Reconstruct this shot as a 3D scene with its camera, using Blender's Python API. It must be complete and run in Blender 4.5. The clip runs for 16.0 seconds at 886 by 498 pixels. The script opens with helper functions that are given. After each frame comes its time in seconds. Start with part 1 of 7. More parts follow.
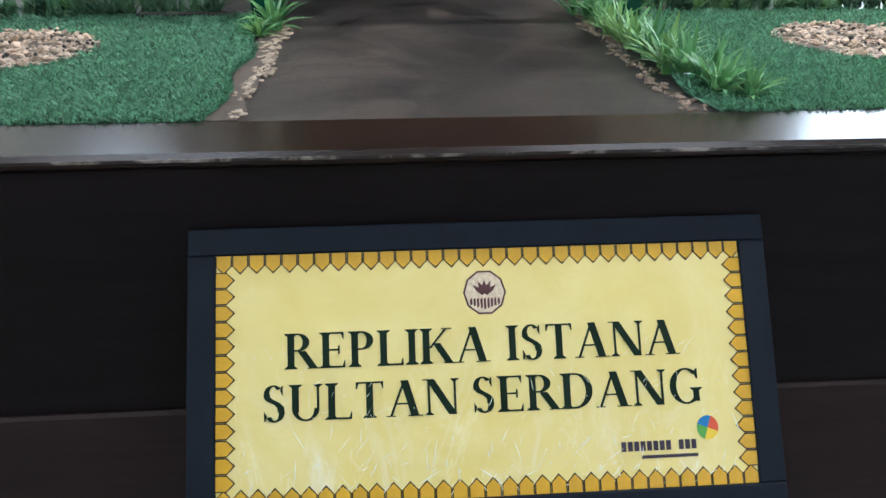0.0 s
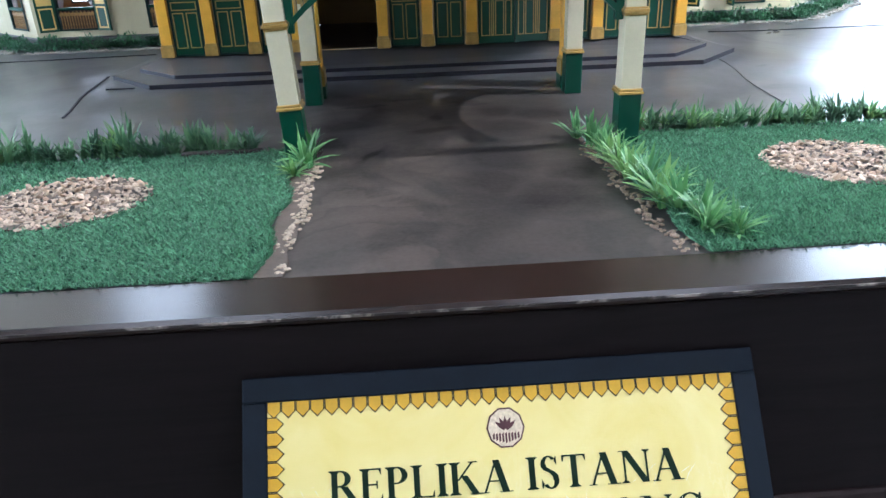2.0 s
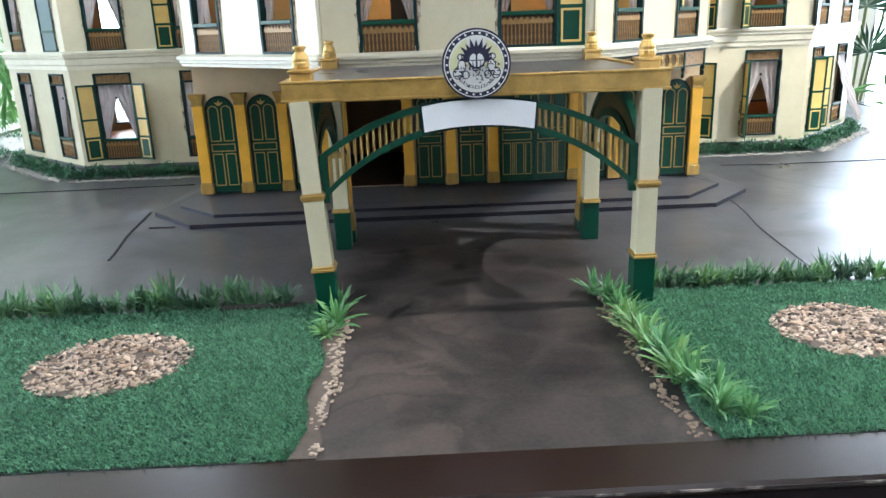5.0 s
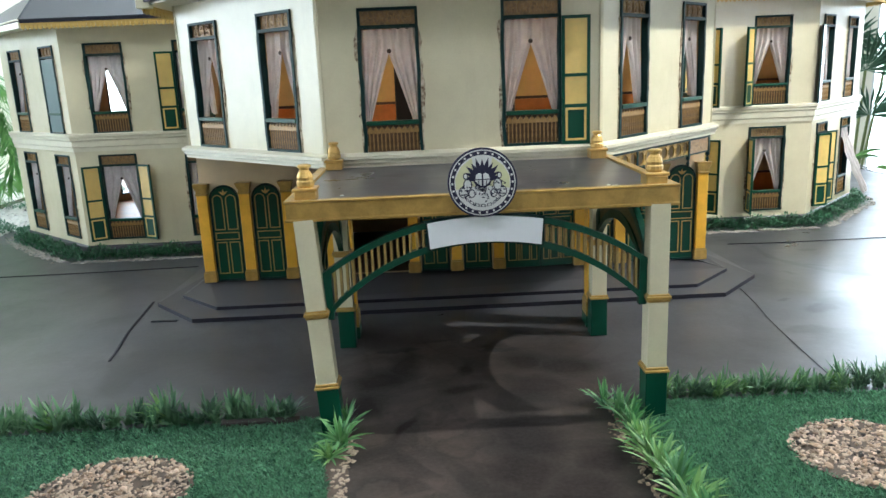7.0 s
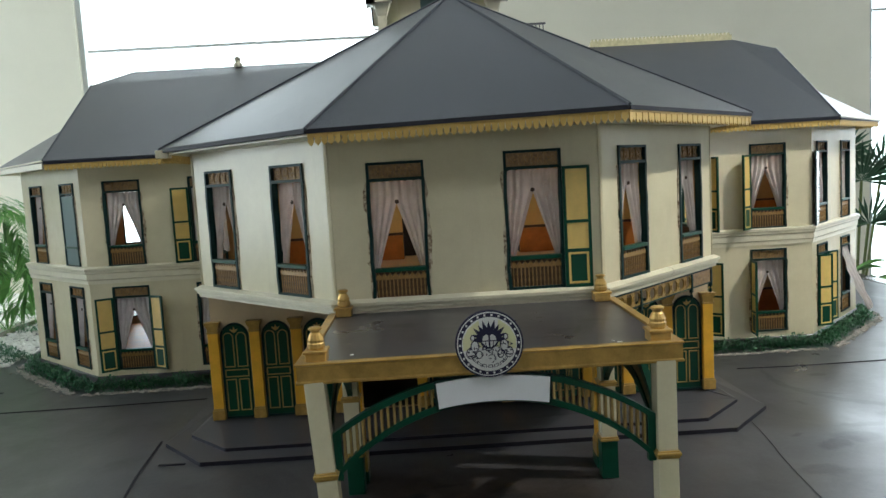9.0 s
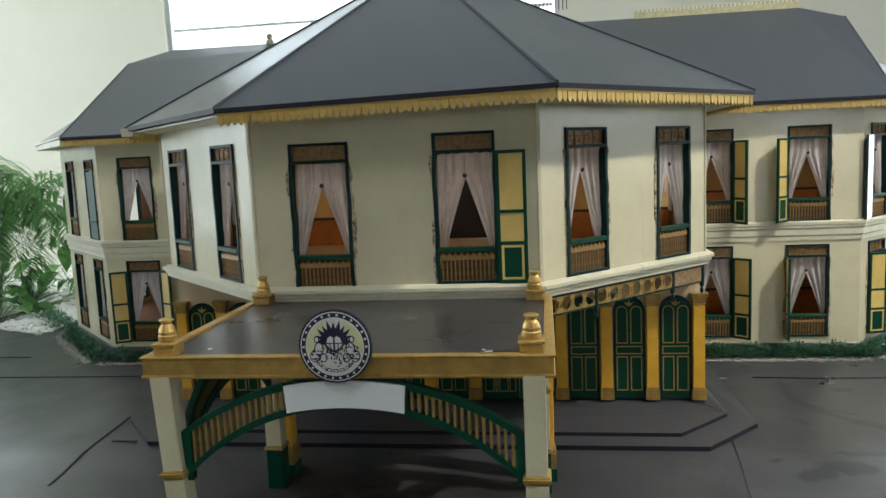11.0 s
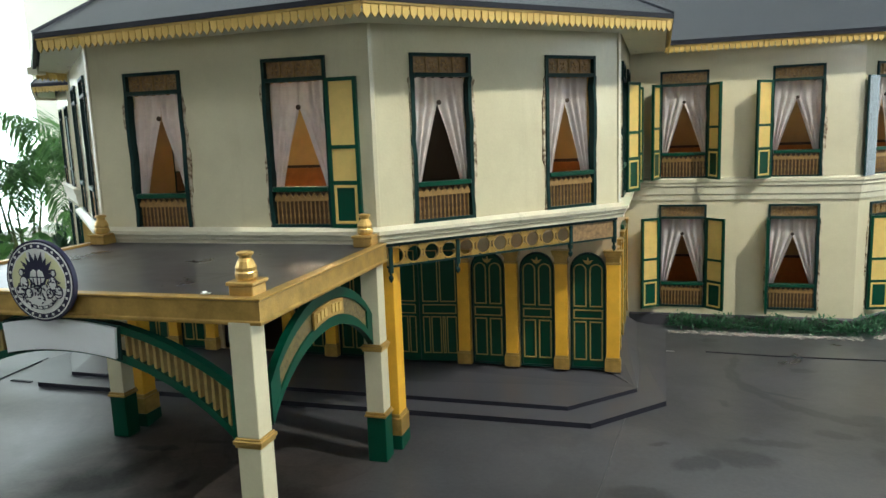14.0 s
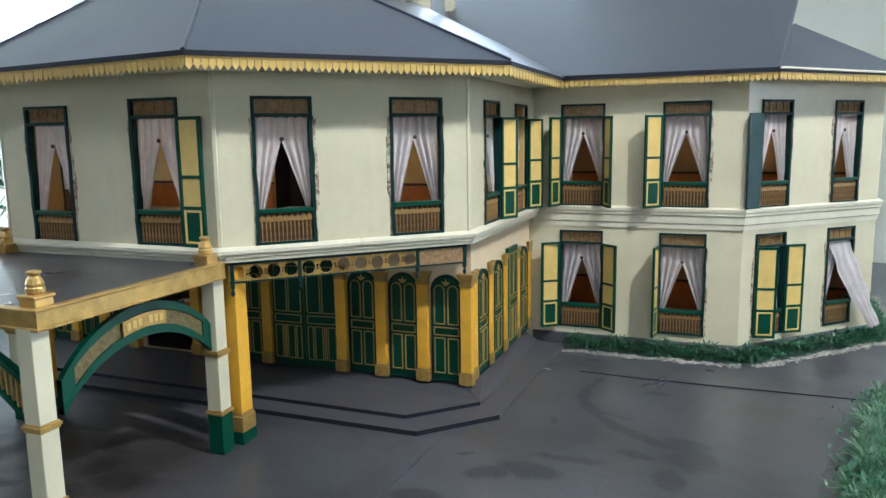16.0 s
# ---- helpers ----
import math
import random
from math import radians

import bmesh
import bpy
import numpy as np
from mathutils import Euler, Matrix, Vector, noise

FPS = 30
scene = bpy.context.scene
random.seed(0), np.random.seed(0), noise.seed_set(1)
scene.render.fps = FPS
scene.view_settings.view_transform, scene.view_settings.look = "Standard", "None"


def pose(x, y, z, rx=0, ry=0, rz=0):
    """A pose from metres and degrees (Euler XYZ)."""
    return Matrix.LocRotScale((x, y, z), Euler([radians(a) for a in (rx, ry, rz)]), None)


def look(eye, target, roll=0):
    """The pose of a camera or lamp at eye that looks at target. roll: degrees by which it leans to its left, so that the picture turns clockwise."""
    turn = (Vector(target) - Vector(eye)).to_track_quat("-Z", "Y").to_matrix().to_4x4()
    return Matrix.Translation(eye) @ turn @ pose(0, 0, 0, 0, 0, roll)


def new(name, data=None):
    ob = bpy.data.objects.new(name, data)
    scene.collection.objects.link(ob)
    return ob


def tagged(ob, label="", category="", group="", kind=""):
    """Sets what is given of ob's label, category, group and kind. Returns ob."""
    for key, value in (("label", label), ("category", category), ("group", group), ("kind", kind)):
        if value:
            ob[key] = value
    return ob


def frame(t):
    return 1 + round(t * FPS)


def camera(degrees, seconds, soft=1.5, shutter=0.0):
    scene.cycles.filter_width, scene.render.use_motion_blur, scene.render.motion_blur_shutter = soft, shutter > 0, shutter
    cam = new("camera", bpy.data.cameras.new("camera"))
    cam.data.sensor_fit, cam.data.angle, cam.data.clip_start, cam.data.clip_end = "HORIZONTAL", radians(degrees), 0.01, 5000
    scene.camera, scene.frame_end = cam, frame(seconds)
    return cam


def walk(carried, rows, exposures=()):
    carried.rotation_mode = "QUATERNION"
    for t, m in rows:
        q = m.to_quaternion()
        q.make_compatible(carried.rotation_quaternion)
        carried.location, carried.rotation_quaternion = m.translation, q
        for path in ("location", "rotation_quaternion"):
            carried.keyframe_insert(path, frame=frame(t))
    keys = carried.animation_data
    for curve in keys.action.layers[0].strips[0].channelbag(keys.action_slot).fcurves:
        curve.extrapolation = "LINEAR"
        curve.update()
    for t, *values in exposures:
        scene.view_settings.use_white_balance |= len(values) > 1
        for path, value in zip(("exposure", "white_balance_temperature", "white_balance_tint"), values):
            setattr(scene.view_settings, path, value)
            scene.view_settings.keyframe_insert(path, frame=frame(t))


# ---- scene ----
cam = camera(62.27, 16.0, 1.5)
PATH = [
    (0, (-0.0672, -0.0064, 0.2090), (0.0646, 1.7411, -0.7548), 0.33),
    (0.5, (-0.0820, -0.0281, 0.2589), (0.0113, 1.7506, -0.6506), -0.07),
    (1, (-0.0799, -0.0454, 0.2912), (-0.0012, 1.7689, -0.5467), -0.30),
    (1.5, (-0.0736, -0.0518, 0.2916), (0.0300, 1.7650, -0.5383), -0.61),
    (2, (-0.0736, -0.0435, 0.3125), (0.0190, 1.7806, -0.5025), -2.08),
    (2.5, (-0.0766, -0.0514, 0.3582), (-0.0149, 1.8169, -0.3530), -2.93),
    (3, (-0.0776, -0.0671, 0.3767), (-0.0185, 1.8181, -0.2885), -1.60),
    (3.5, (-0.0839, -0.0678, 0.3875), (-0.0554, 1.8191, -0.2751), -2.24),
    (3.7, (-0.0841, -0.0702, 0.4003), (-0.0575, 1.8259, -0.2352), -1.98),
    (5.8, (-0.0733, -0.0302, 0.4404), (0.0012, 1.8841, -0.1342), -1.66),
    (6, (-0.0734, -0.0231, 0.4506), (0.0098, 1.8932, -0.1161), -1.35),
    (6.5, (-0.0822, -0.0263, 0.4928), (-0.0353, 1.9064, -0.0196), -1.61),
    (7, (-0.0750, -0.0132, 0.5200), (-0.0298, 1.9316, 0.0553), -2.40),
    (7.5, (-0.0654, -0.0134, 0.5604), (-0.0110, 1.9585, 0.2307), -3.54),
    (8, (-0.0768, -0.0379, 0.5886), (-0.0291, 1.9481, 0.3569), -3.52),
    (8.5, (-0.0873, -0.0453, 0.6107), (-0.0398, 1.9458, 0.4287), -3.00),
    (8.7, (-0.0853, -0.0402, 0.6100), (-0.0379, 1.9498, 0.4164), -3.09),
    (10.8, (0.2308, 0.1018, 0.6227), (0.0074, 2.0784, 0.4148), -2.99),
    (11, (0.2756, 0.0960, 0.6052), (-0.0009, 2.0615, 0.3597), -2.53),
    (11.5, (0.3624, 0.1078, 0.5744), (0.0341, 2.0592, 0.2846), -2.88),
    (12, (0.4326, 0.1268, 0.5579), (0.0854, 2.0757, 0.2729), -3.46),
    (12.5, (0.4910, 0.1797, 0.5327), (0.1139, 2.1174, 0.2121), -1.10),
    (13, (0.5690, 0.2237, 0.5471), (0.0595, 2.1402, 0.2872), -0.41),
    (13.5, (0.6382, 0.2750, 0.5445), (0.1149, 2.1877, 0.2841), -0.70),
    (14, (0.6931, 0.3155, 0.5274), (0.1298, 2.2079, 0.2086), -2.14),
    (14.5, (0.8088, 0.3293, 0.5421), (0.1252, 2.1835, 0.2342), -0.09),
    (15, (0.9390, 0.3188, 0.5474), (0.2081, 2.1544, 0.2371), 0.89),
    (15.5, (1.0405, 0.3143, 0.5473), (0.3057, 2.1452, 0.2189), 0.37),
    (16, (1.1184, 0.3191, 0.5743), (0.3984, 2.1600, 0.2696), -0.83),
]
# seconds, stops, kelvin, tint: the phone's own exposure and white balance
EXPOSE = [
    (0.0, 0.47, 5350, 10), (0.5, 0.60, 5150, 11), (1.5, 0.72, 5100, 13), (3.0, 0.94, 5150, 16), (3.5, 0.92, 5200, 17), (5.8, 0.50, 5500, 9), (7.0, 0.27, 5550, 8), (8.0, -0.24, 5800, 7), (8.5, -0.64, 5850, 7),
    (11.0, -0.56, 5850, 7), (11.5, -0.32, 5850, 7), (12.0, -0.25, 5850, 7), (12.5, -0.23, 5850, 6), (14.5, -0.32, 5750, 4), (16.0, -0.24, 5200, 9),
]
walk(cam, [(t, look(eye, target, roll)) for t, eye, target, roll in PATH], EXPOSE)


# ---- world, lights, room light ----
world = bpy.data.worlds.new("world")
scene.world = world
world.use_nodes = True
wn = world.node_tree
sky = wn.nodes.new("ShaderNodeTexSky")
sky.sky_type = "NISHITA"
sky.sun_disc = False
sky.sun_elevation, sky.sun_rotation = radians(50), radians(200)
wn.links.new(sky.outputs[0], wn.nodes["Background"].inputs[0])
wn.nodes["Background"].inputs[1].default_value = 0.1


def area_lamp(name, at, target, sx, sy, power, colour):
    data = bpy.data.lights.new(name, "AREA")
    data.shape, data.size, data.size_y, data.energy, data.color = "RECTANGLE", sx, sy, power, colour
    ob = new(name, data)
    ob.matrix_world = look(at, target)
    return ob


def spot_lamp(name, at, target, power, colour, radius=0.03, cone=70):
    data = bpy.data.lights.new(name, "SPOT")
    data.energy, data.color, data.shadow_soft_size, data.spot_size, data.spot_blend = power, colour, radius, radians(cone), 0.6
    ob = new(name, data)
    ob.matrix_world = look(at, target)
    return ob


FLOOR = -0.95           # the room's floor; the model's own ground is z = 0
CEIL = 3.2
WARM, DAY = (1.0, 0.97, 0.91), (0.93, 0.98, 1.0)
# daylight in the glazed openings of the rear and west walls
area_lamp("daylight_left", (-1.0, 5.38, 1.0), (-0.8, 0, 0.6), 2.7, 3.4, 80, DAY)
area_lamp("daylight_right", (4.5, 5.38, 1.0), (1.5, 0, 0.2), 2.2, 3.4, 90, DAY)
area_lamp("daylight_west", (-6.3, 2.5, 1.3), (0, 2.2, 0.4), 4.6, 2.8, 24, (1.0, 0.98, 0.92))
# ceiling downlight of the hall, then two unseen panels added as fill
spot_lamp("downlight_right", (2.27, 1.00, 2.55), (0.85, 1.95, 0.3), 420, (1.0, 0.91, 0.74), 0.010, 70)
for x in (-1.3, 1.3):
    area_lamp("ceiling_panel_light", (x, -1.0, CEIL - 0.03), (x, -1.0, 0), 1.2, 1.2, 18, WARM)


# small warm bulbs, unseen, added to brighten the model's rooms
ADDED_BULBS = [(0.0, 1.72, 0.66, 2.2), (0.95, 2.50, 0.66, 0.4), (0.95, 2.50, 0.30, 0.2), (-0.95, 2.55, 0.66, 0.3), (1.33, 2.62, 0.66, 0.3)]
for x, y, z, power in ADDED_BULBS:
    data = bpy.data.lights.new("added_bulb_light", "POINT")
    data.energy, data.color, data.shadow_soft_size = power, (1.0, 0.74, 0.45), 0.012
    new("added_bulb_light", data).matrix_world = pose(x, y, z - 0.02)


# ---- materials ----
class N:
    """A node material under construction."""

    def __init__(self, name, rough=0.5, metal=0.0, spec=0.5):
        self.mat = bpy.data.materials.new(name)
        self.mat.use_nodes = True
        self.t = self.mat.node_tree
        self.b = self.t.nodes["Principled BSDF"]
        self.b.inputs["Roughness"].default_value = rough
        self.b.inputs["Metallic"].default_value = metal
        self.b.inputs["Specular IOR Level"].default_value = spec
        self.co = self.t.nodes.new("ShaderNodeTexCoord")

    def node(self, kind, **inputs):
        n = self.t.nodes.new(kind)
        for k, v in inputs.items():
            n.inputs[k.replace("_", " ")].default_value = v
        return n

    def link(self, a, b):
        self.t.links.new(a, b)

    def noise(self, scale, detail=4.0, rough=0.6, distort=0.0, coord="Object", stretch=None):
        n = self.node("ShaderNodeTexNoise", Scale=scale, Detail=detail, Roughness=rough, Distortion=distort)
        src = self.co.outputs[coord]
        if stretch:
            mp = self.node("ShaderNodeMapping", Scale=stretch)
            self.link(src, mp.inputs["Vector"])
            src = mp.outputs[0]
        self.link(src, n.inputs["Vector"])
        return n.outputs["Fac"]

    def ramp(self, fac, stops):
        r = self.t.nodes.new("ShaderNodeValToRGB")
        el = r.color_ramp.elements
        while len(el) < len(stops):
            el.new(0.5)
        for e, (p, c) in zip(el, stops):
            e.position, e.color = p, (*c, 1) if len(c) == 3 else c
        self.link(fac, r.inputs[0])
        return r.outputs[0]

    def mix(self, fac, a, b, mode="MIX"):
        m = self.t.nodes.new("ShaderNodeMix")
        m.data_type, m.blend_type = "RGBA", mode
        for sock, v in ((m.inputs["Factor"], fac), (m.inputs["A"], a), (m.inputs["B"], b)):
            if isinstance(v, (int, float)):
                sock.default_value = v
            elif isinstance(v, tuple):
                sock.default_value = (*v, 1)
            else:
                self.link(v, sock)
        return m.outputs["Result"]

    def colour(self, sock):
        if isinstance(sock, tuple):
            self.b.inputs["Base Color"].default_value = (*sock, 1)
        else:
            self.link(sock, self.b.inputs["Base Color"])
        return self

    def rough(self, fac, lo, hi):
        m = self.node("ShaderNodeMapRange", To_Min=lo, To_Max=hi)
        self.link(fac, m.inputs["Value"])
        self.link(m.outputs[0], self.b.inputs["Roughness"])
        return self

    def bump(self, fac, strength=0.3, dist=0.001):
        b = self.node("ShaderNodeBump", Strength=strength, Distance=dist)
        self.link(fac, b.inputs["Height"])
        self.link(b.outputs[0], self.b.inputs["Normal"])
        return self


def worn(name, base, rough=0.45, metal=0.0, scale=30.0, amount=0.25, fine=400.0, bump=0.15, spec=0.5, spread=0.0):
    """Paint or plain stuff with blotches, grain and a little relief; spread varies it from object to object."""
    m = N(name, rough, metal, spec)
    big, small = m.noise(scale, 5, 0.65), m.noise(fine, 3, 0.5)
    dark = tuple(c * (1 - amount) for c in base)
    light = tuple(min(1, c * (1 + amount * 0.5)) for c in base)
    col = m.ramp(big, [(0.3, dark), (0.62, base), (0.8, light)])
    col = m.mix(0.12, col, m.ramp(small, [(0.3, dark), (0.7, light)]))
    if spread:
        info = m.t.nodes.new("ShaderNodeObjectInfo")
        hv = m.node("ShaderNodeHueSaturation")
        rng = m.node("ShaderNodeMapRange", To_Min=1 - spread, To_Max=1 + spread)
        m.link(info.outputs["Random"], rng.inputs["Value"])
        m.link(rng.outputs[0], hv.inputs["Value"])
        m.link(col, hv.inputs["Color"])
        col = hv.outputs[0]
    m.colour(col).rough(big, max(0.02, rough - 0.1), min(1, rough + 0.12)).bump(small, bump, 0.0006)
    return m.mat


def make_wall_paint():
    m = N("cream_gloss_paint", 0.3)
    big, fine = m.noise(9, 5, 0.65), m.noise(260, 3, 0.5)
    col = m.ramp(big, [(0.3, (0.59, 0.54, 0.375)), (0.6, (0.66, 0.61, 0.43)), (0.8, (0.69, 0.645, 0.47))])
    runs = m.ramp(m.noise(30, 5, 0.6, 0.4, stretch=(1.0, 1.0, 0.12)), [(0.58, (0, 0, 0)), (0.78, (0.30, 0.30, 0.30))])
    col = m.mix(runs, col, (0.46, 0.40, 0.27))
    specks = m.ramp(m.noise(75, 4, 0.7), [(0.70, (0, 0, 0)), (0.76, (0.45, 0.45, 0.45))])
    col = m.mix(specks, col, (0.38, 0.31, 0.20))
    col = m.mix(0.08, col, m.ramp(fine, [(0.3, (0.5, 0.46, 0.32)), (0.7, (0.75, 0.7, 0.52))]))
    wave = m.node("ShaderNodeMath")
    wave.operation = "MULTIPLY_ADD"
    m.link(m.noise(16, 3, 0.5, 0.3, stretch=(1.0, 1.0, 0.5)), wave.inputs[0])
    wave.inputs[1].default_value = 6.0
    m.link(fine, wave.inputs[2])
    m.colour(col).rough(big, 0.13, 0.30).bump(wave.outputs[0], 0.40, 0.0006)
    return m.mat


CREAM = make_wall_paint()
CREAM_TRIM = worn("ivory_trim_paint", (0.69, 0.65, 0.50), 0.3, scale=25, amount=0.12, bump=0.2)
PEACH = worn("peach_wall_paint", (0.74, 0.59, 0.39), 0.5, scale=14, amount=0.12)
GREEN = worn("dark_green_gloss_paint", (0.003, 0.055, 0.030), 0.34, scale=5, amount=0.12, fine=200, bump=0.02, spec=0.28)
GREEN_D = worn("green_black_paint", (0.006, 0.030, 0.027), 0.5, scale=40, amount=0.3, spec=0.2)
CREST = worn("pale_green_gold_crest", (0.55, 0.52, 0.32), 0.5, scale=90, amount=0.35)
LINEGOLD = worn("bright_gold_line", (0.44, 0.31, 0.09), 0.4, 0.2, scale=60, amount=0.25)
GLOSSTEAL = worn("glossy_teal_paint", (0.018, 0.050, 0.055), 0.16, scale=25, amount=0.2, spec=0.7)
TEAL = worn("faded_teal_paint", (0.07, 0.13, 0.13), 0.4, scale=25, amount=0.2)
YELLOW = worn("ochre_yellow_paint", (0.84, 0.46, 0.035), 0.4, scale=22, amount=0.22, bump=0.3)
BRASS_P = worn("worn_gold_paint", (0.50, 0.32, 0.085), 0.34, 0.45, scale=45, amount=0.4, bump=0.5)
GOLD = worn("gold_paint", (0.62, 0.41, 0.13), 0.34, 0.65, scale=50, amount=0.3, bump=0.4)
FRINGE = worn("pale_yellow_fringe_paint", (0.61, 0.42, 0.12), 0.45, scale=30, amount=0.2)
SHUT_Y = worn("shutter_yellow_paint", (0.74, 0.53, 0.16), 0.45, scale=30, amount=0.15)
LATTICE = worn("olive_gilt_lattice", (0.20, 0.15, 0.055), 0.5, 0.15, scale=160, amount=0.7, fine=900, bump=0.9)
CARVED = worn("carved_brown_gold_panel", (0.36, 0.225, 0.105), 0.5, 0.1, scale=140, amount=0.6, fine=900, bump=0.9)
BALUST = worn("brown_gilt_balusters", (0.38, 0.225, 0.075), 0.42, 0.15, scale=120, amount=0.45, bump=0.4)


def make_chipped():
    m = N("chipped_plaster_edge", 0.75)
    big, fine = m.noise(70, 5, 0.7), m.noise(600, 3, 0.6)
    m.colour(m.ramp(big, [(0.40, (0.14, 0.085, 0.05)), (0.50, (0.42, 0.34, 0.23)), (0.60, (0.64, 0.58, 0.44))])).bump(fine, 0.7, 0.0008)
    return m.mat


CHIPPED = make_chipped()
YELLOWWALL = worn("yellow_inner_wall", (0.66, 0.45, 0.16), 0.7, scale=12, amount=0.2)
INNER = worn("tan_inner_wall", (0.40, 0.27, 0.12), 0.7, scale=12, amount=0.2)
DADO = worn("orange_wood_dado", (0.46, 0.17, 0.035), 0.45, scale=30, amount=0.35)
BACKBOARD = worn("brown_balustrade_back", (0.13, 0.068, 0.028), 0.55, scale=90, amount=0.55)
# near black in place of the shade inside the passage
UNLIT = worn("black_brown_unlit_passage", (0.012, 0.010, 0.012), 0.7, scale=30, amount=0.3)
DARKWOOD = worn("dark_inner_wood", (0.05, 0.03, 0.02), 0.5, scale=30, amount=0.3)
WHITE_SIGN = worn("white_board", (0.80, 0.82, 0.86), 0.35, scale=20, amount=0.05)
NAVY = worn("navy_ink", (0.010, 0.010, 0.045), 0.45, scale=60, amount=0.2)
EMB_W = worn("emblem_white", (0.75, 0.76, 0.74), 0.4, scale=60, amount=0.1)
EMB_Y = worn("emblem_pale_yellow", (0.70, 0.70, 0.42), 0.4, scale=60, amount=0.1)


def make_curtain_mat():
    m = N("sheer_white_curtain", 0.85)
    weave = m.noise(900, 2)
    m.colour(m.ramp(m.noise(30, 4), [(0.3, (0.55, 0.50, 0.50)), (0.7, (0.74, 0.70, 0.69))]))
    m.bump(weave, 0.2, 0.0004)
    tr = m.node("ShaderNodeBsdfTranslucent", Color=(0.7, 0.66, 0.64, 1))
    mx = m.node("ShaderNodeMixShader", Fac=0.3)
    out = m.t.nodes["Material Output"]
    m.link(m.b.outputs[0], mx.inputs[1])
    m.link(tr.outputs[0], mx.inputs[2])
    m.link(mx.outputs[0], out.inputs["Surface"])
    return m.mat


CURTAIN = make_curtain_mat()


def make_roof_mat():
    m = N("slate_grey_roof_sheet", 0.42)
    blot = m.noise(6, 5, 0.6)
    col = m.ramp(blot, [(0.3, (0.024, 0.030, 0.046)), (0.7, (0.040, 0.048, 0.068))])
    col = m.mix(0.25, col, m.ramp(m.noise(140, 3), [(0.35, (0.025, 0.027, 0.035)), (0.7, (0.065, 0.07, 0.08))]))
    brick = m.node("ShaderNodeTexBrick", Scale=60.0, Mortar_Size=0.03, Bias=0.0, Brick_Width=0.5, Row_Height=0.5)
    m.link(m.co.outputs["UV"], brick.inputs["Vector"])
    m.colour(col).rough(blot, 0.26, 0.44).bump(brick.outputs["Fac"], 0.55, -0.0009)
    return m.mat


ROOF = make_roof_mat()


def streak(x0, y0, x1, y1, w):
    """A stain drawn out from one point to another."""
    return ((x0 + x1) / 2, (y0 + y1) / 2, math.hypot(x1 - x0, y1 - y0) * 0.62, w, math.degrees(math.atan2(y1 - y0, x1 - x0)))


def stain_mask(m, stains, wobble, freq, inner=0.72, outer=1.12):
    """A mask of soft uneven spots; a stain: centre, two radii, turn in degrees."""
    n = m.node("ShaderNodeTexNoise", Scale=freq, Detail=4.0, Roughness=0.6)
    m.link(m.co.outputs["Object"], n.inputs["Vector"])
    off = m.t.nodes.new("ShaderNodeVectorMath")
    off.operation = "MULTIPLY_ADD"
    m.link(n.outputs["Color"], off.inputs[0])
    off.inputs[1].default_value = (wobble, wobble, 0.0)
    base = m.t.nodes.new("ShaderNodeVectorMath")
    base.operation = "ADD"
    m.link(m.co.outputs["Object"], base.inputs[0])
    base.inputs[1].default_value = (-wobble / 2, -wobble / 2, 0.0)
    m.link(base.outputs[0], off.inputs[2])
    total = None
    for cx, cy, rx, ry, turn in stains:
        mp = m.t.nodes.new("ShaderNodeMapping")
        mp.vector_type = "TEXTURE"
        mp.inputs["Location"].default_value = (cx, cy, 0)
        mp.inputs["Rotation"].default_value = (0, 0, radians(turn))
        mp.inputs["Scale"].default_value = (rx, ry, 1000)
        m.link(off.outputs[0], mp.inputs["Vector"])
        ln = m.t.nodes.new("ShaderNodeVectorMath")
        ln.operation = "LENGTH"
        m.link(mp.outputs[0], ln.inputs[0])
        fall = m.node("ShaderNodeMapRange", From_Min=inner, From_Max=outer, To_Min=1.0, To_Max=0.0)
        m.link(ln.outputs["Value"], fall.inputs["Value"])
        if total is None:
            total = fall.outputs[0]
        else:
            mx = m.node("ShaderNodeMath")
            mx.operation = "MAXIMUM"
            m.link(total, mx.inputs[0])
            m.link(fall.outputs[0], mx.inputs[1])
            total = mx.outputs[0]
    return total


GROUND_STAINS_SHADE = [
    streak(0.860, 2.010, 0.838, 1.910, 0.010), streak(0.838, 1.920, 0.846, 1.820, 0.015), streak(0.845, 1.830, 0.900, 1.750, 0.016),
    streak(0.895, 1.755, 0.990, 1.683, 0.018), streak(0.980, 1.690, 1.050, 1.660, 0.018), streak(0.890, 1.790, 0.960, 1.770, 0.007),
    (1.060, 1.680, 0.052, 0.030, 0), (1.075, 1.620, 0.048, 0.055, 0), (1.048, 1.530, 0.028, 0.045, 10), (0.985, 1.608, 0.036, 0.018, -10),
    (0.870, 1.540, 0.070, 0.016, 12), (0.822, 1.470, 0.058, 0.028, 0), (0.753, 1.441, 0.044, 0.020, 15), (0.671, 1.336, 0.050, 0.028, 0),
    (0.986, 1.948, 0.028, 0.013, 0), (0.814, 1.695, 0.010, 0.020, 0), (0.695, 1.493, 0.020, 0.007, 20), (0.813, 2.147, 0.024, 0.016, 0),
    # this pair under the porch paints in some shade along with stain
    (-0.141, 1.330, 0.050, 0.012, 10), (0.055, 1.307, 0.040, 0.012, 0),
]


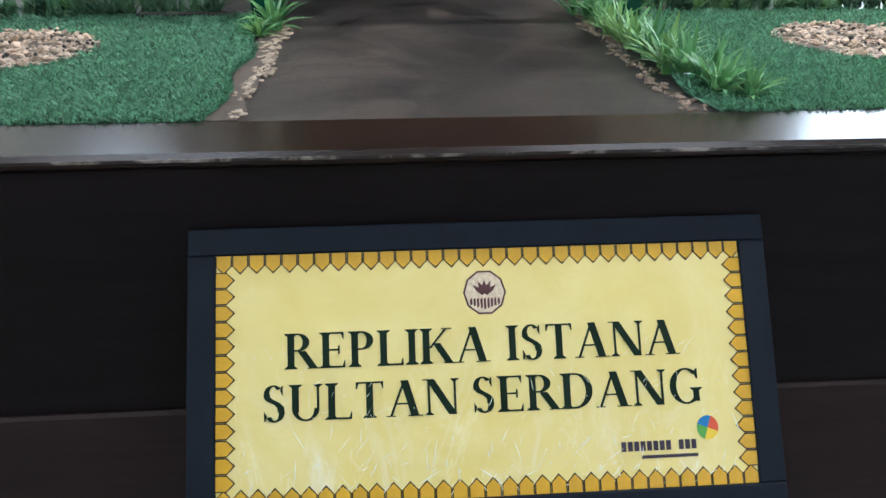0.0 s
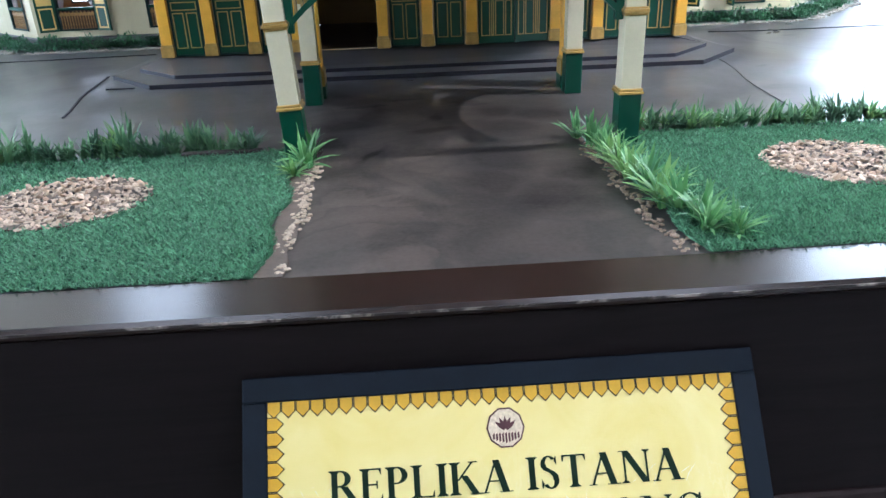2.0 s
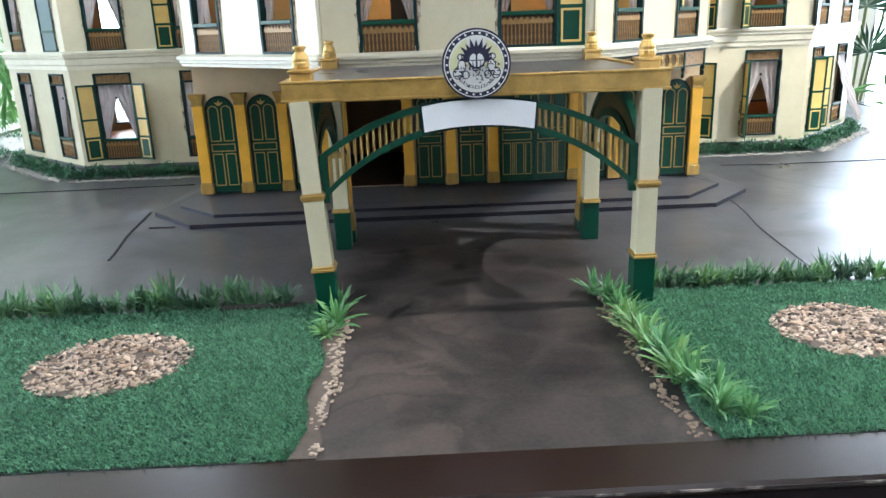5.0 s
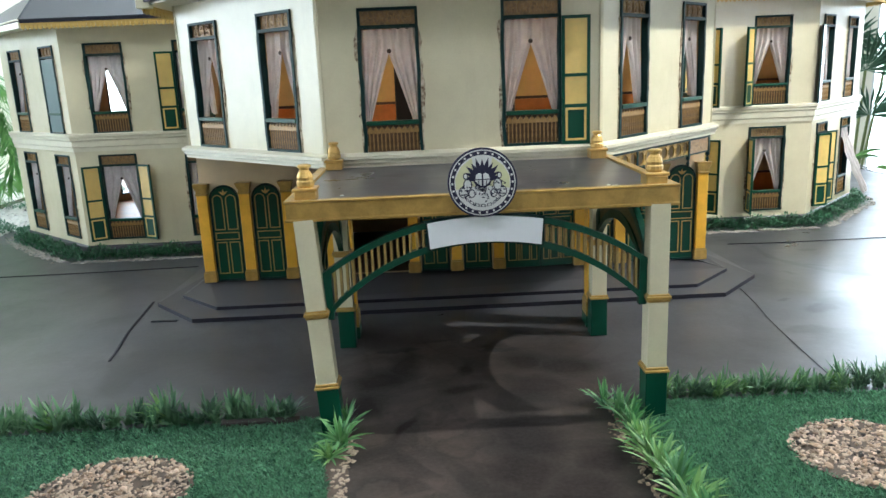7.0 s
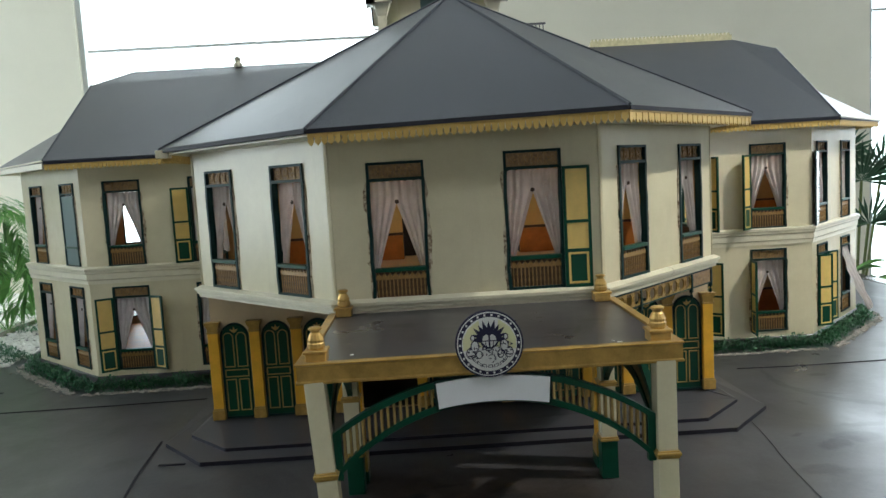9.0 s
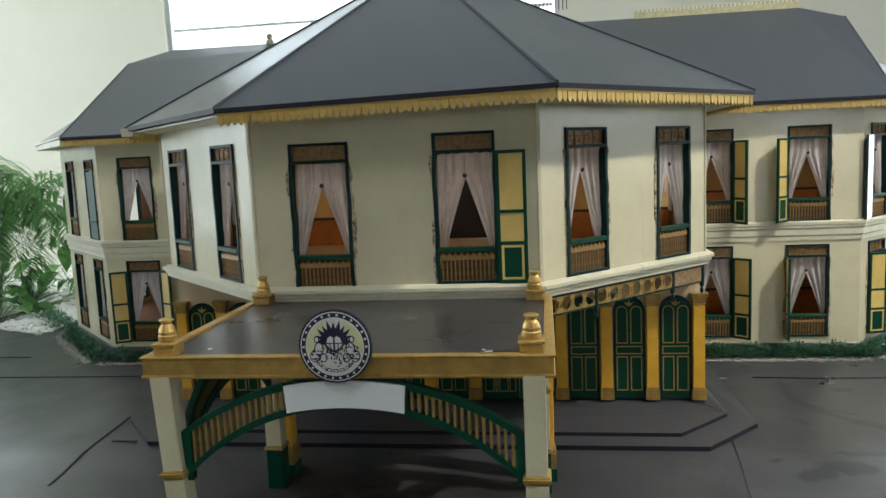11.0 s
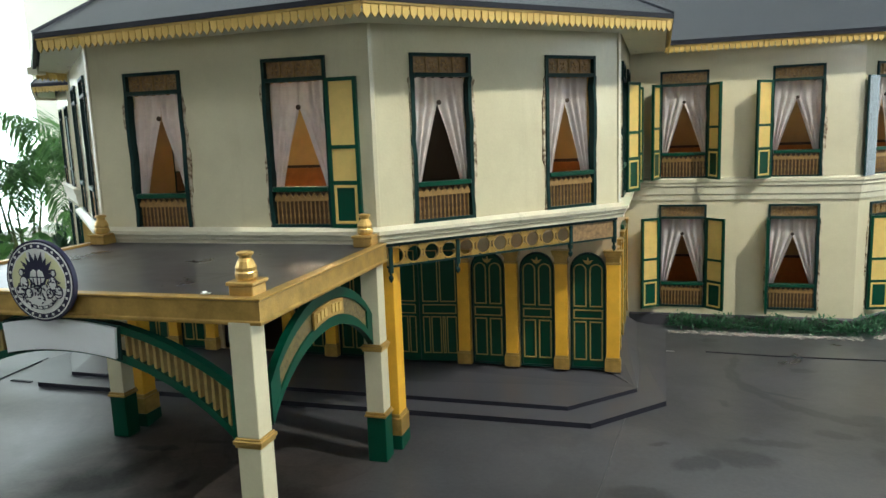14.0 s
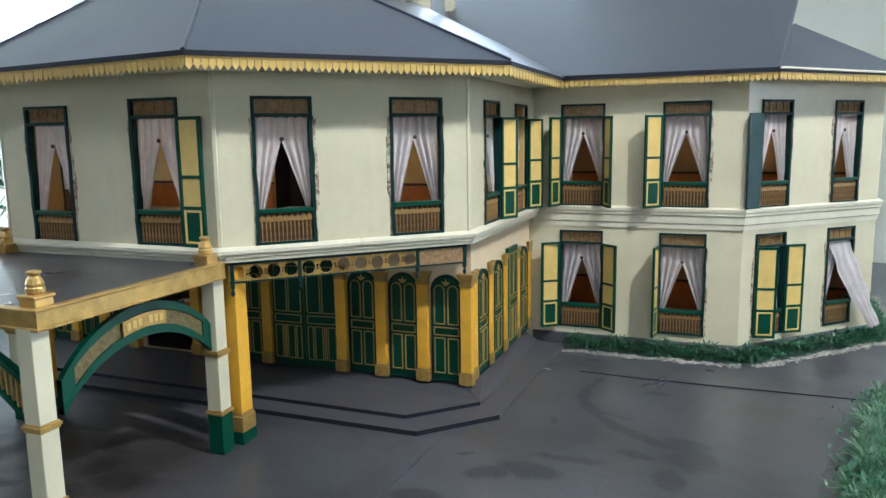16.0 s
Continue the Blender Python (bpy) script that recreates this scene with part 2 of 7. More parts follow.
DRIVE_STAINS = [
    (-0.125, 1.255, 0.030, 0.085, -8), (-0.165, 1.190, 0.060, 0.050, 20), (-0.185, 1.090, 0.035, 0.050, 0), (-0.070, 1.375, 0.035, 0.009, 0),
    (-0.022, 1.136, 0.042, 0.017, 8), (-0.014, 1.225, 0.014, 0.028, -20), (-0.120, 1.010, 0.010, 0.045, -25), (0.044, 1.340, 0.026, 0.020, 0),
    (0.092, 1.250, 0.045, 0.055, 20), (0.165, 1.215, 0.075, 0.045, -10), (0.110, 1.140, 0.070, 0.060, 0), (0.060, 0.960, 0.055, 0.090, 10),
    (0.045, 0.860, 0.050, 0.080, 0), (0.110, 0.800, 0.070, 0.070, 0), (0.160, 0.880, 0.045, 0.050, 0),
]


def make_ground_mat():
    m = N("grey_varnished_ground", 0.25)
    broad = m.noise(2.2, 6, 0.62, 0.6)
    col = m.ramp(broad, [(0.3, (0.042, 0.043, 0.049)), (0.5, (0.062, 0.063, 0.071)), (0.72, (0.080, 0.081, 0.091))])
    damp = m.ramp(m.noise(4.6, 4, 0.5, 0.9), [(0.52, (0, 0, 0)), (0.58, (0.32, 0.32, 0.32)), (0.70, (0.42, 0.42, 0.42))])
    # the brown driveway between the lawns
    sep = m.t.nodes.new("ShaderNodeSeparateXYZ")
    m.link(m.co.outputs["Object"], sep.inputs[0])
    absx = m.node("ShaderNodeMath")
    absx.operation = "ABSOLUTE"
    m.link(sep.outputs["X"], absx.inputs[0])
    inx = m.node("ShaderNodeMapRange", From_Min=0.20, From_Max=0.34, To_Min=1.0, To_Max=0.0)
    m.link(absx.outputs[0], inx.inputs["Value"])
    iny = m.node("ShaderNodeMapRange", From_Min=1.32, From_Max=1.5, To_Min=1.0, To_Max=0.0)
    m.link(sep.outputs["Y"], iny.inputs["Value"])
    both = m.node("ShaderNodeMath")
    both.operation = "MULTIPLY"
    m.link(inx.outputs[0], both.inputs[0])
    m.link(iny.outputs[0], both.inputs[1])
    warp = m.noise(5.5, 5, 0.5, 1.6, stretch=(1.0, 1.3, 1.0))
    drive = m.ramp(warp, [(0.38, (0.028, 0.022, 0.019)), (0.47, (0.040, 0.031, 0.027)), (0.53, (0.060, 0.046, 0.039)), (0.64, (0.070, 0.053, 0.046)), (0.67, (0.085, 0.068, 0.061))])
    # one half of the driveway is stained darker
    lean = m.node("ShaderNodeMath")
    lean.operation = "MULTIPLY_ADD"
    m.link(warp, lean.inputs[0])
    lean.inputs[1].default_value = 0.5
    m.link(sep.outputs["X"], lean.inputs[2])
    half = m.node("ShaderNodeMapRange", From_Min=0.22, From_Max=0.30, To_Min=0.0, To_Max=0.42)
    m.link(lean.outputs[0], half.inputs["Value"])
    drive = m.mix(half.outputs[0], drive, (0.012, 0.010, 0.009))
    wisp = m.ramp(m.noise(5.0, 4, 0.5, 1.4), [(0.50, (0, 0, 0)), (0.68, (0.55, 0.55, 0.55))])
    drive = m.mix(wisp, drive, (0.088, 0.069, 0.060))
    soak = m.node("ShaderNodeMath")
    soak.operation = "MULTIPLY"
    soak.inputs[1].default_value = 0.74
    m.link(stain_mask(m, DRIVE_STAINS, 0.050, 14.0, 0.45, 1.30), soak.inputs[0])
    drive = m.mix(soak.outputs[0], drive, (0.014, 0.011, 0.011))
    col = m.mix(both.outputs[0], col, drive)
    stain = m.mix(0.85, col, (0.013, 0.014, 0.015))
    col = m.mix(damp, col, stain)
    swirl = m.ramp(m.noise(3.1, 3, 0.45, 2.2), [(0.470, (0, 0, 0)), (0.495, (1, 1, 1)), (0.56, (0.25, 0.25, 0.25)), (0.66, (0, 0, 0))])
    col = m.mix(m.mix(1.0, swirl, m.mix(both.outputs[0], (0.10, 0.10, 0.10), (0.5, 0.5, 0.5)), "MULTIPLY"), col, (0.012, 0.010, 0.010))
    spill = m.node("ShaderNodeMath")
    spill.operation = "MULTIPLY"
    spill.inputs[1].default_value = 0.66
    m.link(stain_mask(m, GROUND_STAINS_SHADE, 0.034, 30.0), spill.inputs[0])
    col = m.mix(spill.outputs[0], col, (0.020, 0.023, 0.028))
    scuff = m.ramp(m.noise(9, 5, 0.6, 1.5, stretch=(1.0, 0.35, 1.0)), [(0.66, (0, 0, 0)), (0.78, (0.20, 0.20, 0.20))])
    col = m.mix(scuff, col, (0.11, 0.10, 0.10))
    col = m.mix(0.10, col, m.ramp(m.noise(160, 4), [(0.35, (0.015, 0.015, 0.015)), (0.75, (0.16, 0.155, 0.15))]))
    sheen = m.node("ShaderNodeMapRange", To_Min=0.5, To_Max=0.22)
    m.link(both.outputs[0], sheen.inputs["Value"])
    dull = m.node("ShaderNodeMath")
    dull.operation = "MULTIPLY_ADD"
    m.link(soak.outputs[0], dull.inputs[0])
    dull.inputs[1].default_value = -0.20
    m.link(sheen.outputs[0], dull.inputs[2])
    flat = m.node("ShaderNodeMath")
    flat.operation = "MULTIPLY_ADD"
    m.link(spill.outputs[0], flat.inputs[0])
    flat.inputs[1].default_value = -0.16
    m.link(dull.outputs[0], flat.inputs[2])
    m.link(flat.outputs[0], m.b.inputs["Specular IOR Level"])
    rise = m.node("ShaderNodeMath")
    rise.operation = "MULTIPLY_ADD"
    m.link(both.outputs[0], rise.inputs[0])
    rise.inputs[1].default_value = 0.6
    m.link(m.noise(4, 5, 0.6, 1.0), rise.inputs[2])
    m.colour(col).rough(rise.outputs[0], 0.20, 0.46).bump(m.noise(30, 5, 0.65), 0.22, 0.002)
    return m.mat


GROUND = make_ground_mat()
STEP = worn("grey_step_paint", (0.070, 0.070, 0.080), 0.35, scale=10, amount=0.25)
RISER = worn("dark_purple_riser", (0.018, 0.018, 0.028), 0.55, scale=20, amount=0.3, spec=0.25)


def make_deck():
    m = N("dark_grey_canopy_sheet", 0.28)
    broad, fine = m.noise(10, 5, 0.6), m.noise(240, 3, 0.5)
    col = m.ramp(broad, [(0.3, (0.034, 0.032, 0.036)), (0.7, (0.052, 0.050, 0.056))])
    smear = stain_mask(m, [streak(0.098, 1.108, 0.140, 1.122, 0.006), streak(0.120, 1.130, 0.160, 1.138, 0.007), streak(0.168, 1.150, 0.152, 1.100, 0.006), streak(0.085, 1.088, 0.150, 1.084, 0.005),
                           (-0.120, 1.240, 0.030, 0.018, 0), (0.205, 1.190, 0.022, 0.010, 0)], 0.022, 60.0)
    col = m.mix(smear, col, (0.012, 0.011, 0.013))
    col = m.mix(0.15, col, m.ramp(fine, [(0.35, (0.02, 0.02, 0.02)), (0.75, (0.09, 0.088, 0.09))]))
    m.colour(col).rough(broad, 0.20, 0.42).bump(fine, 0.1, 0.0006)
    return m.mat


DECK = make_deck()


def make_wood(name, dark, light, rough, spec=0.5):
    m = N(name, rough, 0.0, spec)
    grain = m.noise(6, 6, 0.6, 0.8, stretch=(1.0, 12.0, 12.0))
    m.colour(m.ramp(grain, [(0.3, dark), (0.7, light)])).rough(m.noise(9, 3, 0.5, 0.3, stretch=(4.0, 0.4, 1.0)), rough - 0.004, rough + 0.006).bump(grain, 0.03, 0.001)
    return m.mat


RAILWOOD = make_wood("dark_varnished_wood", (0.008, 0.005, 0.004), (0.024, 0.012, 0.009), 0.22, 0.30)
PLINTH = make_wood("red_brown_plinth_wood", (0.012, 0.006, 0.006), (0.026, 0.014, 0.013), 0.55, 0.25)
# panel wood darkened beyond the plinth's: shade under the rail is in it
PANEL = make_wood("black_brown_shaded_panel_wood", (0.0045, 0.0031, 0.0036), (0.0105, 0.007, 0.0078), 0.55, 0.14)
TURF = worn("turf_green_backing", (0.014, 0.075, 0.038), 0.9, scale=18, amount=0.4, fine=500, bump=0.6)
SOIL = worn("brown_soil", (0.098, 0.074, 0.058), 0.9, scale=60, amount=0.4, bump=0.8)


def make_leaf(name, a, b, rough=0.45, share=0.25):
    m = N(name, rough)
    geo = m.t.nodes.new("ShaderNodeNewGeometry")
    info = m.t.nodes.new("ShaderNodeObjectInfo")
    add = m.node("ShaderNodeMath")
    m.link(geo.outputs["Random Per Island"], add.inputs[0])
    m.link(info.outputs["Random"], add.inputs[1])
    frac = m.node("ShaderNodeMath")
    frac.operation = "FRACT"
    m.link(add.outputs[0], frac.inputs[0])
    m.colour(m.ramp(frac.outputs[0], [(0.0, a), (1.0, b)]))
    tr = m.node("ShaderNodeBsdfTranslucent", Color=(*b, 1))
    mx = m.node("ShaderNodeMixShader", Fac=share)
    m.link(m.b.outputs[0], mx.inputs[1])
    m.link(tr.outputs[0], mx.inputs[2])
    m.link(mx.outputs[0], m.t.nodes["Material Output"].inputs["Surface"])
    return m.mat


TURFBLADE = make_leaf("turf_blade", (0.006, 0.050, 0.026), (0.16, 0.36, 0.20))
TUFT = make_leaf("plastic_grass_leaf", (0.03, 0.11, 0.055), (0.19, 0.33, 0.17))
TUFT_D = make_leaf("dark_plastic_grass_leaf", (0.02, 0.065, 0.04), (0.12, 0.22, 0.13))
TUFT_Y = make_leaf("light_plastic_grass_leaf", (0.05, 0.18, 0.06), (0.26, 0.43, 0.15))
TUFT_B = make_leaf("mid_green_plastic_leaf", (0.02, 0.12, 0.045), (0.20, 0.40, 0.15))
TUFT_P = make_leaf("pale_plastic_grass_leaf", (0.08, 0.20, 0.11), (0.36, 0.48, 0.34))
HEDGE = make_leaf("hedge_leaf", (0.008, 0.055, 0.028), (0.075, 0.21, 0.10))
PALM = make_leaf("palm_leaf", (0.02, 0.095, 0.022), (0.17, 0.34, 0.09), share=0.42)
FANLEAF = make_leaf("dark_fan_leaf", (0.018, 0.05, 0.026), (0.07, 0.14, 0.08))
STEM = worn("palm_stem", (0.16, 0.20, 0.06), 0.6, scale=30, amount=0.4)
PEBBLE = worn("tan_pebble", (0.37, 0.26, 0.18), 0.7, scale=90, amount=0.35, spread=0.5)
OVALPEB = worn("cream_pebble", (0.50, 0.38, 0.29), 0.7, scale=90, amount=0.35, spread=0.5)
DARKPEB = worn("dark_brown_pebble", (0.035, 0.028, 0.024), 0.7, scale=90, amount=0.35, spread=0.5)
BROWNPEB = worn("brown_pebble", (0.22, 0.16, 0.115), 0.7, scale=90, amount=0.35, spread=0.5)
WPEB = worn("white_pebble", (0.36, 0.28, 0.21), 0.7, scale=90, amount=0.35)
GREYPEB = worn("pale_grey_pebble", (0.37, 0.34, 0.31), 0.7, scale=90, amount=0.4)
WHITEPEB = worn("chalk_white_pebble", (0.78, 0.77, 0.72), 0.7, scale=40, amount=0.2)
ROOM_WALL = worn("cream_hall_wall", (0.80, 0.77, 0.66), 0.8, scale=1.5, amount=0.06, fine=60)
ROOM_FLOOR = worn("pale_hall_floor", (0.24, 0.23, 0.21), 0.3, scale=2, amount=0.12)
CEILING = worn("white_hall_ceiling", (0.75, 0.74, 0.70), 0.9, scale=2, amount=0.05)
# unseen walls kept dark so that less light bounces onto the front
HALL_DIM = worn("dimmed_hall_wall", (0.33, 0.30, 0.25), 0.6, scale=2, amount=0.2)
DULLGILT = worn("dull_gilt_bars", (0.36, 0.25, 0.085), 0.5, 0.2, scale=60, amount=0.35)
ALU = worn("pale_window_frame", (0.62, 0.64, 0.64), 0.4, 0.2, scale=20, amount=0.1)


def make_glow(name, colour, strength):
    m = N(name)
    em = m.node("ShaderNodeEmission", Color=(*colour, 1), Strength=strength)
    m.link(em.outputs[0], m.t.nodes["Material Output"].inputs["Surface"])
    return m.mat


DAYGLOW = make_glow("bright_outdoor_haze", (0.95, 1.0, 0.97), 6.0)
SUNGLOW = make_glow("sunlit_outdoor_haze", (1.0, 1.0, 0.98), 16.0)
# glow of the added fill panels and of the model's added bulbs
LAMPGLOW = make_glow("added_lamp_glow", (1.0, 0.95, 0.88), 2.0)


# ---- mesh helpers ----
def base_matrix(ob):
    m = ob.matrix_basis.copy()
    if ob.parent:
        m = base_matrix(ob.parent) @ ob.matrix_parent_inverse @ m
    return m


def under(ob, parent):
    """Parents ob, which stays where it is."""
    if parent:
        ob.parent = parent
        ob.matrix_parent_inverse = base_matrix(parent).inverted()
    return ob


def thing(name, x, y, z, label, category, group="", kind="", turn=0):
    ob = new(name)
    ob.empty_display_size = 0.02
    ob.matrix_basis = pose(x, y, z, 0, 0, turn)
    return tagged(ob, label, category, group, kind)


def mesh_of(bm, name, *mats, smooth=False):
    bmesh.ops.recalc_face_normals(bm, faces=bm.faces)
    me = bpy.data.meshes.new(name)
    bm.to_mesh(me)
    bm.free()
    for mt in mats:
        me.materials.append(mt)
    if smooth:
        for p in me.polygons:
            p.use_smooth = True
    return me


def part(name, bm, mat, parent=None, label="", at=None, smooth=False):
    """Links a bmesh (or a mesh made before) as one object under a thing or a part."""
    me = bm if isinstance(bm, bpy.types.Mesh) else mesh_of(bm, name, *(mat if isinstance(mat, tuple) else (mat,)), smooth=smooth)
    ob = new(name, me)
    if at is not None:
        ob.matrix_basis = at
    if label:
        ob["label"] = label
    return under(ob, parent)


def box(bm, x0, x1, y0, y1, z0, z1, bevel=0.0, mat=0):
    vs = [bm.verts.new((x, y, z)) for z in (z0, z1) for x, y in ((x0, y0), (x1, y0), (x1, y1), (x0, y1))]
    fs = [bm.faces.new([vs[i] for i in q]) for q in ((0, 3, 2, 1), (4, 5, 6, 7), (0, 1, 5, 4), (1, 2, 6, 5), (2, 3, 7, 6), (3, 0, 4, 7))]
    for f in fs:
        f.material_index = mat
    if bevel:
        es = list({e for f in fs for e in f.edges})
        r = bmesh.ops.bevel(bm, geom=es, offset=bevel, segments=1, affect="EDGES")
        for f in r["faces"]:
            f.material_index = mat
    return vs


def bm_box(*a, bevel=0.0):
    bm = bmesh.new()
    box(bm, *a, bevel=bevel)
    return bm


def prism(bm, pts, d, mat=0):
    """A closed outline (3D points) pushed along the vector d."""
    d = Vector(d)
    a = [bm.verts.new(p) for p in pts]
    b = [bm.verts.new(Vector(p) + d) for p in pts]
    n = len(a)
    fs = [bm.faces.new(a), bm.faces.new(b[::-1])]
    fs += [bm.faces.new((a[i], b[i], b[(i + 1) % n], a[(i + 1) % n])) for i in range(n)]
    for f in fs:
        f.material_index = mat
    return fs


def strip(bm, top, bottom, d, mat=0):
    """A band between two rows of points, with thickness d."""
    d = Vector(d)
    rows = [[bm.verts.new(Vector(p) + o) for p in row] for o in (Vector(), d) for row in (top, bottom)]
    t0, b0, t1, b1 = rows
    fs = []
    for i in range(len(top) - 1):
        j = i + 1
        fs += [bm.faces.new((t0[i], t0[j], b0[j], b0[i])), bm.faces.new((t1[i], b1[i], b1[j], t1[j])),
               bm.faces.new((t0[i], t1[i], t1[j], t0[j])), bm.faces.new((b0[i], b0[j], b1[j], b1[i]))]
    for i in (0, -1):
        fs.append(bm.faces.new((t0[i], b0[i], b1[i], t1[i])))
    for f in fs:
        f.material_index = mat


def lathe(bm, profile, cx, cy, n=12, mat=0):
    rings = []
    for r, z in profile:
        rings.append([bm.verts.new((cx + r * math.cos(2 * math.pi * k / n), cy + r * math.sin(2 * math.pi * k / n), z)) for k in range(n)])
    for a, b in zip(rings, rings[1:]):
        for k in range(n):
            bm.faces.new((a[k], a[(k + 1) % n], b[(k + 1) % n], b[k])).material_index = mat
    bm.faces.new(rings[0][::-1]).material_index = mat
    bm.faces.new(rings[-1]).material_index = mat


def outline(bm, x0, x1, z0, z1, w, y0, y1, mat=0):
    """A rectangular frame of bars w wide."""
    for a in ((x0, x1, z0, z0 + w), (x0, x1, z1 - w, z1), (x0, x0 + w, z0 + w, z1 - w), (x1 - w, x1, z0 + w, z1 - w)):
        box(bm, a[0], a[1], y0, y1, a[2], a[3], mat=mat)


def wall_frame(ax, ay, bx, by):
    """The pose of a wall that runs from a to b, seen from outside left to right: local x along it, y inwards."""
    return pose(ax, ay, 0, 0, 0, math.degrees(math.atan2(by - ay, bx - ax))), math.hypot(bx - ax, by - ay)


def wall_mesh(length, z0, z1, thick, holes, mats, lap0=0.0, lap1=0.0):
    """A wall with openings that go through; lap: how far the inner face falls short at the two ends (mitres)."""
    xs = sorted({0, length, *(h[0] for h in holes), *(h[1] for h in holes)})
    zs = sorted({z0, z1, *(h[2] for h in holes), *(h[3] for h in holes)})
    bm = bmesh.new()
    cache = {}

    def v(i, j, k):
        x = xs[i]
        if k and i == 0:
            x += lap0
        if k and i == len(xs) - 1:
            x -= lap1
        key = (i, j, k)
        if key not in cache:
            cache[key] = bm.verts.new((x, thick * k, zs[j]))
        return cache[key]

    def solid(i, j):
        if not (0 <= i < len(xs) - 1 and 0 <= j < len(zs) - 1):
            return False
        cx, cz = (xs[i] + xs[i + 1]) / 2, (zs[j] + zs[j + 1]) / 2
        return not any(h[0] < cx < h[1] and h[2] < cz < h[3] for h in holes)

    for i in range(len(xs) - 1):
        for j in range(len(zs) - 1):
            if not solid(i, j):
                continue
            bm.faces.new((v(i, j, 0), v(i + 1, j, 0), v(i + 1, j + 1, 0), v(i, j + 1, 0)))
            bm.faces.new((v(i, j, 1), v(i, j + 1, 1), v(i + 1, j + 1, 1), v(i + 1, j, 1))).material_index = 1
            for di, dj, (p, q) in ((-1, 0, ((i, j), (i, j + 1))), (1, 0, ((i + 1, j), (i + 1, j + 1))), (0, -1, ((i, j), (i + 1, j))), (0, 1, ((i, j + 1), (i + 1, j + 1)))):
                if not solid(i + di, j + dj):
                    bm.faces.new((v(*p, 0), v(*q, 0), v(*q, 1), v(*p, 1)))
    return mesh_of(bm, "wall", *mats)


# ---- hall: floor, walls, ceiling, glazing ----
def slab(name, x0, x1, y0, y1, z0, z1, mat, label, category):
    ob = part(name, bm_box(x0, x1, y0, y1, z0, z1), mat)
    return tagged(ob, label, category, kind="structure")


slab("floor", -6.4, 6.4, -5.2, 6.4, FLOOR - 0.1, FLOOR, ROOM_FLOOR, "pale polished stone floor of the hall", "floor")
slab("ceiling", -6.4, 6.4, -5.2, 6.4, CEIL, CEIL + 0.1, CEILING, "plain white hall ceiling", "ceiling")
m_s, len_s = wall_frame(6.4, -5.2, -6.4, -5.2)
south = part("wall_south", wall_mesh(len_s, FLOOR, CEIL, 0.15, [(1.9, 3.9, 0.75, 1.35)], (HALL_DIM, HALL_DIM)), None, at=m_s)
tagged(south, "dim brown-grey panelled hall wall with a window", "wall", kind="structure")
south_win = thing("window_6", 3.5, -5.3, 0.75, "low wide window full of bright daylight", "window", kind="structure")
bm = bmesh.new()
outline(bm, 1.9, 3.9, 0.75, 1.35, 0.04, 0.05, 0.11)
part("window_frame", bm, ALU, south_win, "", m_s)
part("mullion", bm_box(2.89, 2.91, 0.06, 0.10, 0.79, 1.31), ALU, south_win, "", m_s)
m_w, len_w = wall_frame(-6.4, 6.4, -6.4, -5.2)
west = part("wall_west", wall_mesh(len_w, FLOOR, CEIL, 0.15, [(1.1, 6.6, -0.1, 2.75)], (ROOM_WALL, ROOM_WALL)), None, at=m_w @ pose(0, -0.15, 0))
tagged(west, "cream hall wall with a wide window", "wall", kind="structure")
west_win = thing("window_3", -6.5, 1.8, -0.1, "wide window full of bright daylight", "window", kind="structure")
bm = bmesh.new()
outline(bm, 1.1, 6.6, -0.1, 2.75, 0.05, -0.1, -0.04)
part("window_frame", bm, ALU, west_win, "", m_w)
for x in (2.9, 4.75):
    part("mullion", bm_box(x - 0.02, x + 0.02, -0.09, -0.05, -0.05, 2.70), ALU, west_win, "", m_w)
west_sky = part("backdrop", bm_box(-7.52, -7.5, -2.5, 8.5, -2.0, 5.0), DAYGLOW)
tagged(west_sky, "hazy bright daylight outside the window", "backdrop", kind="structure")
m_e, len_e = wall_frame(6.4, 6.4, 6.4, -5.2)
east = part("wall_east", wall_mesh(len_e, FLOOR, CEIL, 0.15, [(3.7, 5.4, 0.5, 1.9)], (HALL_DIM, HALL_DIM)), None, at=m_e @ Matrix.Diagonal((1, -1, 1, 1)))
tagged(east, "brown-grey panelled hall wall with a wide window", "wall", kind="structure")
east_win = thing("window_5", 6.5, 1.85, 0.5, "wide window full of bright daylight", "window", kind="structure")
bm = bmesh.new()
outline(bm, 3.7, 5.4, 0.5, 1.9, 0.05, -0.11, -0.05)
part("window_frame", bm, ALU, east_win, "", m_e)
part("mullion", bm_box(4.53, 4.57, -0.10, -0.06, 0.55, 1.85), ALU, east_win, "", m_e)
for at_x, at_y, turn, glow in ((7.4, 1.0, 90, DAYGLOW), (3.6, -6.2, 0, SUNGLOW)):
    far = part("backdrop", bm_box(-4.5, 4.5, -0.01, 0.01, -2.0, 5.0), glow, None, "", pose(at_x, at_y, 0, 0, 0, turn))
    tagged(far, "hazy bright daylight outside the window", "backdrop", kind="structure")
WIN_L = (-2.49, 0.42, FLOOR + 0.02, 2.9)
WIN_3 = (-6.2, -4.35, FLOOR + 0.02, 2.9)
WIN_R = (3.25, 5.8, FLOOR + 0.02, 2.9)
m_n, len_n = wall_frame(-6.4, 5.4, 6.4, 5.4)
rear = part("wall_north", wall_mesh(len_n, FLOOR, CEIL, 0.15, [(w[0] + 6.4, w[1] + 6.4, w[2], w[3]) for w in (WIN_3, WIN_L, WIN_R)], (ROOM_WALL, ROOM_WALL)), None, at=m_n)
tagged(rear, "cream rear wall of the hall with tall glazed openings", "wall", kind="structure")


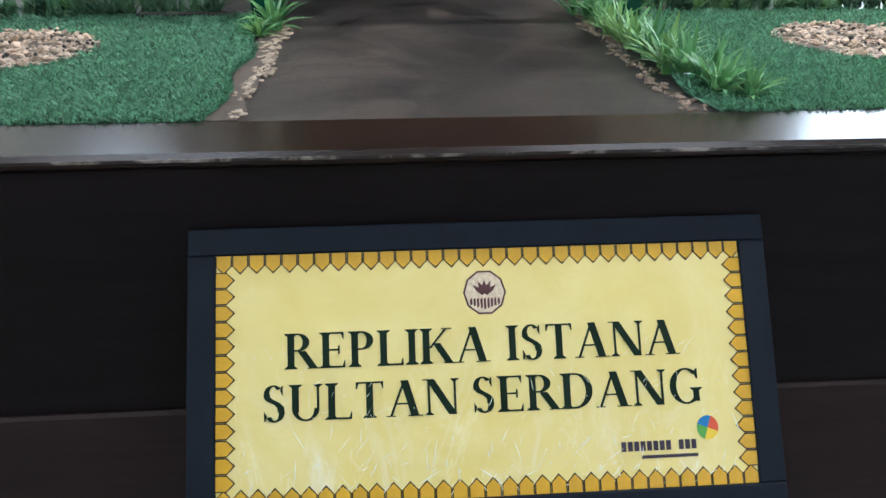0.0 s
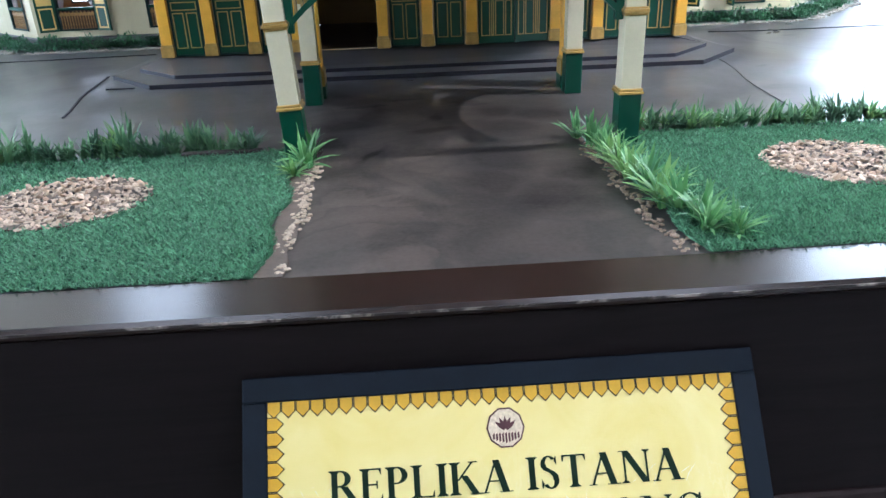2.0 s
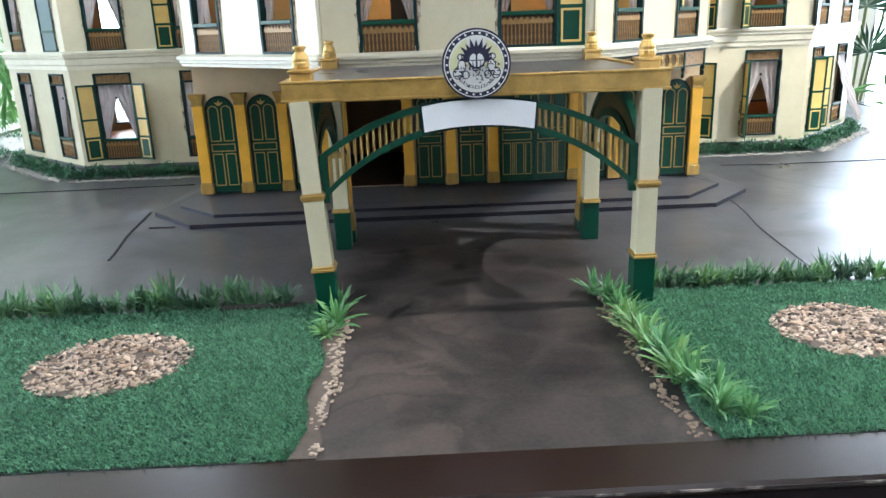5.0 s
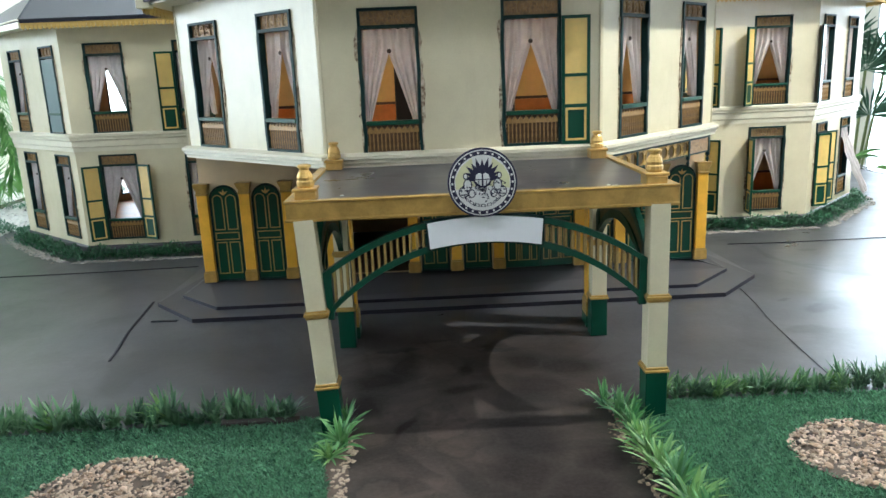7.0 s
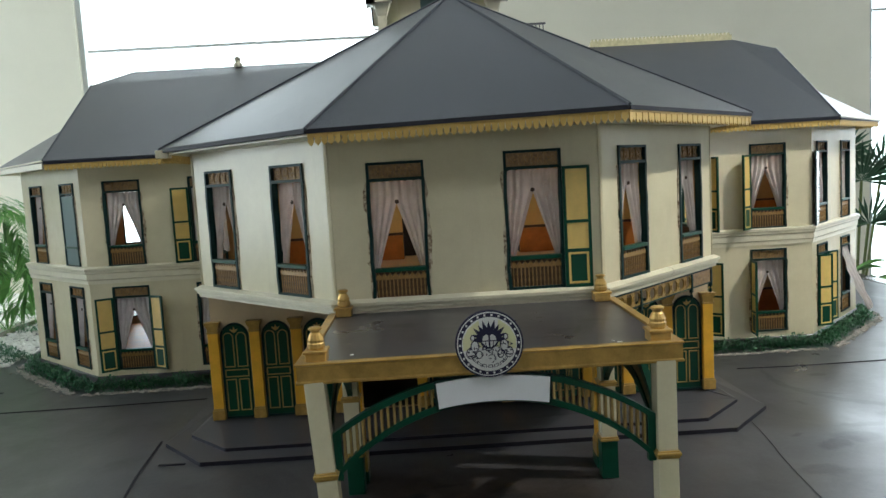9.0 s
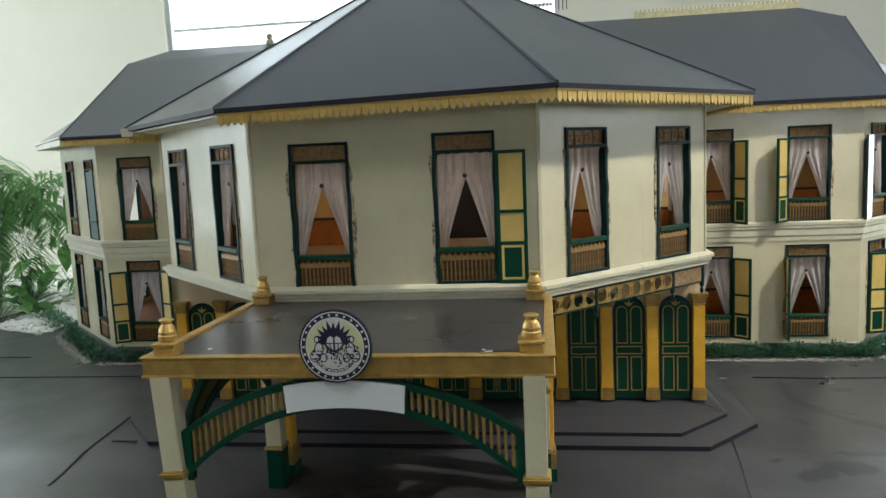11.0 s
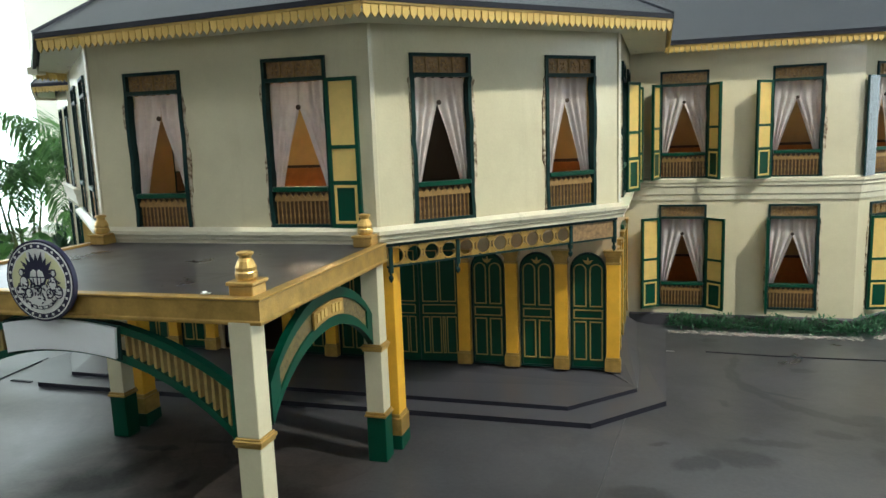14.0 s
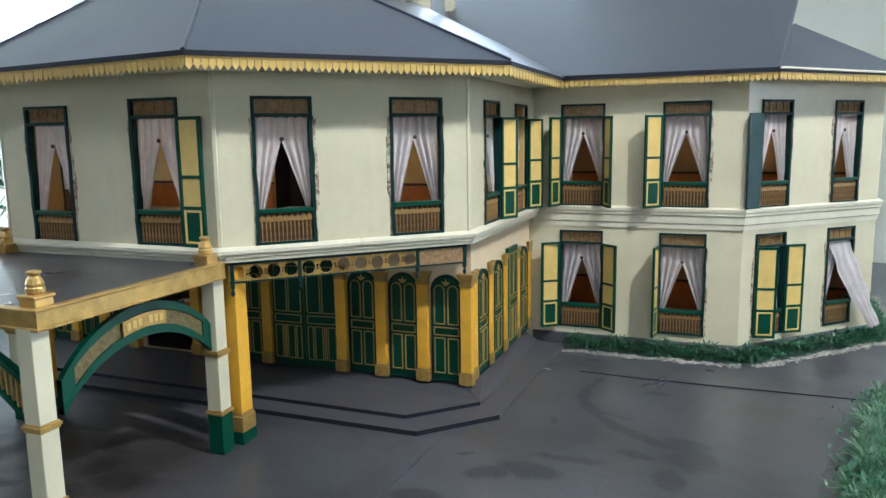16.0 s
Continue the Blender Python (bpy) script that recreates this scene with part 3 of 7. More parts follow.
def glazing(name, x0, x1, z0, z1, mullions):
    w = thing(name, (x0 + x1) / 2, 5.46, z0, "tall glazed opening full of bright daylight", "window", kind="structure")
    bm = bmesh.new()
    outline(bm, x0, x1, z0, z1, 0.035, 5.43, 5.49)
    part("window_frame", bm, ALU, w)
    for x in mullions:
        part("mullion", bm_box(x - 0.02, x + 0.02, 5.44, 5.48, z0 + 0.05, z1 - 0.05), ALU, w)
    part("transom_bar", bm_box(x0 + 0.05, x1 - 0.05, 5.445, 5.475, 1.630, 1.650), ALU, w)


glazing("window_1", *WIN_L, ())
glazing("window_4", *WIN_3, ())
glazing("window_2", *WIN_R, (4.5,))
sky_card = part("backdrop", bm_box(-7.5, 7.5, 6.6, 6.62, -2.0, 5.0), DAYGLOW)
tagged(sky_card, "hazy bright daylight outside the windows", "backdrop", kind="structure")
# unseen panels built round the two added fill lamps
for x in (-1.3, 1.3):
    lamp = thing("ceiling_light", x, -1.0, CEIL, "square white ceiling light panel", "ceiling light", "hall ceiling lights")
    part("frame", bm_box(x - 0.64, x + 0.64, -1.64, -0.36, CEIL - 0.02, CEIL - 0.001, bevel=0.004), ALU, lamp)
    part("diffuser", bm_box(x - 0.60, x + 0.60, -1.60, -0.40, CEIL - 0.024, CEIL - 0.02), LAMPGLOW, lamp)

# ---- display base ----
stand = thing("display_stand", 0, 1.9, FLOOR, "dark varnished wooden display stand with raised rail", "display stand")
part("body", bm_box(-1.95, 1.95, 0.58, 3.85, FLOOR, -0.04), PANEL, stand)
bm = bmesh.new()
box(bm, -2.0, 2.0, 0.527, 0.606, -0.010, 0.003, bevel=0.004)
part("top_rail", bm, RAILWOOD, stand, "glossy dark wooden top rail with worn edge")
wear = N("worn_rail_edge", 0.5)
wear.colour(wear.mix(wear.ramp(wear.noise(28, 6, 0.7, 0.5), [(0.50, (0, 0, 0)), (0.62, (1, 1, 1))]), (0.016, 0.010, 0.009), (0.30, 0.26, 0.23)))
part("worn_edge", bm_box(-1.99, 1.99, 0.5264, 0.5275, -0.0030, -0.0006), wear.mat, stand, "pale worn line along the rail edge")
part("front_panel", bm_box(-1.99, 1.99, 0.531, 0.575, -0.246, -0.0105), PANEL, stand)
part("plinth", bm_box(-1.98, 1.98, 0.526, 0.580, FLOOR, -0.247, bevel=0.003), PLINTH, stand, "red-brown lower plinth board")
for s in (-1, 1):
    part("side_rail", bm_box(min(s * 2.0, s * 2.08), max(s * 2.0, s * 2.08), 0.528, 3.95, FLOOR, 0.002, bevel=0.004), RAILWOOD, stand)



def swell(x, y):
    """How far the boards rise towards the steps."""
    def ease(u):
        u = min(max(u, 0.0), 1.0)
        return u * u * (3 - 2 * u)
    return 0.012 * ease((y - 1.36) / 0.15) * ease((0.98 - abs(x)) / 0.2) * ease((2.15 - y) / 0.3)


def ground_mesh():
    xs = [-1.999, -1.5] + [-1.0 + 0.04 * k for k in range(51)] + [1.5, 1.999]
    ys = [0.6065, 0.9, 1.2] + [1.34 + 0.03 * k for k in range(29)] + [2.6, 3.2, 3.95]
    bm = bm_box(-1.999, 1.999, 0.6065, 3.95, -0.04, -0.003)
    rows = [[bm.verts.new((x, y, swell(x, y))) for x in xs] for y in ys]
    for a, b in zip(rows, rows[1:]):
        for k in range(len(xs) - 1):
            bm.faces.new((a[k], a[k + 1], b[k + 1], b[k])).smooth = True
    return bm


ground = part("ground", ground_mesh(), GROUND)
tagged(ground, "dark grey varnished ground board, stained and glossy", "ground", kind="structure")


def joint(x0, y0, x1, y1, w, label, mat=RISER):
    d = Vector((x1 - x0, y1 - y0, 0))
    q = Vector((-d.y, d.x, 0)).normalized() * w / 2
    bm = bmesh.new()
    n = 8
    row = [Vector((x0 + (x1 - x0) * k / n, y0 + (y1 - y0) * k / n, 0)) for k in range(n + 1)]
    for p in row:
        p.z = swell(p.x, p.y) + 0.0023
    strip(bm, [p + q for p in row], [p - q for p in row], (0, 0, -0.0018))
    tagged(part("board_joint", bm, mat), label, "joint", "ground board joints", kind="structure")


for a in ((-1.9, 2.055, -0.74, 2.075, 0.005), (0.80, 2.035, 1.95, 2.055, 0.004), (-0.704, 1.35, -0.738, 1.70, 0.0045), (-0.690, 1.548, -0.632, 1.546, 0.007),
          (-1.95, 2.30, -1.45, 2.29, 0.006)):
    joint(*a, "dark open joint between ground boards")
joint(0.590, 1.10, 0.640, 1.585, 0.0008, "faint filled joint between ground boards", STEP)


# ---- plaque on the rail ----
def build_plaque():
    tilt = math.atan2(0.067, 0.090)
    # local x across, y up the face, z out of the face
    m = Matrix.Translation((0.0045, 0.529, -0.062)) @ Matrix(((1, 0, 0, 0), (0, math.sin(tilt), -math.cos(tilt), 0), (0, math.cos(tilt), math.sin(tilt), 0), (0, 0, 0, 1)))
    sign = new("name_plaque")
    sign.matrix_basis = m @ Matrix.Translation((0, -0.24, 0))
    tagged(sign, "yellow name plaque in dark frame, scratched plastic film", "sign")
    H, WD = 0.240, 0.236
    at = m
    frame_bm = bmesh.new()
    for a in ((-WD, WD, -0.022, 0), (-WD, WD, -H, -H + 0.022), (-WD, -WD + 0.022, -H + 0.022, -0.022), (WD - 0.022, WD, -H + 0.022, -0.022)):
        box(frame_bm, a[0], a[1], a[2], a[3], -0.018, 0.003, bevel=0.0012)
    part("frame", frame_bm, worn("blue_black_frame_paint", (0.006, 0.010, 0.017), 0.6, scale=25, amount=0.3, spec=0.15), sign, "blue-black wooden frame", at)
    face_mat = N("yellow_print_under_film", 0.3)
    scuff = face_mat.noise(9, 3, 0.6, 1.5)
    wave = face_mat.noise(55, 8, 0.75, 3.0)
    col = face_mat.ramp(scuff, [(0.3, (0.70, 0.575, 0.185)), (0.7, (0.75, 0.645, 0.275))])
    sep = face_mat.t.nodes.new("ShaderNodeSeparateXYZ")
    face_mat.link(face_mat.co.outputs["Object"], sep.inputs[0])
    low = face_mat.node("ShaderNodeMapRange", From_Min=-0.06, From_Max=-0.24, To_Min=0.0, To_Max=1.0)
    face_mat.link(sep.outputs["Y"], low.inputs["Value"])
    crease = face_mat.ramp(face_mat.noise(11, 6, 0.6, 1.2, stretch=(1.0, 0.45, 1.0)), [(0.488, (0, 0, 0)), (0.50, (1, 1, 1)), (0.512, (0, 0, 0))])
    mul = face_mat.node("ShaderNodeMath")
    mul.operation = "MULTIPLY"
    face_mat.link(crease, mul.inputs[0])
    face_mat.link(low.outputs[0], mul.inputs[1])
    half = face_mat.node("ShaderNodeMath")
    half.operation = "MULTIPLY"
    half.inputs[1].default_value = 0.30
    face_mat.link(mul.outputs[0], half.inputs[0])
    col = face_mat.mix(half.outputs[0], col, (0.86, 0.85, 0.74))
    # the film has gone cloudy towards the foot
    cloud = face_mat.ramp(face_mat.noise(17, 9, 0.72, 1.4, stretch=(1.0, 0.6, 1.0)), [(0.50, (0, 0, 0)), (0.60, (0.35, 0.35, 0.35)), (0.70, (0.9, 0.9, 0.9))])
    deep = face_mat.node("ShaderNodeMapRange", From_Min=-0.115, From_Max=-0.200, To_Min=0.0, To_Max=0.85)
    face_mat.link(sep.outputs["Y"], deep.inputs["Value"])
    fog = face_mat.node("ShaderNodeMath")
    fog.operation = "MULTIPLY"
    face_mat.link(cloud, fog.inputs[0])
    face_mat.link(deep.outputs[0], fog.inputs[1])
    col = face_mat.mix(fog.outputs[0], col, (0.84, 0.82, 0.72))
    face_mat.colour(col).bump(wave, 0.25, 0.002)
    part("face", bm_box(-0.2145, 0.2145, -H + 0.0215, -0.0215, -0.012, 0.0), face_mat.mat, sign, "printed yellow face", at)
    dark = worn("dark_print_line", (0.03, 0.02, 0.01), 0.4, amount=0.1)
    gold = worn("amber_print", (0.62, 0.36, 0.015), 0.35, scale=60, amount=0.2)
    one = bmesh.new()
    for k, z in ((1.0, 0.0003), (0.84, 0.0006)):
        w, h = 0.0064 * k, 0.0150
        had = len(one.faces)
        prism(one, [(px, py, z) for px, py in ((-w, 0), (w, 0), (w, h * 0.55), (0, h * (1.0 if k == 1 else 0.9)), (-w, h * 0.55))], (0, 0, 0.0004))
        one.faces.ensure_lookup_table()
        for fc in one.faces[had:]:
            fc.material_index = 0 if k == 1 else 1
    leaf_me = mesh_of(one, "border_leaf", dark)
    leaf_me.materials.append(gold)

    def leaf(cx, cy, ang):
        part("border_leaf", leaf_me, None, sign, "", at @ Matrix.Translation((cx, cy, 0)) @ Matrix.Rotation(ang, 4, "Z"))

    nx, ny = 33, 15
    for i in range(nx):
        x = -0.2145 + 0.429 * (i + 0.5) / nx
        leaf(x, -0.0222, math.pi)
        leaf(x, -H + 0.0222, 0)
    for j in range(1, ny - 1):
        y = -0.0222 - (H - 0.0444) * (j + 0.5) / ny
        leaf(-0.2140, y, -math.pi / 2)
        leaf(0.2140, y, math.pi / 2)
    # round crest as plain shapes
    em = bmesh.new()
    n = 10
    prism(em, [(0.0175 * math.cos(2 * math.pi * k / n), -0.058 + 0.0185 * math.sin(2 * math.pi * k / n), 0.0003) for k in range(n)], (0, 0, 0.0003))
    part("crest_ring", em, worn("maroon_print", (0.07, 0.02, 0.025), 0.4, amount=0.2), sign, "", at)
    em = bmesh.new()
    prism(em, [(0.0160 * math.cos(2 * math.pi * k / n), -0.058 + 0.0170 * math.sin(2 * math.pi * k / n), 0.0006) for k in range(n)], (0, 0, 0.0003))
    part("crest_field", em, worn("cream_print", (0.70, 0.58, 0.42), 0.4, scale=300, amount=0.4), sign, "", at)
    em = bmesh.new()
    for a in (-50, -25, 0, 25, 50):
        c, s = math.cos(radians(a)), math.sin(radians(a))
        prism(em, [(px * c + py * s, -0.060 - px * s + py * c, 0.0009) for px, py in ((-0.0015, 0.001), (0.0015, 0.001), (0.0019, 0.007), (0, 0.0125), (-0.0019, 0.007))], (0, 0, 0.0002))
    for k in range(9):
        x = -0.0112 + 0.0028 * k
        prism(em, [(x - 0.0008, -0.072 + abs(k - 4) * 0.0009, 0.0009), (x + 0.0010, -0.071 + abs(k - 4) * 0.0009, 0.0009), (x + 0.0008, -0.062, 0.0009), (x - 0.0010, -0.0635, 0.0009)], (0, 0, 0.0002))
    part("crest_figure", em, worn("maroon_print_line", (0.09, 0.03, 0.035), 0.4, amount=0.2), sign, "", at)
    ink = worn("green_black_lettering", (0.002, 0.014, 0.005), 0.5, amount=0.2, spec=0.2)

    # roman capitals with thick and thin strokes and bracketed serifs, cap height 1
    TK, TN, SF = 0.165, 0.05, 0.075

    def upright(x, w=TK, y0=0.0, y1=1.0, top=True, foot=True):
        p = [(x - SF, y0), (x + w + SF, y0), (x + w + SF, y0 + 0.025), (x + w, y0 + 0.09)] if foot else [(x, y0), (x + w, y0)]
        p += [(x + w, y1 - 0.09), (x + w + SF, y1 - 0.025), (x + w + SF, y1), (x - SF, y1), (x - SF, y1 - 0.025), (x, y1 - 0.09)] if top else [(x + w, y1), (x, y1)]
        return p + ([(x, y0 + 0.09), (x - SF, y0 + 0.025)] if foot else [])

    def slant(x0, y0, x1, y1, w):
        return [(x0, y0), (x0 + w, y0), (x1 + w, y1), (x1, y1)]

    def bar(x0, x1, y, h=TN):
        return [(x0, y), (x1, y), (x1, y + h), (x0, y + h)]

    def tick(x, y, up, w=0.05, h=0.20):
        return [(x, y), (x, y + up * h), (x - w * 0.35, y + up * h), (x - w * 1.6, y)] if up > 0 else [(x - w * 1.6, y), (x - w * 0.35, y + up * h), (x, y + up * h), (x, y)]

    def bowl(cx, cy, rx, ry, thick, thin, a0, a1):
        n = 18
        ang = [radians(a0 + (a1 - a0) * k / n) for k in range(n + 1)]
        return [(cx + rx * math.cos(a), cy + ry * math.sin(a)) for a in ang] + [(cx + (rx - thick) * math.cos(a), cy + (ry - thin) * math.sin(a)) for a in ang[::-1]]

    def spine():
        return [(0.06, 0.66), (0.13, 0.57), (0.30, 0.47), (0.37, 0.38), (0.38, 0.25), (0.54, 0.27), (0.53, 0.40), (0.45, 0.50), (0.27, 0.62), (0.21, 0.68), (0.20, 0.76), (0.05, 0.76)]

    GLYPH = {
        "I": (0.30, lambda: [upright(0.07)]),
        "L": (0.66, lambda: [upright(0.08), bar(0.2, 0.62, 0.0), tick(0.64, 0.0, 1)]),
        "E": (0.66, lambda: [upright(0.08), bar(0.2, 0.60, 0.0), tick(0.63, 0.0, 1), bar(0.2, 0.58, 0.95), tick(0.60, 1.0, -1), bar(0.2, 0.48, 0.48), [(0.50, 0.38), (0.50, 0.62), (0.46, 0.62), (0.46, 0.38)]]),
        "T": (0.72, lambda: [upright(0.275, top=False), bar(0.06, 0.66, 0.95), tick(0.69, 1.0, -1), [(0.03, 0.80), (0.055, 0.80), (0.11, 1.0), (0.03, 1.0)]]),
        "P": (0.66, lambda: [upright(0.08), bowl(0.32, 0.735, 0.30, 0.265, TK, TN, -90, 90), bar(0.2, 0.33, 0.95), bar(0.2, 0.33, 0.47)]),
        "R": (0.80, lambda: [upright(0.08), bowl(0.32, 0.745, 0.29, 0.255, TK, TN, -90, 90), bar(0.2, 0.33, 0.95), bar(0.2, 0.36, 0.49), slant(0.62, 0.0, 0.32, 0.50, 0.20), bar(0.56, 0.86, 0.0, 0.028)]),
        "D": (0.84, lambda: [upright(0.08), bowl(0.36, 0.5, 0.43, 0.5, TK, TN, -90, 90), bar(0.2, 0.37, 0.95), bar(0.2, 0.37, 0.0)]),
        "K": (0.84, lambda: [upright(0.08), slant(0.22, 0.44, 0.63, 1.0, 0.065), slant(0.64, 0.0, 0.32, 0.58, 0.19), bar(0.58, 0.90, 0.0, 0.028), bar(0.54, 0.80, 0.972, 0.028)]),
        "A": (0.84, lambda: [slant(0.58, 0.0, 0.33, 1.0, 0.19), slant(0.06, 0.0, 0.40, 1.0, 0.06), bar(0.2, 0.62, 0.33, 0.045), bar(-0.02, 0.20, 0.0, 0.028), bar(0.50, 0.86, 0.0, 0.028)]),
        "N": (0.86, lambda: [slant(0.60, 0.0, 0.06, 1.0, 0.20), upright(0.10, 0.055, top=False), upright(0.725, 0.055, y0=0.0, foot=False), bar(-0.02, 0.26, 0.972, 0.028)]),
        "U": (0.82, lambda: [upright(0.09, y0=0.33, foot=False), upright(0.68, 0.055, y0=0.33, foot=False), bowl(0.4125, 0.34, 0.3225, 0.355, 0.12, TN, 180, 360), [(0.09, 0.33), (0.255, 0.33), (0.255, 0.24), (0.15, 0.18), (0.10, 0.25)]]),
        "S": (0.58, lambda: [spine(), bowl(0.28, 0.75, 0.225, 0.262, 0.13, TN, 35, 180), bowl(0.31, 0.255, 0.235, 0.268, 0.14, TN, -150, 5), [(0.50, 0.70), (0.50, 0.98), (0.47, 0.98), (0.44, 0.84)], [(0.06, 0.02), (0.09, 0.02), (0.125, 0.16), (0.06, 0.30)]]),
        "G": (0.86, lambda: [bowl(0.45, 0.5, 0.41, 0.515, TK, TN, 45, 318), upright(0.62, 0.15, y0=0.06, y1=0.45, foot=False), [(0.72, 0.70), (0.75, 0.70), (0.75, 0.99), (0.71, 0.99), (0.66, 0.84)]]),
        " ": (0.34, lambda: []),
    }

    def words(text, cx, base_y, width, height, mat, gap=0.34):
        wide = lambda c: GLYPH[c][0] if c != " " else gap
        total = sum(wide(c) + 0.045 for c in text) - 0.045
        kx, x = width / total, cx - width / 2
        for c in text:
            adv, strokes = wide(c), GLYPH[c][1]
            bm = bmesh.new()
            for q, pts in enumerate(strokes()):
                prism(bm, [(x + px * kx, base_y + py * height, 0.0002) for px, py in pts], (0, 0, 0.0004 + 0.00003 * q))
            if pts_any(bm):
                bmesh.ops.recalc_face_normals(bm, faces=bm.faces)
                part("letter", bm, mat, sign, "", at)
            x += (adv + 0.045) * kx

    def pts_any(bm):
        if len(bm.verts):
            return True
        bm.free()
        return False

    words("REPLIKA ISTANA", -0.002, -0.1135, 0.318, 0.0280, ink)
    words("SULTAN SERDANG", -0.0025, -0.1535, 0.353, 0.0280, ink, 0.20)
    # scratches and lifted bits of the plastic film
    srnd = random.Random(21)
    film = bmesh.new()
    for k in range(190):
        sx, sy = srnd.uniform(-0.20, 0.20), -0.212 + 0.115 * srnd.random() ** 1.7
        ln, wd, an = srnd.uniform(0.006, 0.030) * srnd.random() + 0.003, srnd.uniform(0.0002, 0.0007), srnd.choice((1.2, 0.8, 2.0, 1.6, 0.3)) + srnd.gauss(0, 0.25)
        if sy > -0.165:
            wd, ln = wd * 0.5, ln * 0.6
        c, s = math.cos(an), math.sin(an)
        prism(film, [(sx + px * c - py * s, sy + px * s + py * c, 0.0009) for px, py in ((-ln / 2, 0), (-ln * 0.1, -wd), (ln / 2, wd * 0.3), (ln * 0.15, wd))], (0, 0, 0.00005))
    ob = part("film_scratch", film, worn("white_film_scratch", (0.84, 0.83, 0.72), 0.4, scale=80, amount=0.3), sign, "white scratches in the plastic film", at)
    ob["kind"] = "stuff"
    bars = bmesh.new()
    for k in range(12):
        if k in (8,):
            continue
        box(bars, 0.104 + k * 0.0052, 0.1078 + k * 0.0052, -0.1890, -0.1815, 0.0002, 0.0006)
    box(bars, 0.120, 0.166, -0.1950, -0.1925, 0.0002, 0.0005)
    part("small_print", bars, worn("violet_black_print", (0.03, 0.02, 0.04), 0.4, amount=0.2), sign, "row of small dark print", at)
    for k, colr in enumerate(((0.02, 0.16, 0.42), (0.10, 0.35, 0.05), (0.75, 0.55, 0.03), (0.60, 0.08, 0.03))):
        pie = bmesh.new()
        a0 = radians(70 + 90 * k)
        pts = [(0.1755, -0.173, 0.0003)] + [(0.1755 + 0.0088 * math.cos(a0 + radians(90) * j / 6), -0.173 + 0.0095 * math.sin(a0 + radians(90) * j / 6), 0.0003) for j in range(7)]
        prism(pie, pts, (0, 0, 0.0003))
        part("round_mark", pie, worn("print_colour", colr, 0.4, amount=0.1), sign, "", at)


build_plaque()

# the added bulbs themselves
for x, y, z, power in ADDED_BULBS:
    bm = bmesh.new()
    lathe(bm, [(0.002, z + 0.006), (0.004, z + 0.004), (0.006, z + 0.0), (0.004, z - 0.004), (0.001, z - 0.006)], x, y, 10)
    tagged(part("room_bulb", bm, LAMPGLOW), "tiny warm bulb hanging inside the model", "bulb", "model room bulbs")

# ---- palace: plan ----
PAV_Z0, PAV_Z1 = 0.366, 0.715
THICK = 0.010
pav = thing("palace_pavilion", 0, 1.9, 0, "cream model palace pavilion with overhanging upper storey", "model building")
wing_r = thing("palace_wing", 1.1, 2.8, 0, "cream two-storey palace wing with shuttered windows", "model building", "palace wings")
wing_l = thing("palace_wing", -1.1, 2.8, 0, "cream two-storey palace wing, mostly without shutters", "model building", "palace wings")
SHARED = {}


def shared(key, make):
    if key not in SHARED:
        SHARED[key] = make()
    return SHARED[key]


# ---- windows ----
def band_outline(bm, pts, w, y0, y1):
    """A raised line along a closed outline in the x-z plane."""
    n = len(pts)
    c = Vector((sum(p[0] for p in pts) / n, sum(p[1] for p in pts) / n))
    inner = []
    for i in range(n):
        p, a, b = Vector(pts[i]), Vector(pts[i - 1]), Vector(pts[(i + 1) % n])
        if (p - a).length < 1e-6:
            a = Vector(pts[i - 2])
        if (b - p).length < 1e-6:
            b = Vector(pts[(i + 2) % n])
        d0, d1 = (p - a).normalized(), (b - p).normalized()
        nn = (Vector((-d0.y, d0.x)) + Vector((-d1.y, d1.x)))
        nn = nn.normalized() / max(0.4, nn.normalized().dot(Vector((-d0.y, d0.x))))
        inner.append(p + nn * w)
    rows = [[bm.verts.new((p[0], y, p[1])) for p in row] for y in (y0, y1) for row in (pts, inner)]
    for i in range(n):
        j = (i + 1) % n
        bm.faces.new((rows[0][i], rows[0][j], rows[1][j], rows[1][i]))
        bm.faces.new((rows[0][i], rows[2][i], rows[2][j], rows[0][j]))
        bm.faces.new((rows[1][i], rows[1][j], rows[3][j], rows[3][i]))


def window_frame_mesh(w, h, ragged):
    """The casing as one uneven ring."""
    rnd = random.Random(ragged * 7 + 3)
    f, t = 0.0065, 0.036
    zs = [0.0]
    while zs[-1] < h - t:
        zs.append(min(h - t, zs[-1] + rnd.uniform(0.018, 0.05)))
    jag = lambda: rnd.uniform(-0.0006, 0.0024) if ragged else 0.0
    right = [(w / 2 + jag(), z) for z in zs]
    left = [(-w / 2 - jag(), z) for z in zs[::-1]]
    outer = right + left
    bm = bmesh.new()
    inner = [(x - f if x > 0 else x + f, min(max(z, 0.005), h - t - 0.001)) for x, z in outer]
    rows = [[bm.verts.new((x, y, z)) for x, z in row] for y in (-0.0045, THICK + 0.001) for row in (outer, inner)]
    n = len(outer)
    for i in range(n):
        k = (i + 1) % n
        bm.faces.new((rows[0][i], rows[0][k], rows[1][k], rows[1][i]))
        bm.faces.new((rows[2][i], rows[3][i], rows[3][k], rows[2][k]))
        bm.faces.new((rows[0][i], rows[2][i], rows[2][k], rows[0][k]))
        bm.faces.new((rows[1][i], rows[1][k], rows[3][k], rows[3][i]))
    return mesh_of(bm, "window", GREEN_D)


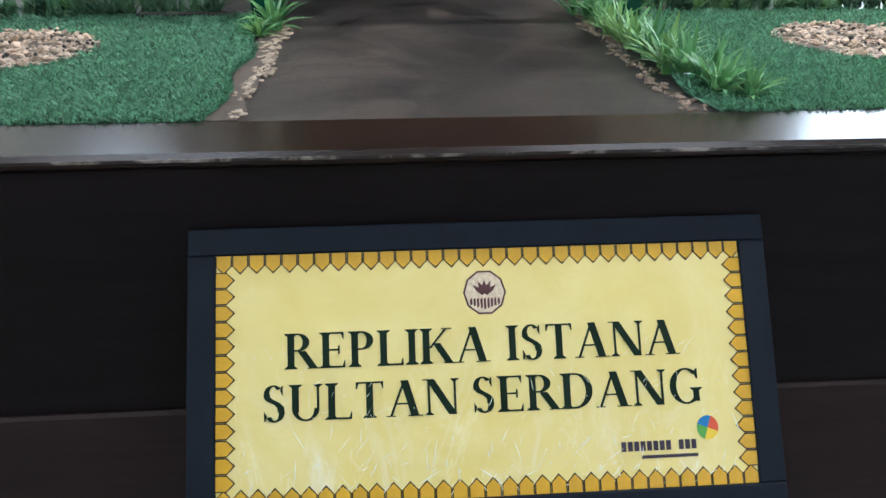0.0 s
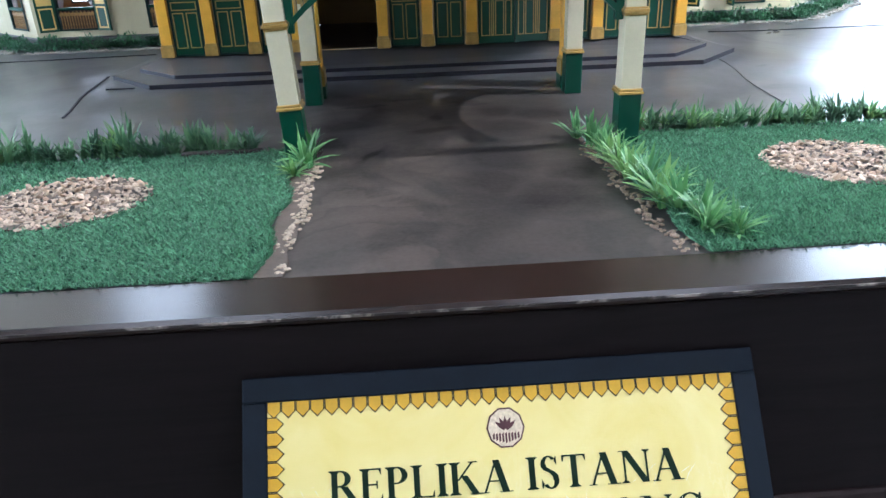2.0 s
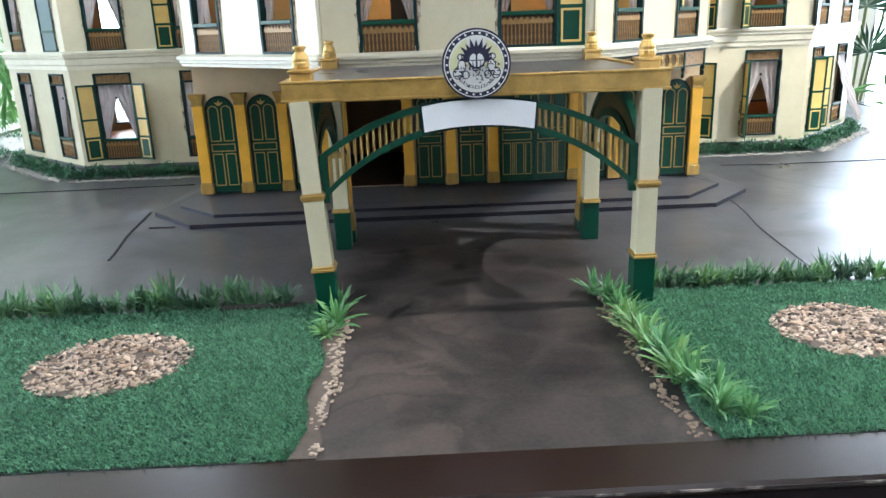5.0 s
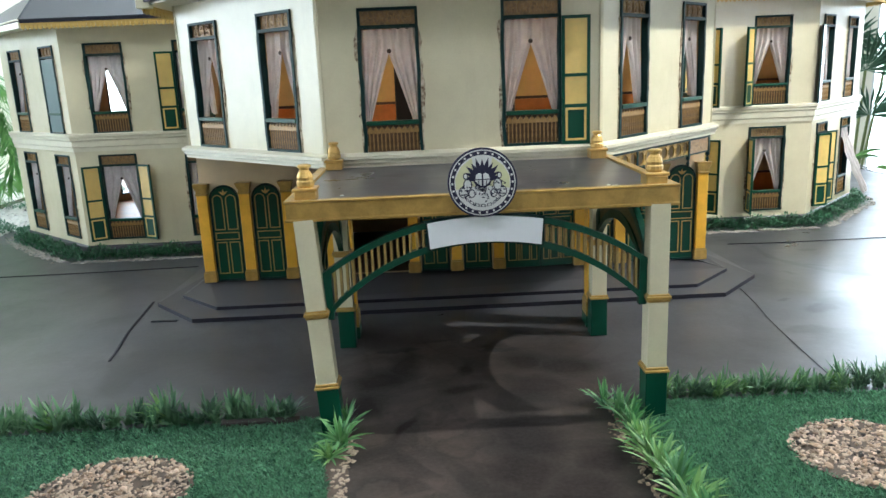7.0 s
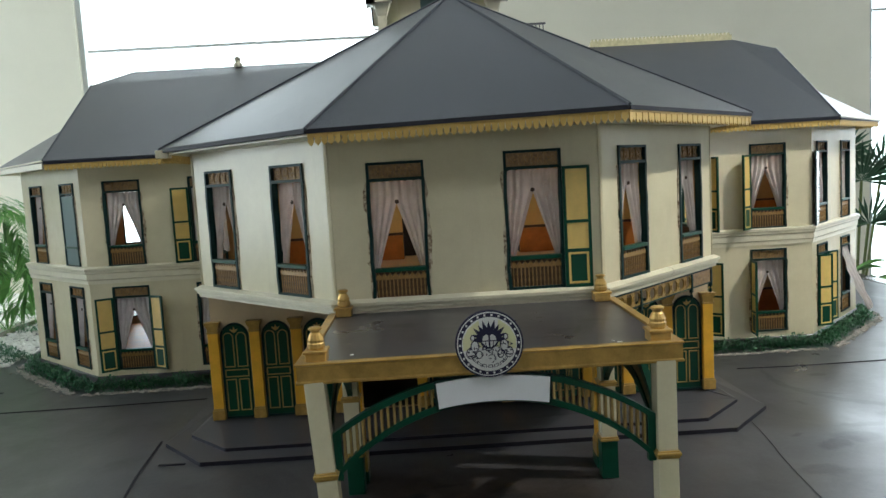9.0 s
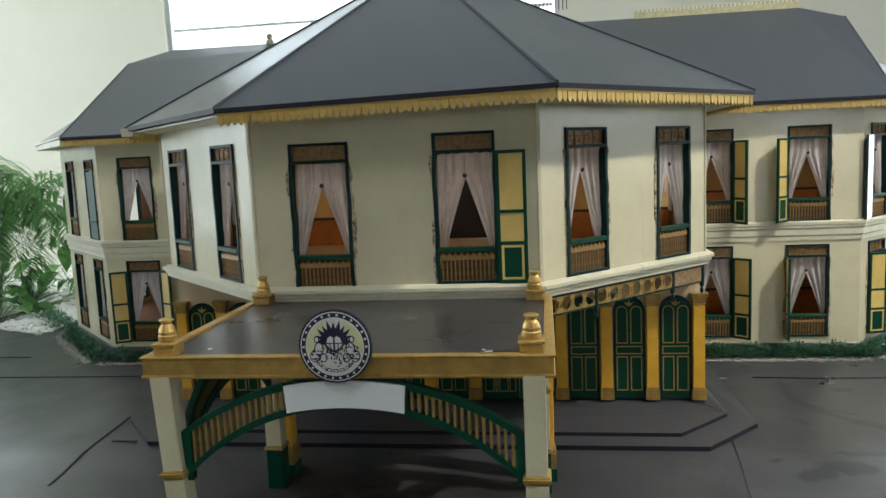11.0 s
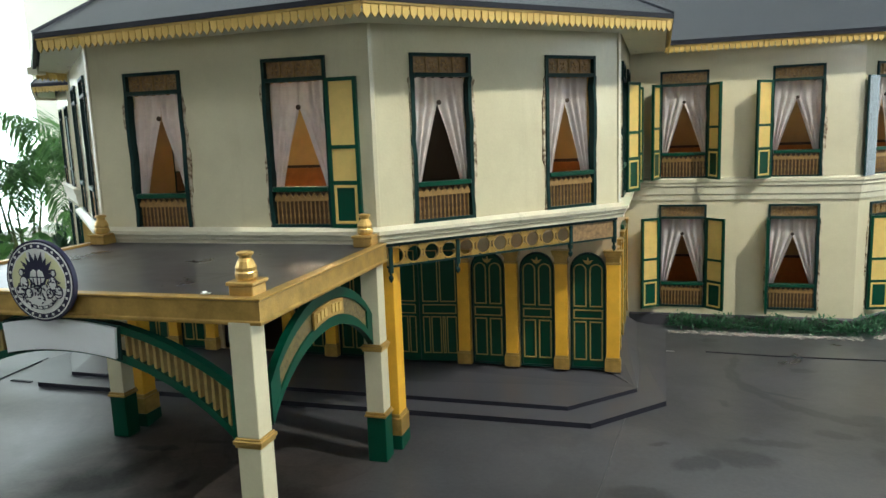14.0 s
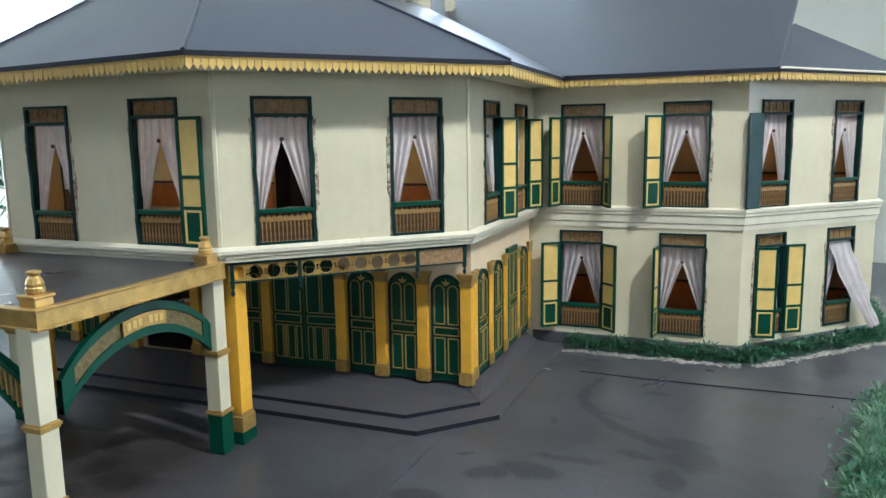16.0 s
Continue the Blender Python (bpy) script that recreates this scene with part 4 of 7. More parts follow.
def transom_frame_mesh(w, h):
    bm = bmesh.new()
    f = 0.0052
    band_outline(bm, [(-w / 2, h - 0.036), (w / 2, h - 0.036), (w / 2, h), (-w / 2, h)], f, -0.0045, THICK)
    return mesh_of(bm, "transom_frame", GREEN_D)


def transom_mesh(w, h):
    """Four carved cells between thin bars, each with a flower of petals and corner leaves."""
    bm = bmesh.new()
    x0, x1, z0, z1 = -w / 2 + 0.006, w / 2 - 0.006, h - 0.031, h - 0.005
    n = 4
    for k in range(1, n):
        x = x0 + (x1 - x0) * k / n
        box(bm, x - 0.0008, x + 0.0008, 0.0008, 0.0044, z0, z1)
    for k in range(n):
        cx, cz, half = x0 + (x1 - x0) * (k + 0.5) / n, (z0 + z1) / 2, (x1 - x0) / n / 2
        for q in range(6):
            a = q * math.pi / 3 + 0.26 * k
            c, sn = math.cos(a), math.sin(a)
            prism(bm, [(cx + px * c - pz * sn, 0.0022 + 0.0001 * q, cz + px * sn + pz * c) for px, pz in ((0.0012, 0.0), (0.0052, -0.0016), (0.0086, 0.0), (0.0052, 0.0016))], (0, 0.002, 0))
        for sx in (-1, 1):
            for sz in (-1, 1):
                px, pz = cx + sx * (half - 0.0012), cz + sz * 0.0118
                prism(bm, [(px, 0.0022, pz), (px - sx * 0.0052, 0.0022, pz), (px - sx * 0.0026, 0.0022, pz - sz * 0.0022), (px, 0.0022, pz - sz * 0.0056)], (0, 0.002, 0))
    return mesh_of(bm, "transom_lattice", BALUST)


def balustrade_mesh(w):
    """The solid back of the balustrade with its pierced top band."""
    bm = bmesh.new()
    x0, x1 = -w / 2 + 0.0065, w / 2 - 0.0065
    n = 9
    pts = [(x0, 0.0, 0.0425), (x1, 0.0, 0.0425)]
    for k in range(n, -1, -1):
        cx = x0 + (x1 - x0) * k / n
        pts.append((cx, 0.0, 0.0485))
        if k:
            pts.append((cx - (x1 - x0) / n / 2, 0.0, 0.0565))
    prism(bm, pts, (0, 0.003, 0))
    return mesh_of(bm, "balustrade", BALUST)


def baluster_mesh():
    bm = bmesh.new()
    lathe(bm, [(0.0014, 0.0045), (0.0009, 0.010), (0.0017, 0.018), (0.0009, 0.026), (0.0016, 0.034), (0.0010, 0.0428)], 0.0, 0.001, 6)
    return mesh_of(bm, "baluster", BALUST)


BALUSTER = baluster_mesh()


def curtain_mesh(w, h, seed, side):
    """One drape, gathered at the top over the middle and drawn aside lower down."""
    rnd = random.Random(seed)
    top, bot = h - 0.037, 0.062
    nx, nz = 22, 16
    ph, open_at = rnd.uniform(0, 6), 0.755 - 0.04 * (seed % 3 == 0)
    wide = rnd.uniform(0.010, 0.018) if side > 0 else rnd.uniform(0.014, 0.022)
    bm = bmesh.new()
    grid = []
    for j in range(nz + 1):
        v = j / nz
        z = top + (bot - top) * v
        k = 0 if v < 1 - open_at else (v - (1 - open_at)) / open_at
        inner = -0.0015 if k == 0 else (w / 2 - wide) * (1.08 * k - 0.08 * k * k)
        row = []
        for i in range(nx + 1):
            u = i / nx
            x = (w / 2 - 0.004) * (1 - u) + inner * u
            fold = math.sin(u * 6.5 * math.pi + ph + v * 1.3) * (0.0026 + 0.0026 * v) + math.sin(u * 29 + ph * 2 + v * 3) * 0.0011
            row.append(bm.verts.new((side * x, 0.013 + fold + 0.004 * (side > 0) * u, z + 0.0015 * math.sin(u * 20 + ph) * (v == 0))))
        grid.append(row)
    for j in range(nz):
        for i in range(nx):
            bm.faces.new((grid[j][i], grid[j][i + 1], grid[j + 1][i + 1], grid[j + 1][i]))
    return mesh_of(bm, "curtain", CURTAIN, smooth=True)


def curtain_ring_mesh(h):
    """The rosette where the two drapes are pinned together."""
    bm = bmesh.new()
    z = h - 0.037 - (h - 0.099) * 0.235
    for r, y in ((0.0042, 0.0075), (0.0022, 0.0060)):
        prism(bm, [(r * math.cos(0.5236 * q), y, z + r * math.sin(0.5236 * q)) for q in range(12)], (0, 0.0015, 0))
    return mesh_of(bm, "curtain_rosette", DARKWOOD)


def ragged_edge_mesh(w, h, seed):
    """Chipped, uneven cut of the wall board beside the casing, one strip on each side."""
    rnd = random.Random(seed + 31)
    bm = bmesh.new()
    for s in (-1, 1):
        z, pts = 0.0, []
        lo = rnd.uniform(0.0015, 0.004)
        while z < h - 0.040:
            if rnd.random() < 0.3:
                lo = rnd.uniform(0.0014, 0.0085)
            pts.append((s * (w / 2 + lo + rnd.uniform(-0.0006, 0.0009)), z))
            z += rnd.uniform(0.006, 0.018)
        pts.append((s * (w / 2 + lo * 0.6), h - 0.038))
        rows = []
        for x, zz in pts:
            rows.append([bm.verts.new((xx, y, zz)) for xx, y in ((s * (w / 2 - 0.002), -0.0004), (s * (w / 2 - 0.002), -0.0016), (x - s * 0.0006, -0.0020), (x, -0.0002))])
        for a, b in zip(rows, rows[1:]):
            for q in range(3):
                bm.faces.new((a[q], a[q + 1], b[q + 1], b[q]))
    bmesh.ops.recalc_face_normals(bm, faces=bm.faces)
    return mesh_of(bm, "chipped_edge", CHIPPED)


SHW, SHH = 0.053, 0.235


def shutter_meshes():
    """Hinge at x = 0, the leaf runs to +x; outer face towards -y."""
    fr = bmesh.new()
    outline(fr, 0, SHW, 0, SHH, 0.006, -0.003, 0.003)
    for z in (0.072, 0.128):
        box(fr, 0.006, SHW - 0.006, -0.003, 0.003, z - 0.003, z + 0.003)
    lou = bmesh.new()
    for z0, z1 in ((0.075, 0.125), (0.131, SHH - 0.006)):
        box(lou, 0.006, SHW - 0.006, -0.0008, 0.0008, z0, z1)
        n = round((z1 - z0) / 0.0052)
        for k in range(n):
            z = z0 + (z1 - z0) * k / n
            prism(lou, [(0.006, -0.0014, z), (0.006, 0.0014, z + 0.0004), (0.006, 0.0011, z + 0.0046), (0.006, -0.0009, z + 0.0050)], (SHW - 0.012, 0, 0))
    low = bmesh.new()
    box(low, 0.006, SHW - 0.006, -0.0015, 0.0015, 0.006, 0.069)
    pale = bmesh.new()
    outline(pale, 0.0068, SHW - 0.0068, 0.0068, 0.0682, 0.0042, -0.0026, 0.0026)
    return (mesh_of(fr, "shutter_frame", GREEN), mesh_of(lou, "louvres", SHUT_Y), mesh_of(low, "lower_panel", GREEN), mesh_of(pale, "panel_border", SHUT_Y))


def shutter(parent, m, hinge_x, side, angle, plain=False):
    """side: -1 hinged at the left of its window, 1 at the right; angle: how far it is swung open; plain: a bare teal board."""
    at = m @ pose(hinge_x, -0.006, 0) @ (pose(0, 0, 0, 0, 0, 180 + angle) if side > 0 else pose(0, 0, 0, 0, 0, -angle))
    if plain:
        return part("shutter", shared("plain_shutter", lambda: mesh_of(bm_box(0, SHW, -0.003, 0.003, 0, SHH, bevel=0.001), "plain_shutter", GLOSSTEAL)), None, parent, "plain glossy dark teal shutter leaf", at)
    fr, lou, low, pale = shared("shutter", shutter_meshes)
    leaf = part("shutter", fr, None, parent, "green shutter leaf with yellow louvres", at)
    part("louvres", lou, None, leaf, "", at)
    part("lower_panel", low, None, leaf, "", at)
    part("panel_border", pale, None, leaf, "", at)
    return leaf


SEED = [0]


def window(parent, m, cx, z, w=0.111, h=0.27, left=None, right=None, curtains=(True, True), closed=False, plain=False):
    """left, right: angles of open shutters, or None where none hangs."""
    SEED[0] += 1
    k = SEED[0] % 4
    at = m @ Matrix.Translation((cx, 0, z))
    win = part("window", shared(("wf", w, h, k), lambda: window_frame_mesh(w, h, 1 + k)), None, parent, "dark green casing with carved transom and balustrade", at)
    part("transom_frame", shared(("tf", w, h), lambda: transom_frame_mesh(w, h)), None, win, "", at)
    part("sill_rail", shared(("sr", w), lambda: mesh_of(bm_box(-w / 2 + 0.006, w / 2 - 0.006, -0.006, THICK, 0.058, 0.066, bevel=0.001), "sill_rail", GREEN)), None, win, "", at)
    for q in range(13):
        bx = -w / 2 + 0.0065 + (w - 0.013) * (q + 0.5) / 13
        part("baluster", BALUSTER, None, win, "", at @ Matrix.Translation((bx, 0, 0)))
    part("back_board", shared(("bb", w), lambda: mesh_of(bm_box(-w / 2 + 0.0065, w / 2 - 0.0065, 0.0045, 0.006, 0.004, 0.058), "back_board", BACKBOARD)), None, win, "", at)
    part("transom_panel", shared(("tp", w, h), lambda: mesh_of(bm_box(-w / 2 + 0.004, w / 2 - 0.004, 0.0045, 0.007, h - 0.032, h - 0.004), "transom_panel", CARVED)), None, win, "", at)
    part("transom_lattice", shared(("tr", w, h), lambda: transom_mesh(w, h)), None, win, "", at)
    part("balustrade", shared(("ba", w), lambda: balustrade_mesh(w)), None, win, "", at)
    for s, on in zip((-1, 1), curtains):
        if on:
            part("curtain", shared(("cu", w, h, s, k), lambda: curtain_mesh(w, h, k * 5 + s, s)), None, win, "sheer white drape drawn aside", at)
    if all(curtains):
        part("curtain_rosette", shared(("cr", h), lambda: curtain_ring_mesh(h)), None, win, "", at)
    part("chipped_edge", shared(("ce", w, h, k), lambda: ragged_edge_mesh(w, h, k)), None, win, "chipped brown edge of the cut-out", at)
    if closed:
        part("closed_board", bm_box(-w / 2 + 0.007, w / 2 - 0.007, -0.002, 0.001, 0.006, h - 0.040), TEAL, win, "plain teal board closing the window", at)
    if left is not None:
        shutter(parent, at, -w / 2, -1, left, plain)
    if right is not None:
        shutter(parent, at, w / 2, 1, right)
    return win


def hole(cx, z, w=0.111, h=0.27):
    return (cx - w / 2 + 0.001, cx + w / 2 - 0.001, z + 0.001, z + h - 0.001)


# ---- pavilion upper storey ----
UZ = 0.380
PX0, PXL, PX1, PY0, PY1, PY2 = 0.268, 0.257, 0.620, 1.392, 1.744, 2.285
SEG = {
    "front": ((-PXL, PY0), (PX0, PY0)),
    "right": ((PX0, PY0), (PX1, PY1)),
    "left": ((-PX1, PY1), (-PXL, PY0)),
    "side_r": ((PX1, PY1), (PX1, PY2)),
    "side_l": ((-PX1, PY2), (-PX1, PY1)),
}
LAP = THICK * math.tan(radians(22.5))
OPEN = {
    "front": [(0.130, {"drop": 0.008}), (0.394, {"right": 178})],
    "right": [(0.121, {}), (0.384, {})],
    "left": [(0.114, {}), (0.376, {})],
    "side_r": [(0.155, {"right": 152}), (0.40, {"right": 150})],
    "side_l": [(0.145, {}), (0.39, {})],
}
for key, (a, b) in SEG.items():
    m, ln = wall_frame(*a, *b)
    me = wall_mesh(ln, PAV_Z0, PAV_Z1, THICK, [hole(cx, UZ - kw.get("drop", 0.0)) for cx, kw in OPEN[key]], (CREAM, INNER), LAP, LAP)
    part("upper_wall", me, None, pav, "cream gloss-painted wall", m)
    for cx, kw in OPEN[key]:
        window(pav, m, cx, UZ - kw.get("drop", 0.0), **{k: v for k, v in kw.items() if k != "drop"})

# corner strips
for x, y, ang in ((PX0, PY0, 22.5), (-PXL, PY0, -22.5), (PX1, PY1, 67.5), (-PX1, PY1, -67.5)):
    part("corner_strip", bm_box(-0.004, 0.004, -0.0022, 0.004, PAV_Z0 + 0.004, PAV_Z1 - 0.002, bevel=0.001), CREAM, pav, "", pose(x, y, 0, 0, 0, ang))


def ring(points, profile, mat, name, parent, label="", closed=False):
    """A moulding swept along an open path (outside on its right); profile: (out, z) pairs."""
    n = len(points)
    offs = []
    for i, p in enumerate(points):
        p = Vector(p)
        d0 = (p - Vector(points[i - 1])).normalized() if i else None
        d1 = (Vector(points[i + 1]) - p).normalized() if i < n - 1 else None
        d0, d1 = d0 or d1, d1 or d0
        n0, n1 = Vector((d0.y, -d0.x)), Vector((d1.y, -d1.x))
        mid = (n0 + n1).normalized()
        offs.append(mid / max(0.3, mid.dot(n0)))
    bm = bmesh.new()
    rows = [[bm.verts.new((p[0] + o.x * out, p[1] + o.y * out, z)) for out, z in profile] for p, o in zip(points, offs)]
    q = len(profile)
    for r0, r1 in zip(rows, rows[1:]):
        for k in range(q):
            bm.faces.new((r0[k], r0[(k + 1) % q], r1[(k + 1) % q], r1[k]))
    bm.faces.new(rows[0])
    bm.faces.new(rows[-1][::-1])
    return part(name, bm, mat, parent, label)


LEDGE = [(-PX1, PY2), (-PX1, PY1), (-PXL, PY0), (PX0, PY0), (PX1, PY1), (PX1, PY2)]
ring(LEDGE, [(-0.002, 0.353), (0.009, 0.353), (0.009, 0.359), (0.013, 0.361), (0.013, 0.367), (0.018, 0.369), (0.018, 0.375), (0.006, 0.380), (-0.002, 0.380)], CREAM_TRIM, "ledge", pav, "ivory moulded ledge")
# storey floor and soffit
bm = bmesh.new()
prism(bm, [(x, y, 0.352) for x, y in LEDGE], (0, 0, 0.013))
part("upper_floor", bm, PEACH, pav)
bm = bmesh.new()
prism(bm, [(x * 0.985, y + (0.005 if y < 2 else 0), PAV_Z1 - 0.012) for x, y in LEDGE], (0, 0, 0.006))
part("upper_ceiling", bm, INNER, pav)
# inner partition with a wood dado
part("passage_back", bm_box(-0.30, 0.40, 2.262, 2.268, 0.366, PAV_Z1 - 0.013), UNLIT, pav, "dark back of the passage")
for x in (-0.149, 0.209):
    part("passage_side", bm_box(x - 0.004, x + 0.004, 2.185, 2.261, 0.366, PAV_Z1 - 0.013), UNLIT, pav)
for y, x0, x1 in ((2.175, -0.62, -0.145), (2.175, 0.205, 0.62)):
    part("partition", bm_box(x0, x1, y, y + 0.008, 0.366, PAV_Z1 - 0.013), YELLOWWALL, pav, "yellow inner partition")
    part("dado", bm_box(x0, x1, y - 0.004, y - 0.0005, 0.366, 0.439), DADO, pav)
    part("dado_rail", bm_box(x0, x1, y - 0.006, y - 0.0005, 0.4395, 0.447), DARKWOOD, pav)

# ---- pavilion ground storey ----
GY = 1.765
PLAT = 0.042
DOORW, DOORH = 0.070, 0.238


def arch_pts(x0, x1, z0, z1, n=12):
    """Outline with a round top."""
    r = (x1 - x0) / 2
    cx = (x0 + x1) / 2
    zs = z1 - r
    return [(x0, z0), (x1, z0)] + [(cx + r * math.cos(math.pi * k / n), zs + r * math.sin(math.pi * k / n)) for k in range(n + 1)]


def door_meshes():
    leaf = bmesh.new()
    prism(leaf, [(x, 0, z) for x, z in arch_pts(-DOORW / 2, DOORW / 2, 0, DOORH, 14)], (0, 0.012, 0))
    rim = bmesh.new()
    band_outline(rim, arch_pts(-DOORW / 2, DOORW / 2, 0, DOORH, 14), 0.004, -0.003, 0.0)
    mould = bmesh.new()
    for s in (-1, 1):
        x0, x1 = sorted((s * 0.003, s * 0.0285))
        band_outline(mould, [(x0, 0.018), (x1, 0.018), (x1, 0.098), (x0, 0.098)], 0.0022, -0.0022, 0)
        band_outline(mould, arch_pts(x0, x1, 0.128, 0.215, 8), 0.0022, -0.0022, 0)
    band_outline(mould, [(-0.029, 0.103), (0.029, 0.103), (0.029, 0.122), (-0.029, 0.122)], 0.0022, -0.0022, 0)
    orn = bmesh.new()
    for a in (-55, 0, 55):
        c, s = math.cos(radians(a)), math.sin(radians(a))
        prism(orn, [(px * c + pz * s, -0.0025, 0.216 - px * s + pz * c) for px, pz in ((0, -0.003), (0.0028, 0.004), (0, 0.0125), (-0.0028, 0.004))], (0, 0.003, 0))
    return mesh_of(leaf, "door_leaf", GREEN), mesh_of(rim, "rim", GREEN_D), mesh_of(mould, "moulding", LINEGOLD), mesh_of(orn, "fan_ornament", GOLD)


def door(parent, m, cx, z=PLAT, k=1.0):
    leaf, rim, mould, orn = shared("door", door_meshes)
    at = m @ Matrix.Translation((cx, -0.004, z)) @ Matrix.Diagonal((k, 1, 1, 1))
    d = part("door", leaf, None, parent, "arched green panelled door", at)
    part("rim", rim, None, d, "", at)
    part("moulding", mould, None, d, "thin gold panel lines", at)
    part("fan_ornament", orn, None, d, "", at)


def pilaster(parent, m, cx, z=PLAT, depth=1.0):
    at = m @ Matrix.Translation((cx, -0.001, z)) @ Matrix.Diagonal((1, depth, 1, 1))
    p = part("pilaster", shared("pil", lambda: mesh_of(bm_box(-0.0125, 0.0125, -0.016, 0.0, 0.028, 0.216, bevel=0.0008), "pilaster", YELLOW)), None, parent, "ochre pilaster with gold base and capital", at)
    for z0, z1, e in ((0.0, 0.024, 0.0155), (0.024, 0.028, 0.0140)):
        part("base", shared(("pil", z0), lambda: mesh_of(bm_box(-e, e, -e - 0.0035, 0.0, z0, z1, bevel=0.0006), "base", BRASS_P)), None, p, "", at)
    for z0, z1, e in ((0.216, 0.220, 0.0145), (0.220, 0.229, 0.0130), (0.229, 0.234, 0.0150), (0.234, 0.240, 0.0170), (0.240, 0.244, 0.0185)):
        part("capital", shared(("pil", z0), lambda: mesh_of(bm_box(-e, e, -e - 0.0035, 0.0, z0, z1, bevel=0.0006), "capital", BRASS_P)), None, p, "", at)


m_g, len_g = wall_frame(-PX1 + 0.004, GY, PX1 - 0.004, GY)
X0 = PX1 - 0.004
part("ground_wall", wall_mesh(len_g, PLAT - 0.001, 0.352, THICK, [(X0 - 0.285, X0 - 0.105, PLAT, 0.300)], (PEACH, INNER), THICK, THICK), None, pav, "peach ground-floor wall", m_g)
for x in (0.560, 0.458, 0.356, -0.560, -0.458, -0.356, 0.0525, -0.0525):
    door(pav, m_g, X0 + x)
for x in (0.609, 0.508, 0.407, 0.306, 0.105, 0.0, -0.609, -0.508, -0.407, -0.306, -0.105):
    pilaster(pav, m_g, X0 + x)


def tall_door_meshes():
    w, h = 0.086, 0.255
    leaf = bmesh.new()
    box(leaf, 0, w, 0, 0.008, 0, h, bevel=0.001)
    mould = bmesh.new()
    for x0, x1 in ((0.007, 0.028), (0.031, 0.037), (0.040, 0.061), (0.064, 0.079)):
        band_outline(mould, [(x0, 0.018), (x1, 0.018), (x1, 0.098), (x0, 0.098)], 0.0018, -0.0018, 0)
    for x0, x1 in ((0.007, 0.041), (0.045, 0.079)):
        band_outline(mould, [(x0, 0.130), (x1, 0.130), (x1, 0.240), (x0, 0.240)], 0.0018, -0.0018, 0)
    band_outline(mould, [(0.007, 0.104), (0.079, 0.104), (0.079, 0.124), (0.007, 0.124)], 0.0018, -0.0018, 0)
    return mesh_of(leaf, "door_leaf", GREEN), mesh_of(mould, "moulding", LINEGOLD)


def tall_leaf(at):
    leaf, mould = shared("tall_door", tall_door_meshes)
    d = part("entrance_door", leaf, None, pav, "tall dark green entrance leaf with gold lines", at)
    part("moulding", mould, None, d, "", at)


tall_leaf(pose(0.121, GY - 0.012, PLAT))
tall_leaf(pose(0.294, GY - 0.003, PLAT, 0, 0, 186) @ Matrix.Diagonal((1, -1, 1, 1)))
tall_leaf(pose(-0.112, GY + 0.012, PLAT, 0, 0, 84) @ Matrix.Diagonal((1, -1, 1, 1)))
part("floor_board", bm_box(-0.30, 0.60, GY + 0.011, 2.28, 0.022, PLAT), DARKWOOD, pav)
part("inner_back_wall", bm_box(-0.60, 0.60, 2.27, 2.278, PLAT, 0.352), INNER, pav)

# ground storey flanks
for s in (-1, 1):
    a, b = ((PX1 - 0.012, GY + 0.012), (PX1 - 0.012, PY2)) if s > 0 else ((-PX1 + 0.012, PY2), (-PX1 + 0.012, GY + 0.012))
    m, ln = wall_frame(*a, *b)
    part("flank_wall", wall_mesh(ln, PLAT - 0.001, 0.352, THICK, [], (PEACH, INNER)), None, pav, "", m)
    for k in range(5):
        x = 0.02 + k * 0.1165
        pilaster(pav, m, x, depth=0.45)
        if k < 4:
            if s > 0 and k == 2:
                tall_leaf(m @ pose(x + 0.015, -0.009, PLAT))
            else:
                door(pav, m, x + 0.058, k=1.05)

# steps
def step(name, z0, z1, pts):
    bm = bmesh.new()
    prism(bm, [(x, y, z0) for x, y in pts], (0, 0, z1 - z0))
    bmesh.ops.recalc_face_normals(bm, faces=bm.faces)
    # upright faces take the darker riser colour, flat ones the step grey
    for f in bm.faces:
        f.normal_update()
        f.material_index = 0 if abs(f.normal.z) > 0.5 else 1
    return part(name, bm, (STEP, RISER), pav, "grey step with dark riser")


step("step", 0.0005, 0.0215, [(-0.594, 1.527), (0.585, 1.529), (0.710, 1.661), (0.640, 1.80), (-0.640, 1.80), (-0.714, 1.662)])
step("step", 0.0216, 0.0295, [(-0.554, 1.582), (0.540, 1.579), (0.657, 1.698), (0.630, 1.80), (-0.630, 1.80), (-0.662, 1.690)])
